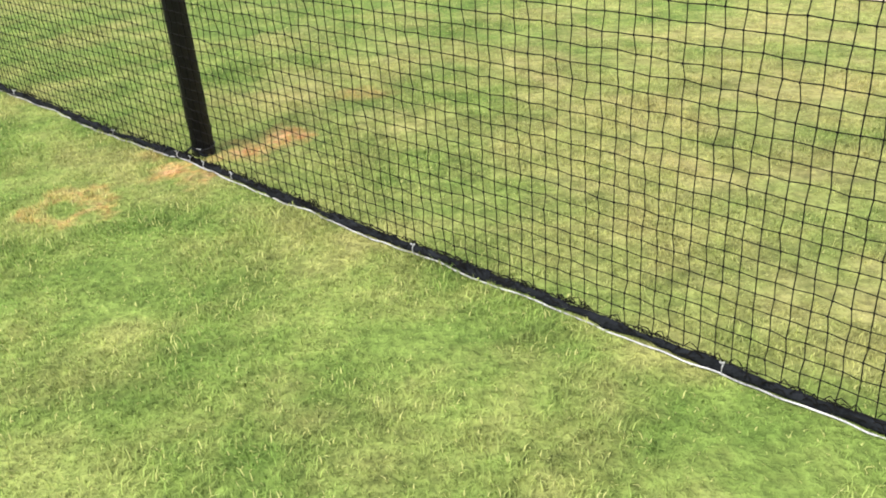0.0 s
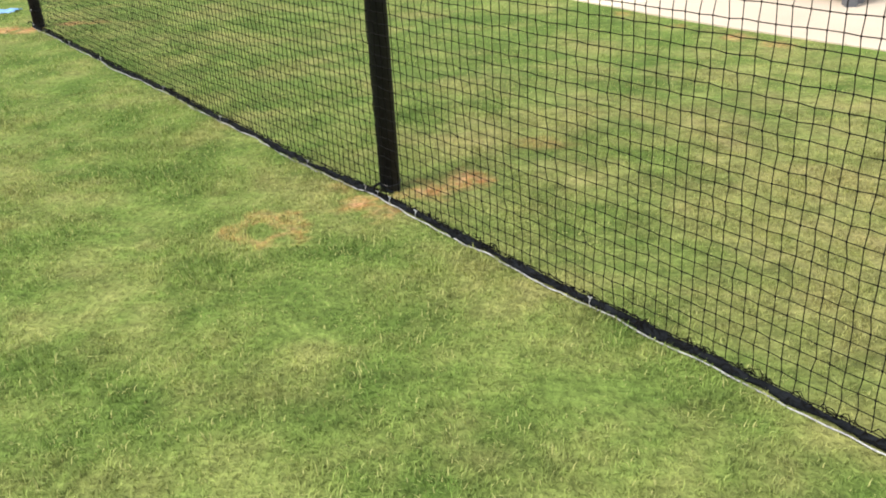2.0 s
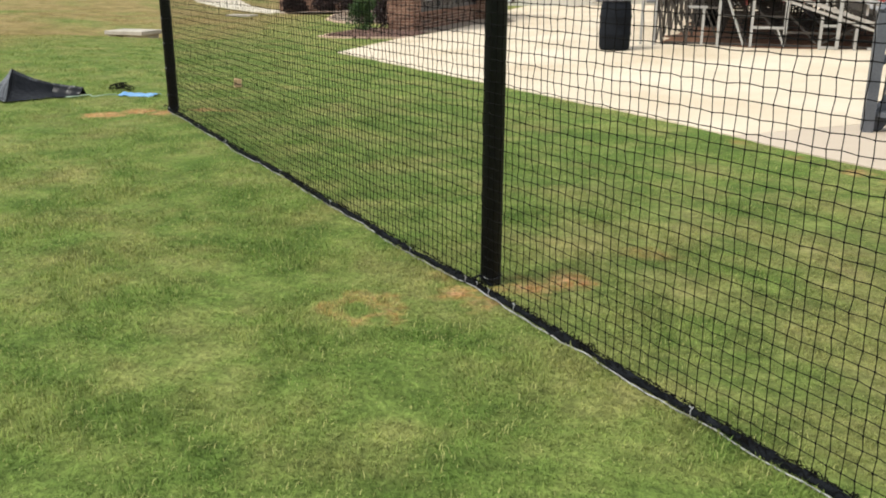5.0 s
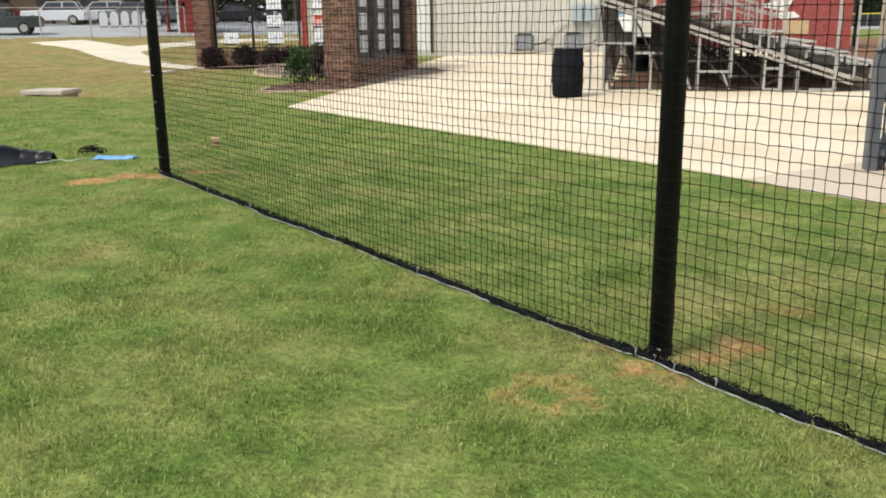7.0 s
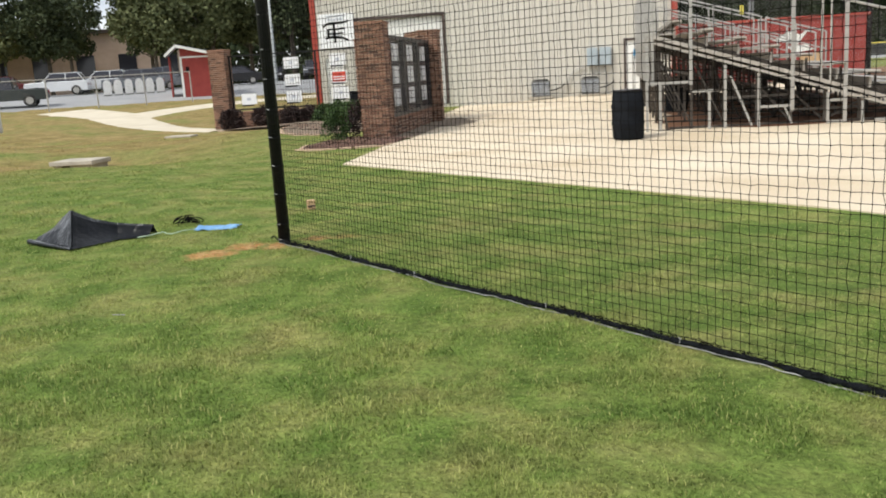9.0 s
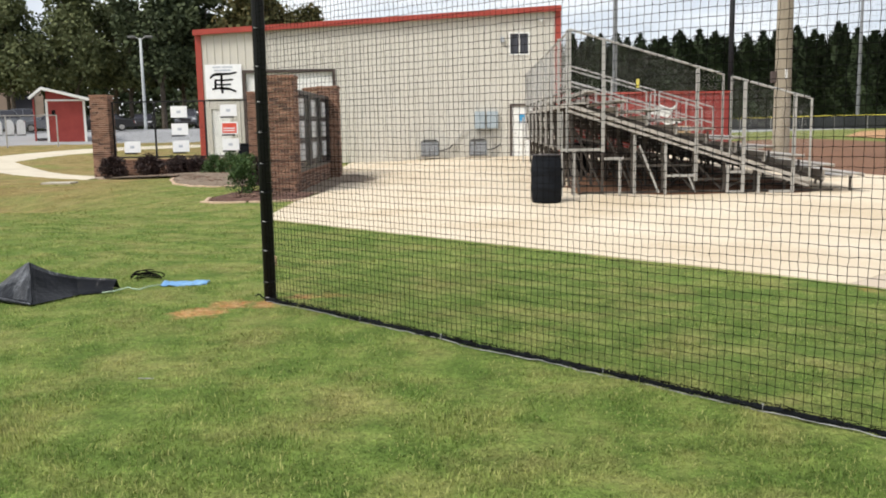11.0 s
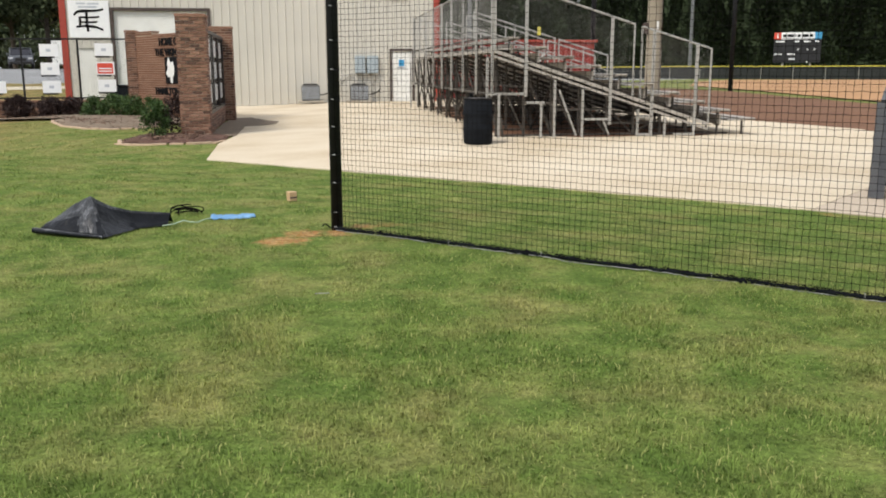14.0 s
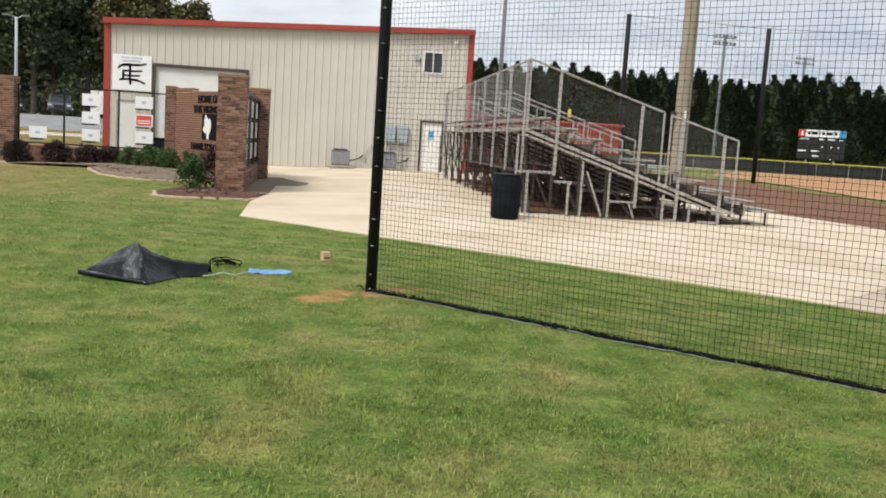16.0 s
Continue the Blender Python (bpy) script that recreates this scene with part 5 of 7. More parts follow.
# dirt patch whose dark brown also stands for the shade under the seats
patch("shaded_dirt_floor", [(-1.0, 18.5), (3.9, 18.3), (5.0, 33.0), (0.0, 33.5)], 0.004, M_DIRT, "brown dirt under the bleachers, with the shade there put into its dark colour", jag=0.5, over=yard)


def drum(at, label):
    t = thing("barrel", at, label, "barrel", "plastic barrels")
    bm = bmesh.new()
    prof = [(0.25, 0.0), (0.27, 0.012), (0.285, 0.05), (0.292, 0.25), (0.305, 0.28), (0.305, 0.31), (0.293, 0.34), (0.293, 0.56), (0.305, 0.59), (0.305, 0.62), (0.290, 0.66), (0.280, 0.82), (0.262, 0.855), (0.272, 0.875), (0.262, 0.885), (0.250, 0.875), (0.245, 0.30), (0.2, 0.28)]
    lathe(bm, prof, (0, 0, 0), 32)
    part("body", bm, M_DRUM, t, local=True, shade=True)
    bm = bmesh.new()
    lathe(bm, [(0.262, 0.884), (0.278, 0.886), (0.280, 0.905), (0.262, 0.907)], (0, 0, 0), 32)
    part("rim", bm, M_DARK, t, local=True, shade=True)


drum((-1.84, 17.28, yard(-1.84, 17.28)), "black plastic barrel standing on the concrete")
drum((-0.25, 24.6, yard(-0.25, 24.6)), "black plastic barrel beside the bleachers' frame")


# ---- steel stair ----
def make_stair():
    base = Vector((1.50, 9.58, -0.185))
    a, w = Vector((0.735, 0.678, 0)), Vector((0.678, -0.735, 0))
    s = thing("steel_stair", base, "blue-grey painted open steel stair with guard rails", "stair")
    rise, run, n, wide = 0.2, 0.26, 10, 1.2

    def P(u, v, z):
        return base + a * u + w * v + Vector((0, 0, z))

    for v in (0.0, wide):
        part("stringer", barred(P(0.05, v, 0.05), P(n * run, v, n * rise + 0.0), 0.05, 0.24), M_GREY, s)
        part("newel", barred(P(0.0, v, 0.0), P(0.0, v, 1.16), 0.10, 0.16), M_GREY, s)
        part("handrail", barred(P(0.0, v, 1.13), P(n * run, v, 1.13 + n * rise), 0.07, 0.17), M_GREY, s)
        part("mid_rail", barred(P(0.0, v, 0.62), P(n * run, v, 0.62 + n * rise), 0.04, 0.05), M_GREY, s)
        for k in range(1, 14):
            u = k * run * n / 14
            part("baluster", tubed(P(u, v, u / run * rise + 0.1), P(u, v, u / run * rise + 1.1), 0.012, 6), M_GREY, s)
    for k in range(n):
        part("tread", barred(P((k + 0.62) * run, 0.03, (k + 1) * rise - 0.02), P((k + 0.62) * run, wide - 0.03, (k + 1) * rise - 0.02), 0.28, 0.05), M_GREY, s)
    u1 = n * run
    bm = bmesh.new()
    bar(bm, P(u1 + 0.7, 0.0, n * rise - 0.03), P(u1 + 0.7, wide, n * rise - 0.03), 1.4, 0.06)
    part("landing", bm, M_GREY, s)
    for u in (u1 - 0.4, u1 + 1.35):
        for v in (0.02, wide - 0.02):
            part("support_post", barred(P(u, v, 0.0), P(u, v, min(n * rise, u / run * rise) - 0.06), 0.09, 0.09), M_GREY, s)
    for v in (0.0, wide):
        part("landing_rail", barred(P(u1, v, n * rise + 1.1), P(u1 + 1.4, v, n * rise + 1.1), 0.06, 0.1), M_GREY, s)
        for u in (u1 + 0.05, u1 + 1.35):
            part("landing_post", barred(P(u, v, n * rise), P(u, v, n * rise + 1.08), 0.05, 0.05), M_GREY, s)


make_stair()

# ---- the net ----
CELL, NET_TOP, S0, S1 = 0.0445, 3.62, -4.75, 7.41


def net_point(s, z, out=0.0):
    """A place on the net: s along its line, z up, out towards its far side."""
    return (NET_A[0] + NET_D[0] * s + NET_N[0] * out, NET_A[1] + NET_D[1] * s + NET_N[1] * out, z)


def net_wave(s, z):
    ease = min(1.0, z / 0.5)
    return ease * (0.020 * noise.noise((s * 0.7, z * 0.6, 1)) + 0.006 * noise.noise((s * 2.6, z * 2.2, 4)))


def make_net():
    net = thing("ball_net", net_point((S0 + S1) / 2, 0.0), "black square-mesh sports net with a gathered hem on posts", "net")
    nu, nv = int((S1 - S0) / CELL), int((NET_TOP - 0.05) / CELL)
    rnd = np.random.RandomState(3)
    kn = np.zeros((nu + 1, nv + 1, 3))
    base = np.array(net.location)
    for i in range(nu + 1):
        for j in range(nv + 1):
            s, z = S0 + i * CELL, 0.045 + j * CELL
            sag = 0.005 * noise.noise((s * 1.9, z * 0.8, 7)) + 0.0020 * rnd.randn()
            lift = 0.006 * noise.noise((s * 0.8, z * 1.7, 11)) + 0.0016 * rnd.randn()
            kn[i, j] = net_point(s + sag, z + lift, net_wave(s, z) + 0.002 * rnd.randn())
    kn -= base
    along = np.array([*NET_D, 0.0])
    off = np.array([*NET_N, 0.0])
    up = np.array([0.0, 0.0, 1.0])
    R = 0.0017

    def strands(points, side):
        """Three-sided strands through rows of knots; points: rows x knots x 3."""
        m, n = points.shape[:2]
        ring = np.stack([points + R * (math.cos(a) * side + math.sin(a) * off) for a in (0.5, 2.6, 4.7)], 2)
        verts = ring.reshape(-1, 3)
        idx = np.arange(m * n * 3).reshape(m, n, 3)
        quads = []
        for k in range(3):
            k2 = (k + 1) % 3
            quads.append(np.stack([idx[:, :-1, k], idx[:, :-1, k2], idx[:, 1:, k2], idx[:, 1:, k]], -1).reshape(-1, 4))
        return verts, np.concatenate(quads)

    v1, q1 = strands(kn, along)
    v2, q2 = strands(kn.transpose(1, 0, 2), up)
    # knots
    c = kn.reshape(-1, 3)
    k = 0.0047
    oct_v = np.stack([c + k * 0.8 * along, c - k * 0.8 * along, c + k * off, c - k * off, c + k * 1.1 * up, c - k * 1.1 * up], 1).reshape(-1, 3)
    b0 = (np.arange(len(c)) * 6)[:, None]
    oct_f = np.concatenate([b0 + np.array(t) for t in ((0, 2, 4), (2, 1, 4), (1, 3, 4), (3, 0, 4), (2, 0, 5), (1, 2, 5), (3, 1, 5), (0, 3, 5))])
    verts = np.concatenate([v1, v2, oct_v])
    quads = np.concatenate([q1, q2 + len(v1)])
    tris = oct_f + len(v1) + len(v2)
    me = bpy.data.meshes.new("netting")
    me.vertices.add(len(verts))
    me.vertices.foreach_set("co", verts.ravel().astype(np.float32))
    loops = np.concatenate([quads.ravel(), tris.ravel()]).astype(np.int32)
    me.loops.add(len(loops))
    me.loops.foreach_set("vertex_index", loops)
    me.polygons.add(len(quads) + len(tris))
    starts = np.concatenate([np.arange(len(quads)) * 4, len(quads) * 4 + np.arange(len(tris)) * 3]).astype(np.int32)
    me.polygons.foreach_set("loop_start", starts)
    me.update(calc_edges=True)
    me.validate()
    me.materials.append(M_NET)
    o = new("netting", me)
    o.parent = net
    tagged(o, "black knotted square netting", kind="stuff")
    # gathered hem on the ground, with a pale cord under its near side
    bm = bmesh.new()
    rows = []
    n = int((S1 - S0) / 0.025)
    for i in range(n + 1):
        s = S0 + (S1 - S0) * i / n
        sway = 0.030 * noise.noise((s * 1.1, 2, 0)) + 0.010 * noise.noise((s * 6, 5, 0))
        r = 0.0094 * (1 + 0.6 * noise.noise((s * 5.0, 8, 0)) + 0.3 * noise.noise((s * 17, 3, 0)))
        ring = []
        for k2 in range(8):
            a = 2 * math.pi * k2 / 8
            rr = r * (1 + 0.45 * noise.noise((s * 22, k2 * 1.3, 2)) + 0.4 * noise.noise((s * 55, k2 * 2.1, 7)))
            ring.append(bm.verts.new(net_point(s, 0.018 + rr * 1.5 * math.sin(a) + 0.004, sway + rr * 1.15 * math.cos(a))))
        rows.append(ring)
    for u, v in zip(rows, rows[1:]):
        for k2 in range(8):
            bm.faces.new((u[k2], u[(k2 + 1) % 8], v[(k2 + 1) % 8], v[k2]))
    part("hem", bm, M_HEM, net, "gathered black hem", shade=True)
    # loose folds of netting that bunch round the hem
    bm = bmesh.new()
    rf = random.Random(21)
    for i in range(1500):
        s = rf.uniform(S0, S1 - 0.1)
        sway = 0.030 * noise.noise((s * 1.1, 2, 0)) + 0.010 * noise.noise((s * 6, 5, 0))
        ln, hi, o0 = rf.uniform(0.015, 0.05), rf.uniform(0.008, 0.036), rf.uniform(-0.017, 0.019)
        pipe(bm, [net_point(s + ln * k / 3, 0.018 + hi * math.sin(math.pi * (0.15 + 0.7 * k / 3)), sway + o0 + rf.uniform(-0.006, 0.006)) for k in range(4)], 0.0017, 3)
    part("gathered_folds", bm, M_NET, net, "loose gathered netting", kind="stuff")
    bm = bmesh.new()
    pts = []
    for i in range(n + 1):
        s = S0 + (S1 - S0) * i / n
        sway = 0.030 * noise.noise((s * 1.1, 2, 0)) + 0.010 * noise.noise((s * 6, 5, 0))
        pts.append(net_point(s, 0.008 + 0.014 * noise.noise((s * 2.3, 1, 1)) + 0.006 * noise.noise((s * 13, 6, 1)), sway - 0.009 - 0.005 * smooth((0.9 - s) / 0.6) + 0.016 * noise.noise((s * 2.6, 4, 4)) + 0.007 * noise.noise((s * 9, 4, 4))))
    pipe(bm, pts, 0.0027, 6)
    part("cord", bm, M_CORD, net, "pale cord along the hem", shade=True)
    for i in range(14):
        s = S0 + 0.55 + i * 1.06 + rng.uniform(-0.2, 0.2) if i < 11 else 1.42 + 0.10 * (i - 11)
        sway = 0.030 * noise.noise((s * 1.1, 2, 0)) + 0.010 * noise.noise((s * 6, 5, 0))
        bm = bmesh.new()
        pipe(bm, [net_point(s, 0.024 + 0.017 * math.sin(a), sway + 0.014 * math.cos(a)) for a in [1.6 + 2.0 * q / 6 for q in range(7)]], 0.0020, 5)
        tube(bm, net_point(s, 0.040, sway - 0.008), net_point(s + 0.006, 0.047, sway - 0.014), 0.0030, 5)
        part("zip_tie", bm, M_CORD, net, "white cable tie")


make_net()


def net_post(s, first, out=0.058, k=0.93):
    x, y, _ = net_point(s, 0, out)
    t = thing("net_post", (x, y, 0.0), "black painted round steel post holding the net", "post", "net posts")
    bm = bmesh.new()
    lathe(bm, [(0.054 * k, -0.05), (0.054 * k, 3.70), (0.050 * k, 3.72)], (0, 0, 0), 24)
    part("tube", bm, M_BLACK, t, local=True, shade=True)
    bm = bmesh.new()
    lathe(bm, [(0.056 * k, 3.715), (0.056 * k, 3.735), (0.03, 3.755)], (0, 0, 0), 24)
    part("cap", bm, M_BLACK, t, local=True, shade=True)
    d, nn = Vector((*NET_D, 0)), Vector((*NET_N, 0))
    if first:
        zs = (0.03, 0.16, 0.42, 0.66, 0.9, 1.13, 1.38, 1.62, 1.9, 2.2, 2.5, 2.8, 3.1, 3.4)
    else:
        zs = (0.035,)
    for z in zs:
        bm = bmesh.new()
        pipe(bm, [d * 0.0585 * k * math.cos(a) + nn * 0.0585 * k * math.sin(a) + Vector((0, 0, z + 0.006 * math.sin(a))) for a in [6.283 * q / 16 for q in range(17)]], 0.0028, 5)
        p = (-nn * 0.75 - d * 0.66) * 0.058 * k
        tie = part("tie_band", bm, M_BLACK, t, "black cable tie", local=True)
        bm = bmesh.new()
        tube(bm, p + Vector((0, 0, z)), p + d * 0.022 - nn * 0.014 + Vector((0, 0, z + 0.004)), 0.0040, 5)
        part("tie_tail", bm, M_CORD, tie, "white tie tail", local=True)
    bm = bmesh.new()
    q = [Vector((0.0, 0.0, 0.03)) - nn * (out + 0.012 - 0.011 * j) + d * (0.11 - 0.02 * j) + Vector((0, 0, 0.02 * math.sin(j * 1.3))) for j in range(10)]
    pipe(bm, [tuple(v) for v in q], 0.006, 5)
    part("tied_cord", bm, M_HEM, t, local=True)


net_post(1.593, False, 0.118, 0.87)
net_post(7.455, True)
net_post(-4.72, False)


# ---- loose things on the grass ----
def make_tarp():
    t = thing("tarp", (-7.2, 7.8, 0.0), "crumpled black and silver tarpaulin on the grass", "tarp")
    dx, dy = -0.02, -0.07
    feet = [(-7.74, 7.90), (-7.42, 7.71), (-7.12, 7.54), (-7.0, 7.78), (-6.90, 7.97), (-6.66, 8.05)]
    ridge = [(-7.66, 8.04, 0.075), (-7.43, 7.96, 0.235), (-7.27, 7.86, 0.315), (-7.12, 8.0, 0.205), (-6.98, 8.12, 0.145), (-6.66, 8.20, 0.105)]
    back = [(-7.55, 8.30), (-7.34, 8.34), (-7.15, 8.36), (-7.0, 8.40), (-6.86, 8.38), (-6.64, 8.26)]
    feet, back = [(x + dx, y + dy) for x, y in feet], [(x + dx, y + dy) for x, y in back]
    ridge = [(x + dx, y + dy, z) for x, y, z in ridge]
    nu, nv = 60, 24

    def line(pts, u):
        f = u * (len(pts) - 1)
        i = min(int(f), len(pts) - 2)
        return Vector(pts[i]).lerp(Vector(pts[i + 1]), f - i)

    bm = bmesh.new()
    grid = []
    for i in range(nu + 1):
        u = i / nu
        f, r, b = Vector((*line([(*p, 0) for p in feet], u)[:2], 0.012)), line(ridge, u), Vector((*line([(*p, 0) for p in back], u)[:2], 0.012))
        row = []
        for j in range(nv + 1):
            v = j / nv
            if v < 0.5:
                k = v * 2
                p = f.lerp(r, k)
                p += (r - f).cross(Vector((0.7, 0.6, 0))).normalized() * 0.04 * math.sin(math.pi * k) * (1 if u > 0.4 else -1)
            else:
                k = (v - 0.5) * 2
                p = r.lerp(b, k)
                p.z -= 0.03 * math.sin(math.pi * k)
            nz = noise.noise((p.x * 9, p.y * 9, p.z * 9)) + 0.5 * noise.noise((p.x * 24, p.y * 24, p.z * 24 + 3))
            rough = 1.0 if u < 0.45 else 0.45
            p += Vector((0.4, -0.7, 0.5)) * rough * (0.013 * nz + 0.030 * (0.5 - abs(noise.noise((p.x * 5.5, p.y * 5.5, p.z * 5.5 + 9)))))
            p.z = max(p.z, 0.008)
            row.append(bm.verts.new(p))
        grid.append(row)
    for i in range(nu):
        for j in range(nv):
            f = bm.faces.new((grid[i][j], grid[i + 1][j], grid[i + 1][j + 1], grid[i][j + 1]))
            u, v = (i + 0.5) / nu, (j + 0.5) / nv
            # silver streaks by the peak and ridge; painted sheen on the upper left faces
            w = 0.03 * noise.noise((u * 9, v * 9, 1)) + 0.05 * (0.5 - v)
            if v > 0.5 and u < 0.42:
                f.material_index = 2
            elif 0.26 < u + w < 0.405 and 0.03 < v:
                f.material_index = 1
            elif u <= 0.26 and v > 0.27 + 0.3 * w:
                f.material_index = 2
            elif u > 0.42 and 0.455 < v < 0.53:
                f.material_index = 1
    part("sheet", bm, [M_TARP, M_SILVER, M_SHEEN], t)
    bm = bmesh.new()
    rings = []
    for k in range(15):
        f = k / 14
        c = Vector((-7.75 + dx + 0.62 * f, 7.88 + dy - 0.35 * f, 0.0))
        r0 = 0.026 * (1 - 0.68 * f) * (1 + 0.25 * noise.noise((f * 7, 2, 2)))
        rings.append([bm.verts.new(c + Vector((0.49 * math.cos(a) * r0, 0.87 * math.cos(a) * r0, r0 * (1.05 + math.sin(a)) + 0.01 + 0.004 * noise.noise((f * 30, a, 1))))) for a in [6.283 * q / 10 for q in range(10)]])
    for u, v in zip(rings, rings[1:]):
        for k in range(10):
            f = bm.faces.new((u[k], u[(k + 1) % 10], v[(k + 1) % 10], v[k]))
            f.material_index = 0 if k in (0, 1, 2, 3) else 1
    bm.faces.new(rings[0][::-1])
    bm.faces.new(rings[-1])
    bmesh.ops.recalc_face_normals(bm, faces=bm.faces)
    part("rolled_edge", bm, [M_SILVER, M_TARP], t, "silver rolled edge")


make_tarp()
cl = thing("blue_cloth", (-6.14, 8.37, 0.0), "crumpled blue cloth lying on the grass", "cloth")
bm = bmesh.new()
bmesh.ops.create_grid(bm, x_segments=30, y_segments=12, size=0.5)
for v in bm.verts:
    x, y = v.co.x * 0.40, v.co.y * 0.18
    z = 0.030 + 0.020 * noise.noise((x * 14, y * 16, 1)) + 0.012 * noise.noise((x * 40, y * 40, 2)) - 0.02 * (abs(v.co.y) * 2) ** 4
    v.co = (-6.14 + x + 0.02 * noise.noise((y * 20, 3, 1)), 8.37 + y + 0.18 * x + 0.03 * noise.noise((x * 9, 1, 1)), max(0.006, z))
r = bmesh.ops.extrude_face_region(bm, geom=bm.faces[:])
bmesh.ops.translate(bm, verts=[v for v in r["geom"] if isinstance(v, bmesh.types.BMVert)], vec=(0, 0, -0.005))
part("folds", bm, M_BLUE, cl, shade=True)
co = thing("cable_coil", (-6.58, 8.68, 0.0), "tangle of thin black cable on the grass", "cable")
for k in range(5):
    bm = bmesh.new()
    r = random.Random(40 + k)
    cx, cy, ra, rb, ph = -6.58 + r.uniform(-0.07, 0.07), 8.68 + r.uniform(-0.05, 0.05), r.uniform(0.09, 0.17), r.uniform(0.06, 0.12), r.uniform(0, 6)
    pipe(bm, [(cx + ra * math.cos(a + ph), cy + rb * math.sin(a + ph), 0.015 + 0.06 * abs(math.sin(a * 0.9 + ph)) * (0.4 + 0.2 * k)) for a in [5.6 * q / 26 for q in range(27)]], 0.0055, 6)
    part("loop", bm, M_NET, co, shade=True)
st = thing("string", (-6.45, 8.0, 0.0), "pale green string trailing over the grass", "string")
bm = bmesh.new()
pipe(bm, [(-6.72, 7.88, 0.03), (-6.63, 7.93, 0.035), (-6.56, 8.07, 0.04), (-6.50, 8.02, 0.035), (-6.43, 7.98, 0.035), (-6.38, 8.10, 0.04), (-6.33, 8.23, 0.03)], 0.006, 6)
part("strand", bm, M_STRING, st, shade=True)
bx = thing("small_box", (-5.58, 9.57, -0.02), "small tan block lying on the grass", "box")
bm = boxed(-0.045, 0.045, -0.042, 0.042, 0.0, 0.10, 0.006)
bmesh.ops.rotate(bm, verts=bm.verts, cent=(0, 0, 0), matrix=Matrix.Rotation(0.4, 3, "Z"))
part("body", bm, M_CARTON, bx, local=True)
bm = boxed(-0.038, 0.038, -0.046, -0.0425, 0.03, 0.045)
bmesh.ops.rotate(bm, verts=bm.verts, cent=(0, 0, 0), matrix=Matrix.Rotation(0.4, 3, "Z"))
part("seam", bm, M_BOARD, bx, local=True)
sk = thing("white_stick", (-5.44, 5.20, 0.0), "short white stick lying on the grass", "stick")
part("rod", tubed((-5.48, 5.205, 0.03), (-5.39, 5.19, 0.032), 0.0026, 6), M_CORD, sk)

# ---- lamp posts, poles ----
def pole(at, top, r0, r1, label, name="light_pole", mat=None):
    t = thing(name, at, label, "pole")
    bm = bmesh.new()
    lathe(bm, [(r0, -0.1), (r0 * 0.98, 0.3), ((r0 + r1) / 2, top / 2), (r1, top)], (0, 0, 0), 16)
    part("shaft", bm, mat or M_POLE, t, local=True, shade=True)
    return t


wp = pole((8.15, 32.2, -0.185), 14.0, 0.30, 0.23, "thick grey-brown utility pole behind the bleachers", "utility_pole")
part("meter_box", boxed(-0.42, -0.26, -0.10, 0.10, 2.85, 3.25, 0.01), M_BOARD, wp, "small brown box on the pole", local=True)
part("notice", boxed(-0.04, 0.04, -0.30, -0.285, 3.0, 3.3), M_WHITE, wp, "small white plate", local=True)
pole((13.0, 90.0, height(13.0, 90)), 18.0, 0.26, 0.2, "tall grey light pole beyond the building", mat=M_STEELPOLE)


def rack(t, z, w, rows):
    for k in range(rows):
        zz = z + 0.9 * k
        part("cross_arm", boxed(-w / 2, w / 2, -0.06, 0.06, zz - 0.06, zz + 0.06), M_STEELPOLE, t, local=True)
        n = 6
        for i in range(n):
            x = -w / 2 + w * (i + 0.5) / n
            bm = bmesh.new()
            lathe(bm, [(0.07, -0.14), (0.17, 0.0), (0.19, 0.08), (0.13, 0.09)], (0, 0, 0), 10)
            bmesh.ops.rotate(bm, verts=bm.verts, cent=(0, 0, 0), matrix=Matrix.Rotation(1.2, 3, "X"))
            bmesh.ops.translate(bm, verts=bm.verts, vec=(x, -0.12, zz + 0.22))
            part("floodlight", bm, M_UNIT, t, local=True)


for x, y, h, w in ((47.4, 112.3, 17.4, 3.2), (84.1, 156.0, 20.9, 4.0)):
    rack(pole((x, y, height(x, y)), h, 0.24, 0.16, "steel field light pole with a floodlight rack", mat=M_STEELPOLE), h - 1.2, w, 2)
p1 = pole((-26.6, 34.0, height(-26.6, 34.0)), 12.5, 0.18, 0.13, "pale grey light pole on the grass bank", mat=M_PALEPOLE)
p2 = pole((-30.6, 80.1, height(-30.6, 80.1)), 8.0, 0.15, 0.11, "grey light pole with two curved arms in the parking lot", mat=M_PALEPOLE)
for s in (-1, 1):
    bm = bmesh.new()
    pipe(bm, [(0, 0, 7.8), (0.3 * s, 0, 8.05), (0.75 * s, 0, 8.12)], 0.05)
    part("arm", bm, M_GALV, p2, local=True, shade=True)
    part("lamp_head", boxed(0.75 * s - 0.33, 0.75 * s + 0.33, -0.17, 0.17, 8.03, 8.21, 0.03), M_UNIT, p2, local=True)

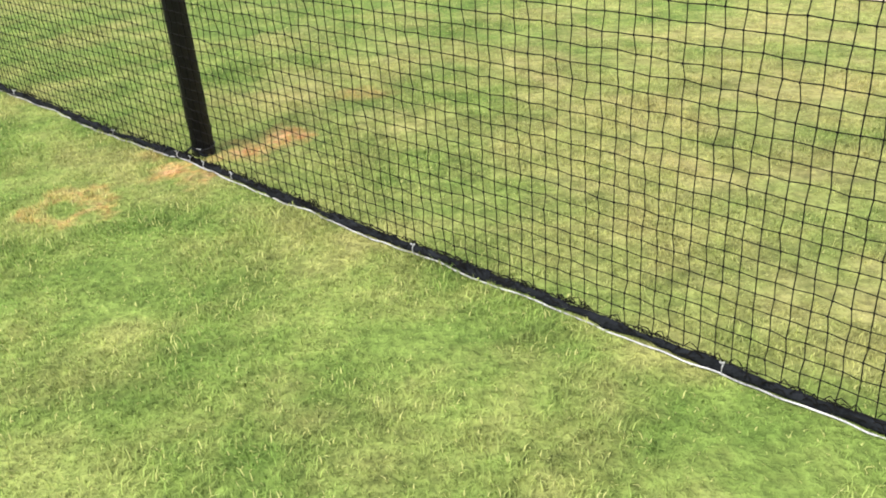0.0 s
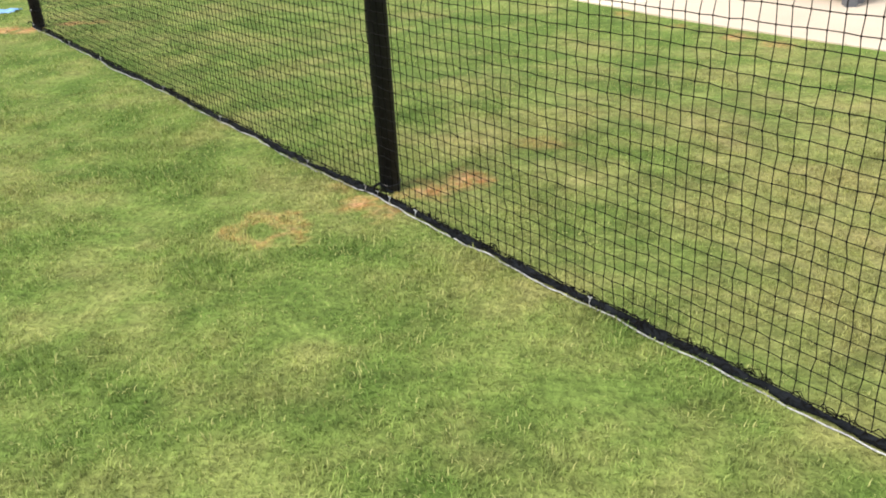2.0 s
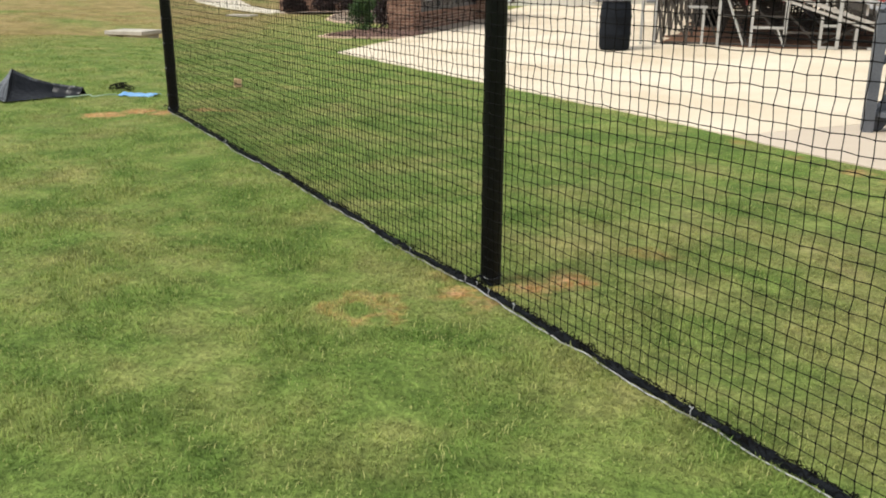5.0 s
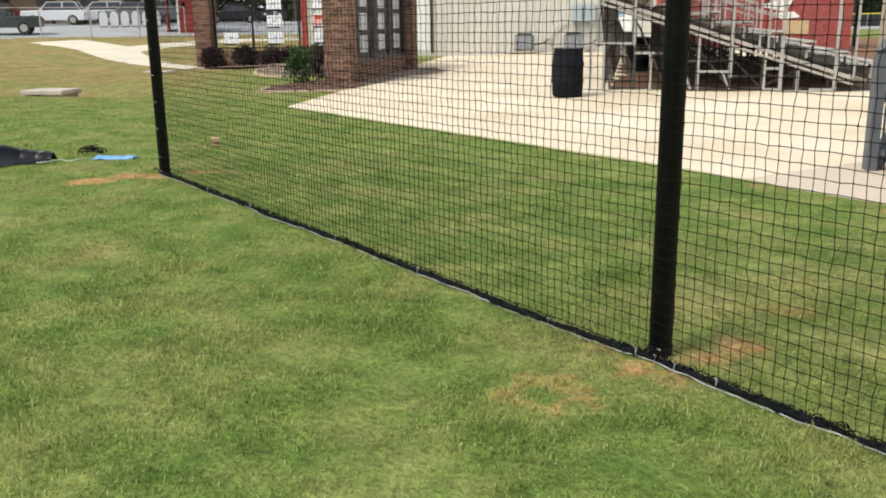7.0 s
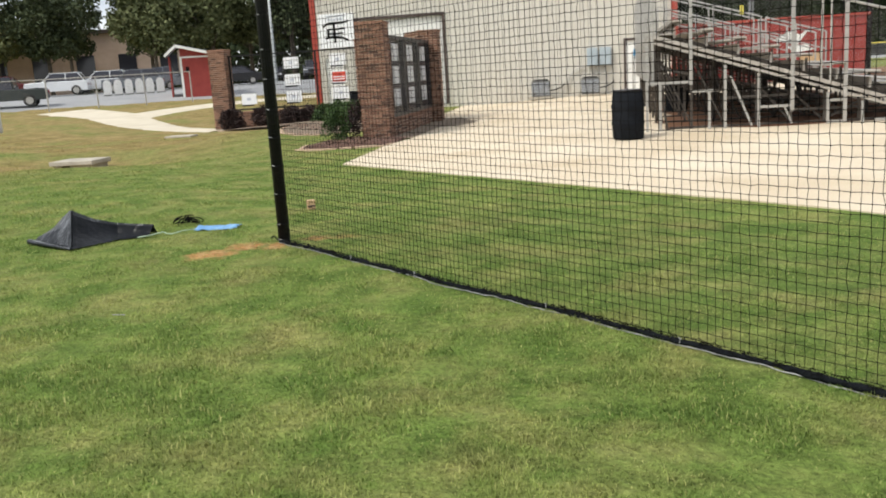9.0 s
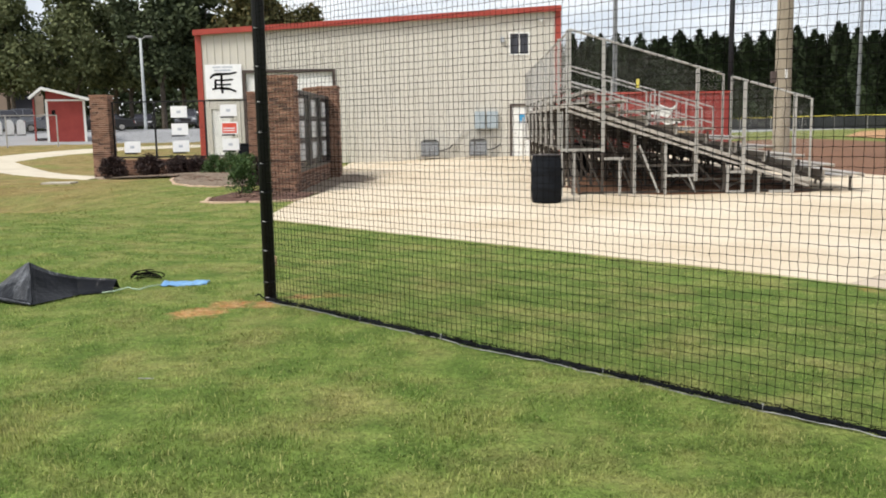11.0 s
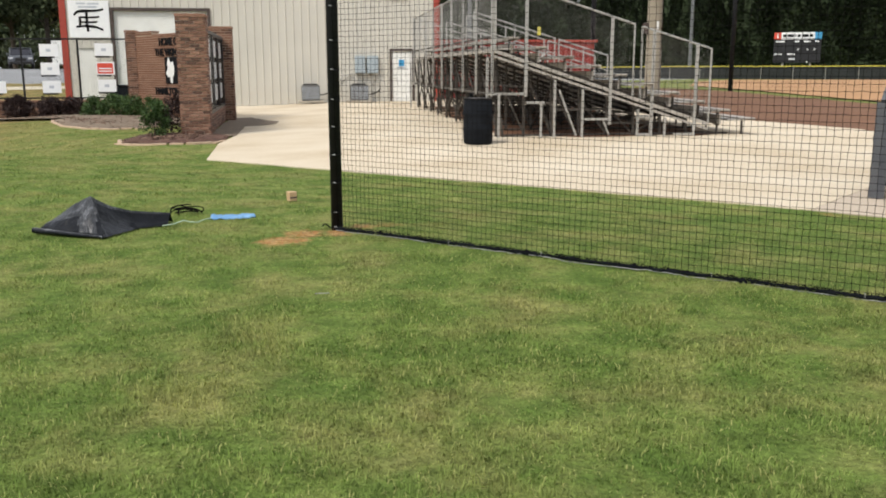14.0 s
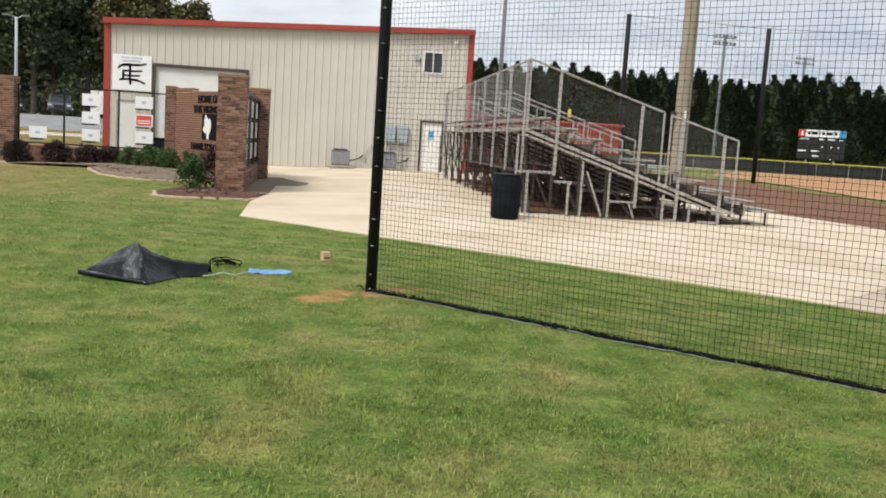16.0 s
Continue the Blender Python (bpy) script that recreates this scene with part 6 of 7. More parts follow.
# ---- field side ----
for i, (x, y, h) in enumerate(((11.05, 47.3, 9.1), (21.0, 50.6, 9.5), (29.8, 47.2, 9.35))):
    t = thing("backstop_post", (x, y, -0.2), "tall black backstop post at the ball field", "post", "backstop posts")
    bm = bmesh.new()
    lathe(bm, [(0.135, -0.1), (0.135, h), (0.11, h + 0.02)], (0, 0, 0), 12)
    part("tube", bm, M_BLACK, t, local=True, shade=True)
bnet = thing("backstop_net", (16.8, 49.0, -0.2), "fine black backstop netting between tall posts", "net")
for (xa, ya, za), (xb, yb, zb) in (((11.05, 47.3, 8.85), (21.0, 50.6, 9.3)), ((21.0, 50.6, 9.3), (29.8, 47.2, 9.15))):
    bm = bmesh.new()
    d = Vector((xb - xa, yb - ya, 0))
    n = int(d.length / 0.3)
    for i in range(1, n):
        q = Vector((xa, ya, 0)) + d * i / n
        tube(bm, (q.x, q.y, 0.3), (q.x, q.y, za + (zb - za) * i / n), 0.004, 3, caps=False)
    for k in range(29):
        z = 0.3 + 0.3 * k
        tube(bm, (xa, ya, z), (xb, yb, z), 0.004, 3, caps=False)
    part("panel", bm, M_NET, bnet, kind="stuff")
    part("top_cable", tubed((xa, ya, za), (xb, yb, zb), 0.012, 5), M_NET, bnet)

dug = thing("dugout", (6.0, 44.0, -0.2), "long red painted dugout wall with a white painted shape", "dugout")
bm = bmesh.new()
box(bm, 1.9, 10.35, 44.0, 44.25, -0.2, 2.62)
part("wall", bm, M_REDW, dug)
for i in range(28):
    x = 2.05 + 0.3 * i
    part("batten", boxed(x - 0.02, x + 0.02, 43.975, 43.998, -0.2, 2.6), M_REDW, dug)
part("roof", boxed(1.8, 10.5, 43.9, 47.5, 2.63, 2.76, 0.02), M_RED, dug)
part("back_wall", boxed(1.9, 10.35, 47.2, 47.4, -0.2, 2.62), M_SCREEN, dug)
part("end_wall", boxed(10.1, 10.34, 44.26, 47.19, -0.2, 2.62), M_REDW, dug)
bm = bmesh.new()
for poly in ([(6.3, 1.75), (7.4, 1.5), (7.9, 2.2), (7.5, 1.95), (7.0, 2.15), (6.8, 1.95)], [(6.9, 1.45), (7.3, 1.15), (8.1, 1.25), (7.8, 1.5)]):
    f = bm.faces.new([bm.verts.new((x, 43.968, z)) for x, z in poly])
bmesh.ops.triangulate(bm, faces=bm.faces)
r = bmesh.ops.extrude_face_region(bm, geom=bm.faces[:])
bmesh.ops.translate(bm, verts=[v for v in r["geom"] if isinstance(v, bmesh.types.BMVert)], vec=(0, 0.004, 0))
part("painted_shape", bm, M_WHITE, dug, "white painted shape")
part("painted_block", boxed(7.5, 8.5, 43.966, 43.972, 0.5, 1.1), M_CARTON, dug, "tan painted shape")
settle(dug, shift=(-0.35, 0.1, 0.06))

of = thing("outfield_fence", (53.0, 99.0, -0.45), "dark outfield fence with a yellow top cap", "fence")
ends = [(2.2, 118.0), (41.2, 104.5), (62.4, 91.9), (109.3, 55.0)]
for (xa, ya), (xb, yb) in zip(ends, ends[1:]):
    za, zb = height(xa, ya), height(xb, yb)
    part("screen", barred((xa, ya, za + 0.72), (xb, yb, zb + 0.72), 0.06, 1.5), M_SCREEN, of)
    part("cap", barred((xa, ya, za + 1.52), (xb, yb, zb + 1.52), 0.14, 0.12), M_YELLOW, of, "yellow fence cap")
    k = int(math.hypot(xb - xa, yb - ya) / 3.2)
    for i in range(k):
        f = i / k
        x, y, z = xa + (xb - xa) * f, ya + (yb - ya) * f, za + (zb - za) * f
        part("fence_post", tubed((x - 0.05, y - 0.08, z), (x - 0.05, y - 0.08, z + 1.45), 0.035, 6), M_GALV, of)

sb = thing("scoreboard", (57.4, 101.8, -0.45), "black scoreboard with a red, white and blue head strip", "scoreboard")
ang = math.atan2(100.42 - 103.23, 59.75 - 55.23)
sb.matrix_basis = Matrix.Translation((56.6, 102.2, height(56.6, 102.2))) @ Matrix.Rotation(ang, 4, "Z")
W = 2.72
for x in (-1.6, 1.6):
    part("support", boxed(x - 0.12, x + 0.12, 0.2, 0.4, 0.0, 2.4), M_GALV, sb, local=True)
part("board", boxed(-W, W, 0.0, 0.19, 1.95, 4.75, 0.02), M_SCORE, sb, local=True)
part("head_strip", boxed(-W + 0.8, W - 0.8, -0.02, 0.18, 4.76, 5.6), M_SHEET, sb, local=True)
part("red_panel", boxed(-W, -W + 0.8, -0.02, 0.18, 4.76, 5.6), M_SIGNRED, sb, local=True)
part("blue_panel", boxed(W - 0.8, W, -0.02, 0.18, 4.76, 5.6), M_CYAN, sb, local=True)
part("print_bar", boxed(-W + 0.33, -W + 0.5, -0.03, -0.021, 4.9, 5.45), M_SHEET, sb, local=True)
for x0, x1 in ((-1.7, -1.35), (-1.2, -0.5), (-0.35, -0.2), (-0.05, 0.3), (0.45, 1.2), (1.35, 1.7)):
    part("print_bar", boxed(x0, x1, -0.03, -0.021, 5.02, 5.36), M_INK, sb, local=True)
for x0, x1, z in ((-2.5, -1.5, 4.5), (-0.3, 0.2, 4.5), (0.7, 1.5, 4.5), (2.0, 2.4, 4.5), (-2.6, -1.7, 3.0), (-1.1, -0.2, 3.0), (-0.9, -0.2, 2.4), (0.05, 0.2, 3.55), (1.1, 1.25, 3.55), (1.9, 2.05, 3.55), (1.1, 1.3, 2.05)):
    part("print_bar", boxed(x0, x1, -0.012, -0.001, z - 0.09, z + 0.09), M_SHEET, sb, local=True)

# ---- by the parking lot ----
shed = thing("red_shed", (-23.1, 46.9, height(-23.1, 46.9)), "small red wooden shed with white trim and a pale metal roof", "shed")
shed.matrix_basis = Matrix.Translation((-29.35, 60.4, height(-29.35, 60.4) - 0.05)) @ Matrix.Rotation(radians(24), 4, "Z") @ Matrix.Scale(1.29, 4)
part("wall_box", boxed(-0.85, 0.95, 0.0, 2.6, 0.0, 2.25), M_REDW, shed, local=True)
bm = bmesh.new()
f = bm.faces.new([bm.verts.new(p) for p in ((-0.85, 0.0, 2.255), (0.95, 0.0, 2.255), (0.95, 0.0, 2.30), (-0.85, 0.0, 2.74))])
r = bmesh.ops.extrude_face_region(bm, geom=[f])
bmesh.ops.translate(bm, verts=[v for v in r["geom"] if isinstance(v, bmesh.types.BMVert)], vec=(0, 2.6, 0))
bmesh.ops.recalc_face_normals(bm, faces=bm.faces)
part("gable", bm, M_REDW, shed, local=True)
for x0, z0, x1, z1 in ((-1.05, 2.86, 1.25, 2.28), (-1.05, 2.86, -1.65, 2.36)):
    bm = bmesh.new()
    bar(bm, (x0, 1.3, z0), (x1, 1.3, z1), 3.3, 0.06)
    part("roof_sheet", bm, M_ROOF, shed, local=True)
    part("barge_board", barred((x0, -0.37, z0 - 0.07), (x1, -0.37, z1 - 0.07), 0.04, 0.11), M_WHITE, shed, "white barge board", local=True)
for x in (-0.85, 0.95):
    part("corner_board", boxed(x - 0.06, x + 0.06, -0.03, 0.09, 0.0, 2.25), M_WHITE, shed, "white corner board", local=True)
part("head_board", boxed(-0.79, 0.89, -0.025, -0.002, 2.16, 2.25), M_WHITE, shed, "white trim board", local=True)
part("hatch", boxed(-0.62, -0.44, -0.02, -0.002, 1.45, 1.70), M_INK, shed, "dark hatch", local=True)
part("door", boxed(0.952, 0.985, 1.5, 2.3, 0.0, 1.95), M_ROOF, shed, "pale grey door", local=True)
part("porch_wall", boxed(-1.5, -1.42, 0.6, 2.6, 0.0, 2.3), M_REDW, shed, local=True)

cf = thing("chain_link_fence", (-26.0, 41.9, height(-26, 41.9)), "galvanised chain-link fence along the parking lot", "fence")
line = [(-66.5, 34.3), (-39.25, 49.45), (-35.66, 51.9), (-28.34, 56.75)]
bmw = bmesh.new()
for (xa, ya), (xb, yb) in zip(line, line[1:]):
    d = Vector((xb - xa, yb - ya, 0))
    k = max(1, round(d.length / 3.3))
    for i in range(k + (1 if (xb, yb) == line[-1] else 0)):
        q = Vector((xa, ya, 0)) + d * i / k
        z = height(q.x, q.y)
        part("post", tubed((q.x, q.y, z - 0.05), (q.x, q.y, z + 2.02), 0.045, 8), M_GALV, cf)
    za, zb = height(xa, ya), height(xb, yb)
    part("top_rail", tubed((xa, ya, za + 1.98), (xb, yb, zb + 1.98), 0.028, 6), M_GALV, cf)
    m = int(d.length / 0.2)
    for i in range(m):
        for s in (-1, 1):
            u0, u1 = i / m, i / m + s * 1.9 / d.length
            if 0 <= u1 <= 1:
                q0, q1 = Vector((xa, ya, 0)) + d * u0, Vector((xa, ya, 0)) + d * u1
                tube(bmw, (q0.x, q0.y, height(q0.x, q0.y) + 0.05), (q1.x, q1.y, height(q1.x, q1.y) + 1.96), 0.003, 3, caps=False)
part("wire", bmw, M_GALV, cf, kind="stuff")

# white arched boards in a row inside the fence
bm = bmesh.new()
pts = [(-0.29, 0.0), (0.29, 0.0), (0.29, 0.72)] + [(0.29 * math.cos(a), 0.72 + 0.36 * math.sin(a)) for a in [math.pi * k / 10 for k in range(1, 10)]] + [(-0.29, 0.72)]
f = bm.faces.new([bm.verts.new((x, 0, z)) for x, z in pts])
r = bmesh.ops.extrude_face_region(bm, geom=[f])
bmesh.ops.translate(bm, verts=[v for v in r["geom"] if isinstance(v, bmesh.types.BMVert)], vec=(0, 0.06, 0))
bmesh.ops.recalc_face_normals(bm, faces=bm.faces)
ab = thing("arched_board", (0, 0, 0), "white arched board standing along the parking lot fence", "board", "white arched boards")
part("face", bm, M_WHITE, ab, local=True)
part("foot", boxed(-0.3, 0.3, -0.06, 0.14, -0.12, 0.0), M_UNIT, ab, local=True)
for k in range(6):
    x, y = -37.8 + 0.63 * k, 63.0 + 0.44 * k
    m = Matrix.Translation((x, y, height(x, y) + 0.12)) @ Matrix.Rotation(radians(35), 4, "Z") @ Matrix.Scale(1.0, 4)
    if k == 0:
        ab.matrix_basis = m
    else:
        copy_thing(ab, m)

sl = thing("drain_inlet", (-16.15, 22.65, -0.6), "pale concrete storm drain lid on a low box in the swale", "drain")
part("lid", boxed(-16.92, -15.66, 22.3, 23.3, -0.50, -0.38, 0.015), M_OLDCONC, sl)
bm = bmesh.new()
box(bm, -16.85, -16.6, 22.4, 23.25, -1.0, -0.502)
box(bm, -16.35, -15.75, 22.4, 23.25, -1.0, -0.502)
box(bm, -16.6, -16.35, 22.75, 23.25, -1.0, -0.502)
part("inlet_box", bm, M_OLDCONC, sl)
s2 = thing("concrete_cover", (-16.9, 30.4, -0.3), "flat weathered concrete cover in the grass", "cover")
part("slab", boxed(-17.4, -16.4, 30.1, 30.75, height(-16.9, 30.4) - 0.12, height(-16.9, 30.4) + 0.06, 0.012), M_OLDCONC, s2)


# ---- vehicles ----
def car_paint(name, c):
    return material(name, [tuple(v * 0.92 for v in c), c], 0.28, 0.1, scale=1, fine=20, bump=0.0)


PAINTS = {"white": car_paint("white_car_paint", (0.75, 0.76, 0.78)), "black": car_paint("black_car_paint", (0.015, 0.016, 0.02)), "grey": car_paint("grey_car_paint", (0.14, 0.15, 0.17)), "green": car_paint("green_car_paint", (0.032, 0.040, 0.040)), "silver": car_paint("silver_car_paint", (0.42, 0.43, 0.45)), "red": car_paint("dark_red_car_paint", (0.12, 0.015, 0.015))}
M_LAMP, M_TAIL = glass("headlight_glass", (0.7, 0.7, 0.72), 0.1), glass("tail_light_glass", (0.35, 0.01, 0.01), 0.15)

# outlines along the length: body, then the glasshouse above it
SHAPES = {
    "suv": dict(body=[(-2.3, 0.35), (-2.32, 0.75), (-2.25, 1.05), (-1.0, 1.10), (2.2, 1.10), (2.34, 0.95), (2.32, 0.35)], cabin=[(-1.05, 1.08), (-0.45, 1.62), (-0.1, 1.70), (1.75, 1.70), (2.15, 1.12)], w=0.95, wheels=(-1.42, 1.45), r=0.37),
    "sedan": dict(body=[(-2.35, 0.30), (-2.38, 0.62), (-2.2, 0.82), (-1.0, 0.95), (1.75, 0.98), (2.3, 0.92), (2.36, 0.55), (2.32, 0.30)], cabin=[(-1.05, 0.94), (-0.30, 1.38), (0.2, 1.44), (0.9, 1.42), (1.75, 0.98)], w=0.90, wheels=(-1.42, 1.38), r=0.32),
    "pickup": dict(body=[(-2.75, 0.42), (-2.8, 0.85), (-2.7, 1.10), (-1.35, 1.16), (2.75, 1.12), (2.8, 0.55), (2.75, 0.42)], cabin=[(-1.4, 1.14), (-0.85, 1.72), (-0.5, 1.80), (0.75, 1.80), (0.95, 1.14)], w=0.98, wheels=(-1.75, 1.75), r=0.39),
}


def make_car(kind, paint, label):
    sh = SHAPES[kind]
    t = thing("pickup_truck" if kind == "pickup" else "car", (0, 0, 0), label, "truck" if kind == "pickup" else "car", "parked vehicles")
    w = sh["w"]

    def loft(prof, rows):
        bm = bmesh.new()
        rings = [[bm.verts.new((x, y, zmid + (z - zmid) * sz if sz != 1 else z)) for x, z in [((x - cx) * sx + cx, z) for x, z in prof]] for y, sx, sz, zmid, cx in rows]
        for u, v in zip(rings, rings[1:]):
            for k in range(len(prof)):
                bm.faces.new((u[k], u[(k + 1) % len(prof)], v[(k + 1) % len(prof)], v[k]))
        bm.faces.new(rings[0])
        bm.faces.new(rings[-1][::-1])
        bmesh.ops.recalc_face_normals(bm, faces=bm.faces)
        return bm

    zm = sh["body"][0][1]
    bm = loft(sh["body"], [(-w, 0.985, 0.94, zm, 0), (-w + 0.07, 1, 1, zm, 0), (w - 0.07, 1, 1, zm, 0), (w, 0.985, 0.94, zm, 0)])
    part("body", bm, PAINTS[paint], t, local=True)
    cab = sh["cabin"]
    z0 = cab[0][1]
    bm = loft(cab, [(-w + 0.05, 0.99, 0.06, z0, 0.4), (-w + 0.2, 0.95, 1.0, z0, 0.4), (w - 0.2, 0.95, 1.0, z0, 0.4), (w - 0.05, 0.99, 0.06, z0, 0.4)])
    cabin = part("glasshouse", bm, M_PANE, t, "dark window glass", local=True)
    # roof and pillars in body colour
    top = max(z for _, z in cab)
    xs = [x for x, z in cab if z > top - 0.12]
    part("roof", boxed(min(xs) + 0.02, max(xs) - 0.02, -w + 0.19, w - 0.19, top - 0.03, top + 0.025, 0.015), PAINTS[paint], t, local=True)
    for y in (-w + 0.13, w - 0.13):
        for (xa, za), (xb, zb) in ((cab[0], cab[1]), (cab[-2], cab[-1])):
            part("pillar", barred((xa * 0.95 + 0.02, y * 1.04, za), (xb * 0.95 + 0.02, y * 0.95, zb), 0.06, 0.07), PAINTS[paint], t, local=True)
        xm = (cab[1][0] + cab[-2][0]) / 2 + 0.1
        part("pillar", barred((xm, y * 1.04, cab[0][1]), (xm, y * 0.95, top), 0.06, 0.08), PAINTS[paint], t, local=True)
    for x in sh["wheels"]:
        for y, s in ((-w + 0.08, -1), (w - 0.08, 1)):
            bm = bmesh.new()
            tube(bm, (x, y - 0.11, sh["r"]), (x, y + 0.11, sh["r"]), sh["r"], 20)
            wheel = part("tyre", bm, M_RUBBER, t, local=True, shade=False)
            bm = bmesh.new()
            tube(bm, (x, y + s * 0.105, sh["r"]), (x, y + s * 0.125, sh["r"]), sh["r"] * 0.62, 14)
            part("rim", bm, M_GALV, wheel, local=True)
    x0, x1 = min(x for x, _ in sh["body"]), max(x for x, _ in sh["body"])
    zb = sh["body"][1][1]
    for y in (-w + 0.22, w - 0.22):
        part("headlight", boxed(x0 - 0.015, x0 + 0.06, y - 0.17, y + 0.17, zb - 0.02, zb + 0.13, 0.02), M_LAMP, t, "headlight", local=True)
        part("tail_light", boxed(x1 - 0.06, x1 + 0.015, y - 0.12, y + 0.12, zb - 0.05, zb + 0.18, 0.02), M_TAIL, t, "red tail light", local=True)
        part("mirror", boxed(cab[0][0] + 0.25, cab[0][0] + 0.40, y * 1.38 - 0.07, y * 1.38 + 0.07, z0 + 0.05, z0 + 0.2, 0.02), PAINTS[paint], t, local=True)
    part("grille", boxed(x0 - 0.02, x0 + 0.05, -0.45, 0.45, zb - 0.18, zb + 0.1, 0.02), M_DARK, t, local=True)
    part("bumper", boxed(x0 - 0.05, x0 + 0.1, -w + 0.08, w - 0.08, zm, zm + 0.2, 0.04), M_DARK, t, local=True)
    if kind == "pickup":
        part("load_bed", boxed(1.15, 2.65, -0.78, 0.78, 1.10, 1.16), M_DARK, t, "dark load bed", local=True)
    return t


proto = {}
for kind, paint, x, y, a, label in (
    ("suv", "white", -43.2, 65.3, 22, "white sport utility vehicle in the parking lot"),
    ("suv", "white", -41.2, 68.4, 22, "white sport utility vehicle parked behind another"),
    ("pickup", "green", -40.6, 54.6, 26, "dark grey-green pickup truck by the fence"),
    ("pickup", "black", -47.5, 61.5, 210, "black pickup truck in the parking lot"),
    ("suv", "grey", -37.8, 67.0, 24, "dark grey sport utility vehicle in the parking lot"),
    ("sedan", "black", -32.06, 84.0, 104, "black saloon car parked beyond the gate"),
    ("pickup", "grey", -28.45, 85.4, 104, "grey pickup truck parked beyond the gate"),
    ("suv", "silver", -24.85, 86.7, 103, "silver sport utility vehicle parked beyond the gate"),
    ("suv", "black", -35.66, 82.8, 106, "black sport utility vehicle parked beyond the gate"),
    ("pickup", "black", -21.0, 88.0, 102, "black pickup truck parked beyond the gate"),
    ("suv", "red", -49.36, 68.0, 205, "dark red sport utility vehicle in the parking lot"),
    ("pickup", "grey", -38.4, 73.5, 24, "grey pickup truck in the parking lot"),
    ("sedan", "grey", -34.8, 70.5, 24, "grey saloon car in the parking lot"),
    ("sedan", "black", -31.5, 72.5, 24, "black saloon car in the parking lot"),
):
    m = Matrix.Translation((x, y, height(x, y) + 0.045)) @ Matrix.Rotation(radians(a), 4, "Z")
    if (kind, paint) in proto:
        tagged(copy_thing(proto[kind, paint], m), label)
    else:
        t = proto[kind, paint] = make_car(kind, paint, label)
        t.matrix_basis = m

TX, TY = -22.3, 75.2
TZ = height(TX, TY) + 0.04
wt2 = thing("storage_trailer", (TX, TY, TZ), "white storage trailer parked beyond the gate", "trailer")
part("box", boxed(TX - 0.9, TX + 0.8, TY - 1.0, TY + 1.9, TZ + 0.55, TZ + 2.35, 0.03), M_WHITE, wt2)
for x in (TX - 0.92, TX + 0.82):
    bm = bmesh.new()
    tube(bm, (x - 0.1, TY + 0.4, TZ + 0.36), (x + 0.1, TY + 0.4, TZ + 0.36), 0.36, 16)
    part("tyre", bm, M_RUBBER, wt2)

sc = thing("school_building", (-58.0, 84.0, 1.1), "long tan brick school building behind the trees", "building")
sc.matrix_basis = Matrix.Translation((-74.8, 112.9, 1.3)) @ Matrix.Rotation(radians(30), 4, "Z") @ Matrix.Scale(1.25, 4)
part("wall", boxed(-26, 15, 0, 12, 0, 6.5), M_TANB, sc, local=True)
part("roof", boxed(-26.4, 15.4, -0.4, 12.4, 6.51, 6.9), M_BOARD, sc, local=True)
for i in range(9):
    x = -23 + 4.4 * i
    w = part("window", boxed(x, x + 1.9, -0.05, -0.01, 1.6, 4.2), M_PANE, sc, local=True)
    part("sill", boxed(x - 0.1, x + 2.0, -0.14, -0.002, 1.45, 1.6), M_OLDCONC, w, local=True)


# ---- trees ----
def conifer_mesh(seed, h, w):
    r = random.Random(seed)
    verts, faces = [], []
    spires = [(0.0, 0.0, 1.0, 1.0)] + [(w * 0.62 * math.cos(k * 1.05 + seed), w * 0.62 * math.sin(k * 1.05 + seed), r.uniform(0.72, 0.97), r.uniform(0.5, 0.7)) for k in range(6)]
    for i in range(5600):
        ox, oy, sh, sw = spires[i % 7]
        f = r.random() ** 0.8
        z = h * sh * (0.03 + 0.97 * f)
        a = r.uniform(0, 2 * math.pi)
        lobes = 1 + 0.22 * math.sin(3 * a + seed + z * 0.9) + 0.18 * math.sin(z * 2.1 + seed)
        rad = w * sw * (1 - f ** 1.6) * lobes * r.uniform(0.72, 1.06) + 0.05
        p = Vector((ox * (1 - 0.3 * f) + rad * math.cos(a), oy * (1 - 0.3 * f) + rad * math.sin(a), z))
        d = Vector((math.cos(a) * 0.6, math.sin(a) * 0.6, 0.9)).normalized() + Vector((r.uniform(-0.4, 0.4), r.uniform(-0.4, 0.4), r.uniform(-0.4, 0.3)))
        d.normalize()
        s = d.cross(Vector((math.cos(a), math.sin(a), 0.3 * r.uniform(-1, 1)))).normalized()
        ln, wd = h * r.uniform(0.022, 0.046), h * r.uniform(0.006, 0.012)
        n = len(verts)
        verts += [p - d * ln * 0.4, p + s * wd, p + d * ln * 0.6, p - s * wd]
        faces.append((n, n + 1, n + 2, n + 3))
    # inner body that closes the crown
    k = 14
    n0 = len(verts)
    zs = [0.0, 0.12, 0.3, 0.5, 0.7, 0.85, 0.96]
    for f in zs:
        for i in range(k):
            a = 2 * math.pi * i / k
            rad = w * 0.78 * (1 - f ** 1.5) ** 0.9 * (1 + 0.25 * math.sin(3 * a + seed + f * h) + 0.15 * math.sin(7 * a + f * 19))
            verts.append((rad * math.cos(a), rad * math.sin(a), h * (0.02 + 0.96 * f)))
    for j in range(len(zs) - 1):
        for i in range(k):
            faces.append((n0 + j * k + i, n0 + j * k + (i + 1) % k, n0 + (j + 1) * k + (i + 1) % k, n0 + (j + 1) * k + i))
    return raw_mesh("crown", verts, faces, [M_CONIF])


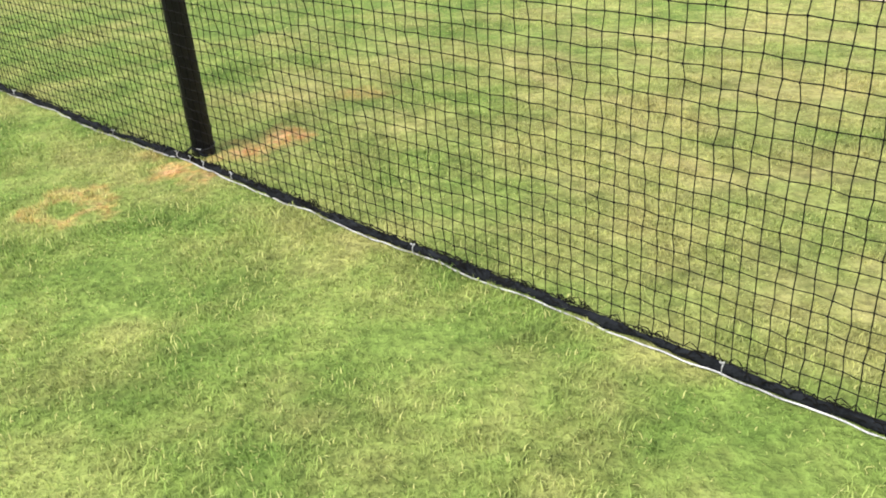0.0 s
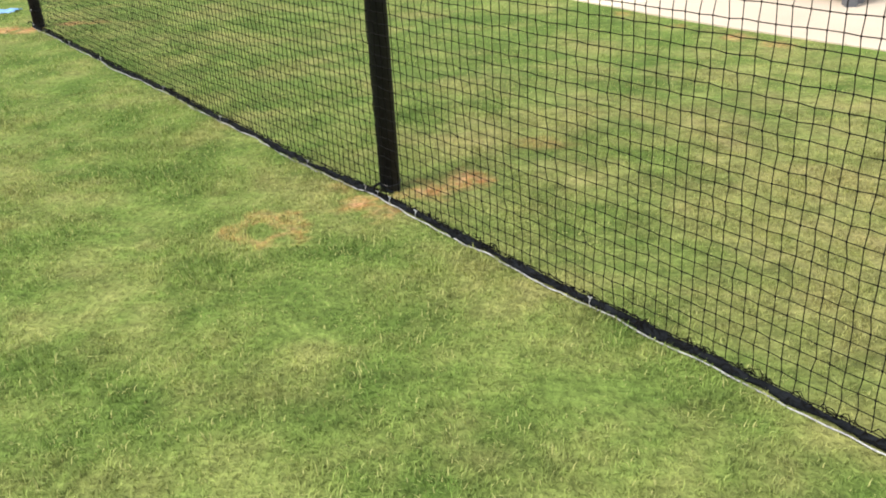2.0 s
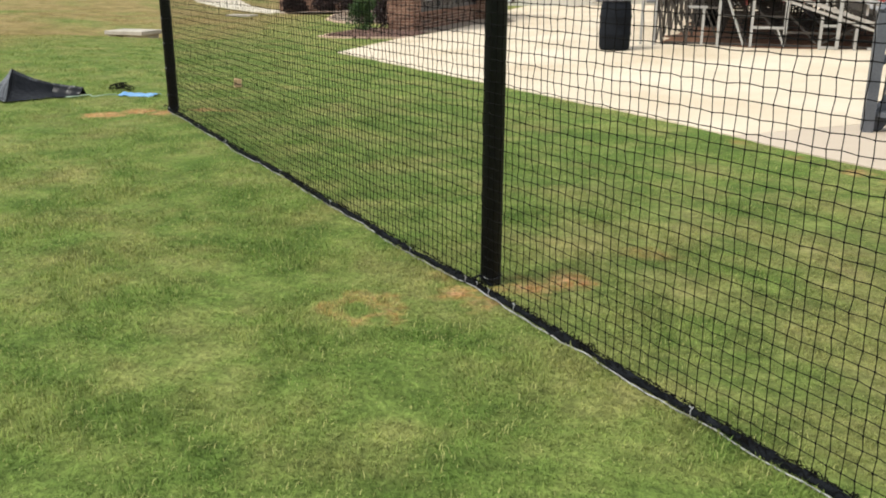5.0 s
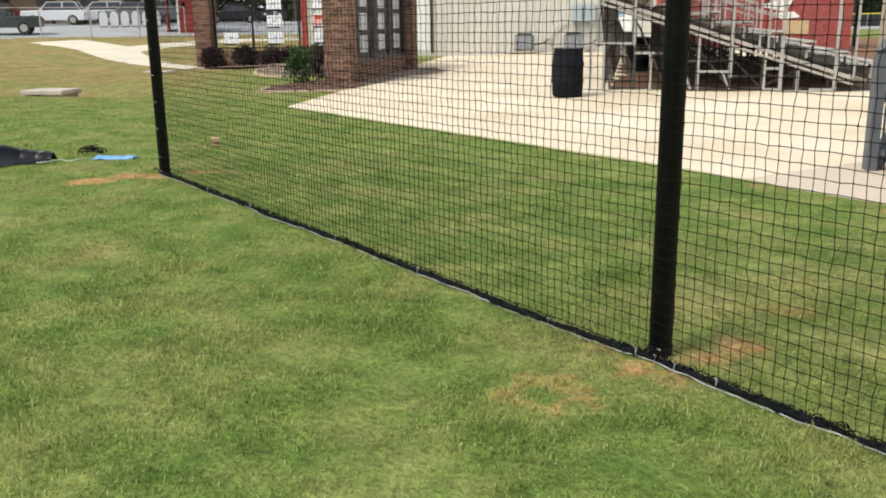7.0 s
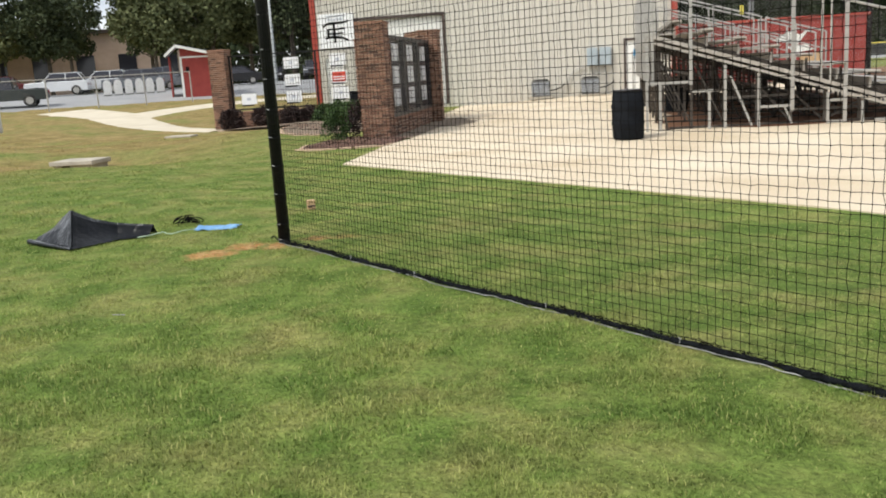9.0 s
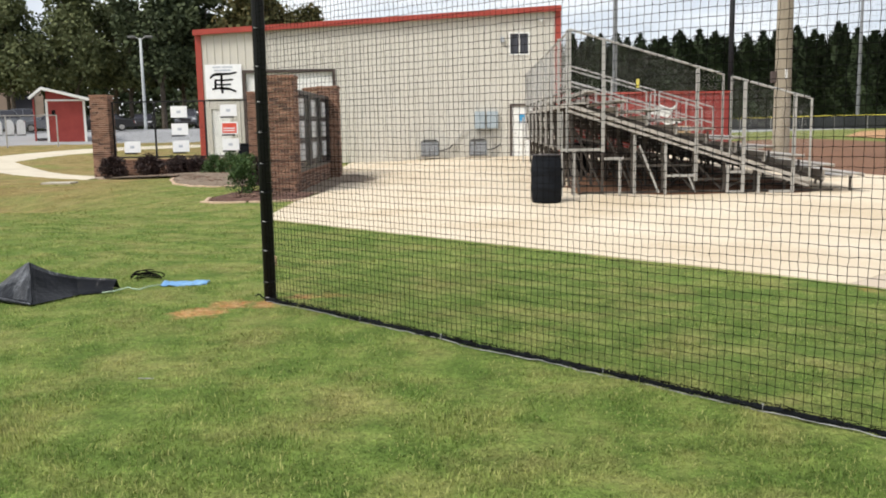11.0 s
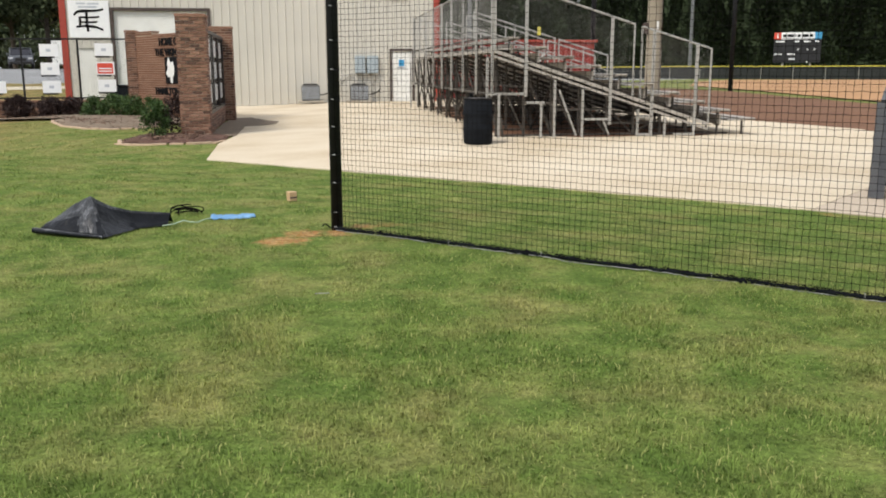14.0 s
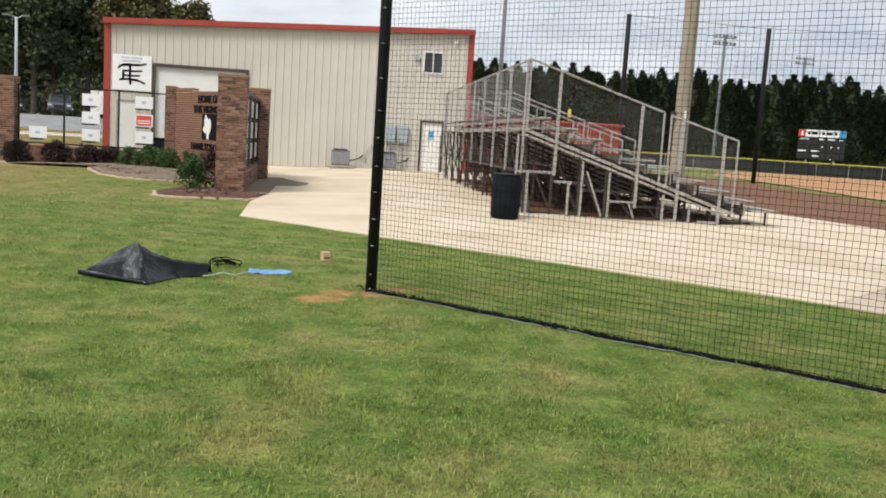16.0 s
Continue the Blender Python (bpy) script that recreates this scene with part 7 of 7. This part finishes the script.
crowns = [conifer_mesh(s, 13.0, wd) for s, wd in ((1, 2.6), (2, 3.1), (3, 2.3), (4, 2.9))]
trunk_me = None
rt = random.Random(11)
for i in range(74):
    f = (i + rt.uniform(-0.4, 0.4)) / 73
    # a row behind the outfield fence, from behind the building round to the right
    x = -2 + 118 * f
    y = 156 - 36 * max(0.0, f) ** 1.4 + rt.uniform(-3, 3)
    t = thing("conifer", (x, y, height(x, y)), "dark green conical conifer in the row behind the ball field", "tree", "conifer row")
    c = new("crown", crowns[rt.randrange(4)])
    c.parent = t
    k = rt.uniform(1.02, 1.24)
    c.scale = (rt.uniform(1.6, 2.2), rt.uniform(1.6, 2.2), k)
    c.rotation_euler = (0, 0, rt.uniform(0, 6))
    if trunk_me is None:
        tr = part("trunk", tubed((0, 0, -0.3), (0, 0, 6), 0.2, 8, 0.1), M_BARK, t, local=True)
        trunk_me = tr.data
    else:
        tr = new("trunk", trunk_me)
        tr.parent = t


def tree_meshes(seed, h, spread, bare, mat):
    """Trunk with limbs, and a crown of leaves in many clumps. bare: height of the lowest clumps."""
    r = random.Random(seed)
    bm = bmesh.new()
    pts = [Vector((0.25 * math.sin(seed + k * 0.9) * k / 5, 0.25 * math.cos(seed * 2 + k) * k / 5, h * 0.88 * k / 5)) for k in range(6)]
    for k in range(5):
        tube(bm, pts[k] - Vector((0, 0, 0.2 if k == 0 else 0)), pts[k + 1], 0.30 * (1 - k / 5.5), 8, 0.30 * (1 - (k + 1) / 5.5), caps=False)
    clumps = []
    for _ in range(46):
        f = r.uniform(0, 1)
        z = bare + (h - bare) * f
        a = r.uniform(0, 6.283)
        rad = spread * (0.35 + 0.65 * math.sin(math.pi * min(1, 0.15 + 0.85 * f))) * r.uniform(0.25, 1.0)
        c = Vector((rad * math.cos(a), rad * math.sin(a), z))
        clumps.append((c, r.uniform(0.8, 1.75)))
        base = Vector((0, 0, max(bare * 0.7, z - rad * 0.7)))
        tube(bm, base, c, 0.07, 5, 0.025, caps=False)
    trunk = bpy.data.meshes.new("trunk")
    bm.to_mesh(trunk)
    bm.free()
    trunk.materials.append(M_BARK)
    verts, faces = [], []
    for i in range(8500):
        c, cr = clumps[i % len(clumps)]
        v = Vector((r.gauss(0, 1), r.gauss(0, 1), r.gauss(0, 0.75)))
        v.normalize()
        p = c + v * cr * r.uniform(0.3, 1.05)
        d = (v + Vector((r.uniform(-1, 1), r.uniform(-1, 1), r.uniform(-1, 0.6)))).normalized()
        s = d.cross(Vector((r.uniform(-1, 1), r.uniform(-1, 1), r.uniform(-1, 1)))).normalized()
        ln, w = r.uniform(0.30, 0.58), r.uniform(0.12, 0.22)
        n = len(verts)
        verts += [p, p + d * ln * 0.5 + s * w, p + d * ln, p + d * ln * 0.5 - s * w]
        faces.append((n, n + 1, n + 2, n + 3))
    return trunk, raw_mesh("crown", verts, faces, [mat])


kinds = {"olive": [tree_meshes(1, 15.0, 4.6, 6.0, M_TREE), tree_meshes(5, 14.5, 4.8, 5.4, M_TREE)], "dark": [tree_meshes(2, 15.0, 4.3, 5.8, M_TREED), tree_meshes(7, 15.0, 4.8, 5.4, M_TREED)], "turning": [tree_meshes(3, 13.5, 4.4, 2.5, M_AUTUMN)]}
words = {"olive": "tall olive-green broad-leaved tree behind the parking lot", "dark": "tall dark green tree behind the parking lot", "turning": "broad-leaved tree with turning leaves behind the parking lot"}
# x, y, height of the top, kind
row = [(-88.9, 92.1, 15.7, "olive"), (-81.1, 90.9, 16.6, "dark"), (-74.0, 92.3, 15.6, "olive"), (-66.9, 91.0, 16.1, "olive"), (-61.2, 93.0, 14.8, "dark"), (-49.6, 94.4, 14.3, "dark"), (-47.3, 90.5, 15.3, "olive"), (-41.4, 91.9, 16.4, "olive"), (-37.0, 95.1, 14.6, "olive"), (-32.4, 91.3, 17.7, "dark"), (-28.0, 93.3, 16.6, "dark"), (-22.9, 92.0, 16.0, "turning"), (-18.7, 94.0, 14.0, "turning"), (-15.9, 96.6, 12.0, "olive")]
row += [(-93.0 + 8.2 * i + rt.uniform(-1.5, 1.5), 109.0 + rt.uniform(-2.5, 2.5), 14.5 + rt.uniform(0, 2.6), "dark" if i % 2 else "olive") for i in range(9) if i != 4]
for x, y, top, sort in row:
    g = height(x, y)
    tm, cm = rt.choice(kinds[sort])
    t = thing("tree", (x, y, g), words[sort], "tree", "trees behind the parking lot")
    k = (top - g) / (14.2 if sort == "turning" else 15.6)
    t.scale = (k * 1.02, k * 1.02, k)
    t.rotation_euler = (0, 0, rt.uniform(0, 6))
    for nm, me in (("trunk", tm), ("crown", cm)):
        o = new(nm, me)
        o.parent = t
# low undergrowth under the trees
verts, faces = [], []
ru = random.Random(5)
for i in range(16000):
    u = ru.random()
    x = -122 + 123 * u + ru.gauss(0, 1.3)
    y = 95 + 31 * u + ru.uniform(0, 12) + 12 * (1 - u)
    top = 1.0 + 4.0 * smooth((x + 48) / 14) + 1.2 * noise.noise((x * 0.25, y * 0.25, 0)) + 0.6 * noise.noise((x * 0.9, 3, 0))
    z = height(x, y) + ru.uniform(0.0, max(0.6, top))
    p = Vector((x, y, z))
    d = Vector((ru.uniform(-1, 1), ru.uniform(-1, 1), ru.uniform(-0.4, 1))).normalized()
    s = d.cross(Vector((ru.uniform(-1, 1), ru.uniform(-1, 1), ru.uniform(-1, 1)))).normalized()
    ln, w = ru.uniform(0.5, 1.0), ru.uniform(0.2, 0.38)
    n = len(verts)
    verts += [p, p + d * ln * 0.5 + s * w, p + d * ln, p + d * ln * 0.5 - s * w]
    faces.append((n, n + 1, n + 2, n + 3))
tagged(new("undergrowth", raw_mesh("undergrowth", verts, faces, [M_TREED])), "dark leafy undergrowth below the trees", "undergrowth", kind="stuff")
# far woods behind both tree rows
verts, faces = [], []
for i in range(30000):
    u = ru.random()
    x = -150 + 330 * u
    y = 178 + 26 * math.sin(u * 5) + ru.uniform(0, 14) - 50 * max(0.0, u - 0.62)
    top = 12.6 + 2.2 * noise.noise((x * 0.12, 1, 0)) + 1.5 * noise.noise((x * 0.45, 5, 0))
    p = Vector((x, y, -0.5 + top * ru.random() ** 0.6))
    d = Vector((ru.uniform(-1, 1), ru.uniform(-1, 1), ru.uniform(-0.3, 1))).normalized()
    s = d.cross(Vector((ru.uniform(-1, 1), ru.uniform(-1, 1), ru.uniform(-1, 1)))).normalized()
    ln, w = ru.uniform(1.0, 2.0), ru.uniform(0.4, 0.8)
    n = len(verts)
    verts += [p, p + d * ln * 0.5 + s * w, p + d * ln, p + d * ln * 0.5 - s * w]
    faces.append((n, n + 1, n + 2, n + 3))
tagged(new("far_woods", raw_mesh("far_woods", verts, faces, [M_CONIF])), "dark green far woods on the skyline", "woods", kind="stuff")


# ---- grass ----
def make_grass():
    """Blades in four belts, denser and finer near the walk."""
    rnd = np.random.RandomState(12)
    all_v, all_f = [], []
    count = 0
    belts = ((-3.2, 3.9, -0.7, 5.4, 8600, 0.023, 0.0019, True), (-10.4, -3.2, 0.3, 5.4, 5600, 0.029, 0.0024, True), (-13.6, 6.0, 4.0, 10.2, 3600, 0.031, 0.0030, False), (-18.5, 4.0, 8.8, 17.5, 1150, 0.036, 0.0055, False), (-25.5, -7.1, 15.5, 31.5, 340, 0.040, 0.010, False))
    for x0, x1, y0, y1, dens, ln, wd, bent in belts:
        n = int((x1 - x0) * (y1 - y0) * dens)
        xs, ys = rnd.uniform(x0, x1, n), rnd.uniform(y0, y1, n)
        past = (xs - NET_A[0]) * NET_N[0] + (ys - NET_A[1]) * NET_N[1]
        keep = (past < 4.68 + np.where(xs < 0.2, 0.15, 0.0)) | (xs < -7.1)
        wander = ys + 0.5 * rnd.normal(0, 0.5, n)
        keep &= rnd.rand(n) < np.clip((y1 - wander) / 1.4, 0.0, 1.0)
        keep &= rnd.rand(n) < np.clip((wander - y0) / 1.4, 0.0, 1.0)
        if x0 < -3.5:
            keep &= rnd.rand(n) < np.clip((xs + 0.5 * rnd.normal(0, 0.5, n) - x0) / 1.4, 0.0, 1.0)
        if x1 > 0:
            keep &= rnd.rand(n) < np.clip((x1 - xs + 0.5 * rnd.normal(0, 0.5, n)) / 1.2, 0.0, 1.0)
        for sx, sy, sr, si, sk in SOIL:
            d = np.hypot(xs - sx, ys - sy) + rnd.normal(0, 0.07, n)
            keep &= ~((d < sr * 0.95) & (d > si) & (rnd.rand(n) < sk))
        for cx, cy, rad in ((-8.1, 21.4, 1.75), (-10.4, 27.2, 2.0), (-16.2, 22.8, 0.8)):
            keep &= np.hypot(xs - cx, ys - cy) > rad
        keep &= ~((ys > 20) & (xs > -8.0))
        xs, ys, past = xs[keep], ys[keep], past[keep]
        n = len(xs)
        tuft = np.array([noise.noise((a * 2.3, b * 2.3, 0)) + 0.6 * noise.noise((a * 7, b * 7, 3)) for a, b in zip(xs, ys)])
        h = ln * (1.0 + 0.95 * np.clip(tuft, -0.62, 1.0)) * rnd.uniform(0.55, 1.35, n) * np.where(past > 0, 0.75, 1.0)
        zg = np.array([height(a, b) + 0.012 * noise.noise((a * 1.3, b * 1.3, 0)) for a, b in zip(xs, ys)])
        a = np.array([9.0 * noise.noise((p * 3.1, q * 3.1, 21)) + 4.0 * noise.noise((p * 9.0, q * 9.0, 23)) for p, q in zip(xs, ys)]) + rnd.normal(0, 1.7, n)
        lean = rnd.uniform(0.35, 1.30, n) if bent else rnd.uniform(0.55, 1.36, n)
        side = np.stack([-np.sin(a), np.cos(a), np.zeros(n)], 1) * (wd * rnd.uniform(0.6, 1.3, n))[:, None]
        out = np.stack([np.cos(a), np.sin(a), np.zeros(n)], 1)
        foot = np.stack([xs, ys, zg - 0.004], 1)
        tip = foot + out * (h * np.sin(lean))[:, None] + np.array([0, 0, 1.0]) * (h * np.cos(lean))[:, None]
        if bent:
            mid = foot + out * (h * 0.55 * np.sin(lean * 0.45))[:, None] + np.array([0, 0, 1.0]) * (h * 0.55 * np.cos(lean * 0.45))[:, None]
            v = np.stack([foot - side, foot + side, mid + side * 0.8, mid - side * 0.8, tip], 1).reshape(-1, 3)
            b = np.arange(n)[:, None] * 5 + count
            all_f += [np.concatenate([b + np.array(t) for t in ((0, 1, 2), (0, 2, 3), (3, 2, 4))])]
            count += n * 5
        else:
            v = np.stack([foot - side, foot + side, tip], 1).reshape(-1, 3)
            all_f += [np.arange(n)[:, None] * 3 + count + np.array((0, 1, 2))]
            count += n * 3
        all_v.append(v)
    verts, tris = np.concatenate(all_v), np.concatenate(all_f)
    me = bpy.data.meshes.new("grass")
    me.vertices.add(len(verts))
    me.vertices.foreach_set("co", verts.ravel().astype(np.float32))
    me.loops.add(tris.size)
    me.loops.foreach_set("vertex_index", tris.ravel().astype(np.int32))
    me.polygons.add(len(tris))
    me.polygons.foreach_set("loop_start", (np.arange(len(tris)) * 3).astype(np.int32))
    me.update(calc_edges=True)
    me.materials.append(M_BLADE)
    tagged(new("grass", me), "short green lawn grass with dry patches", "grass", kind="stuff")


make_grass()

# ---- single bricks, last ----
for t, sides, (x0, x1, y0, y1, zb, zt) in gate:
    if "f" in sides:
        brick_face(t, (x0, y0 + 0.02), (1, 0), x1 - x0, zb, zt - 0.08)
    if "r" in sides:
        brick_face(t, (x1 - 0.02, y0), (0, 1), y1 - y0, zb, zt - 0.08)
    if "l" in sides:
        brick_face(t, (x0 + 0.02, y1), (0, -1), y1 - y0, zb, zt - 0.08)
brick_face(name_wall, (NW_A.x, NW_A.y + 0.02), (1, 0), NW_L, GZ, 2.52, mat=M_NAMEBRICK, joined=M_NAMEBRICKS)
for u0 in (0.0, NW_L - 1.31):
    brick_face(name_wall, (NW_A.x + u0, NW_A.y + 0.02), (1, 0), 1.31, 2.521, 2.64, mat=M_NAMEBRICK)
brick_face(disp, (DX - 0.02, DY0 + 0.02), (0, 1), DY1 - DY0 - 0.03, GZ, 0.22)
brick_face(FB, (-16.45, FENCE_Y), (1, 0), 5.33, FENCE_Z, 0.24)
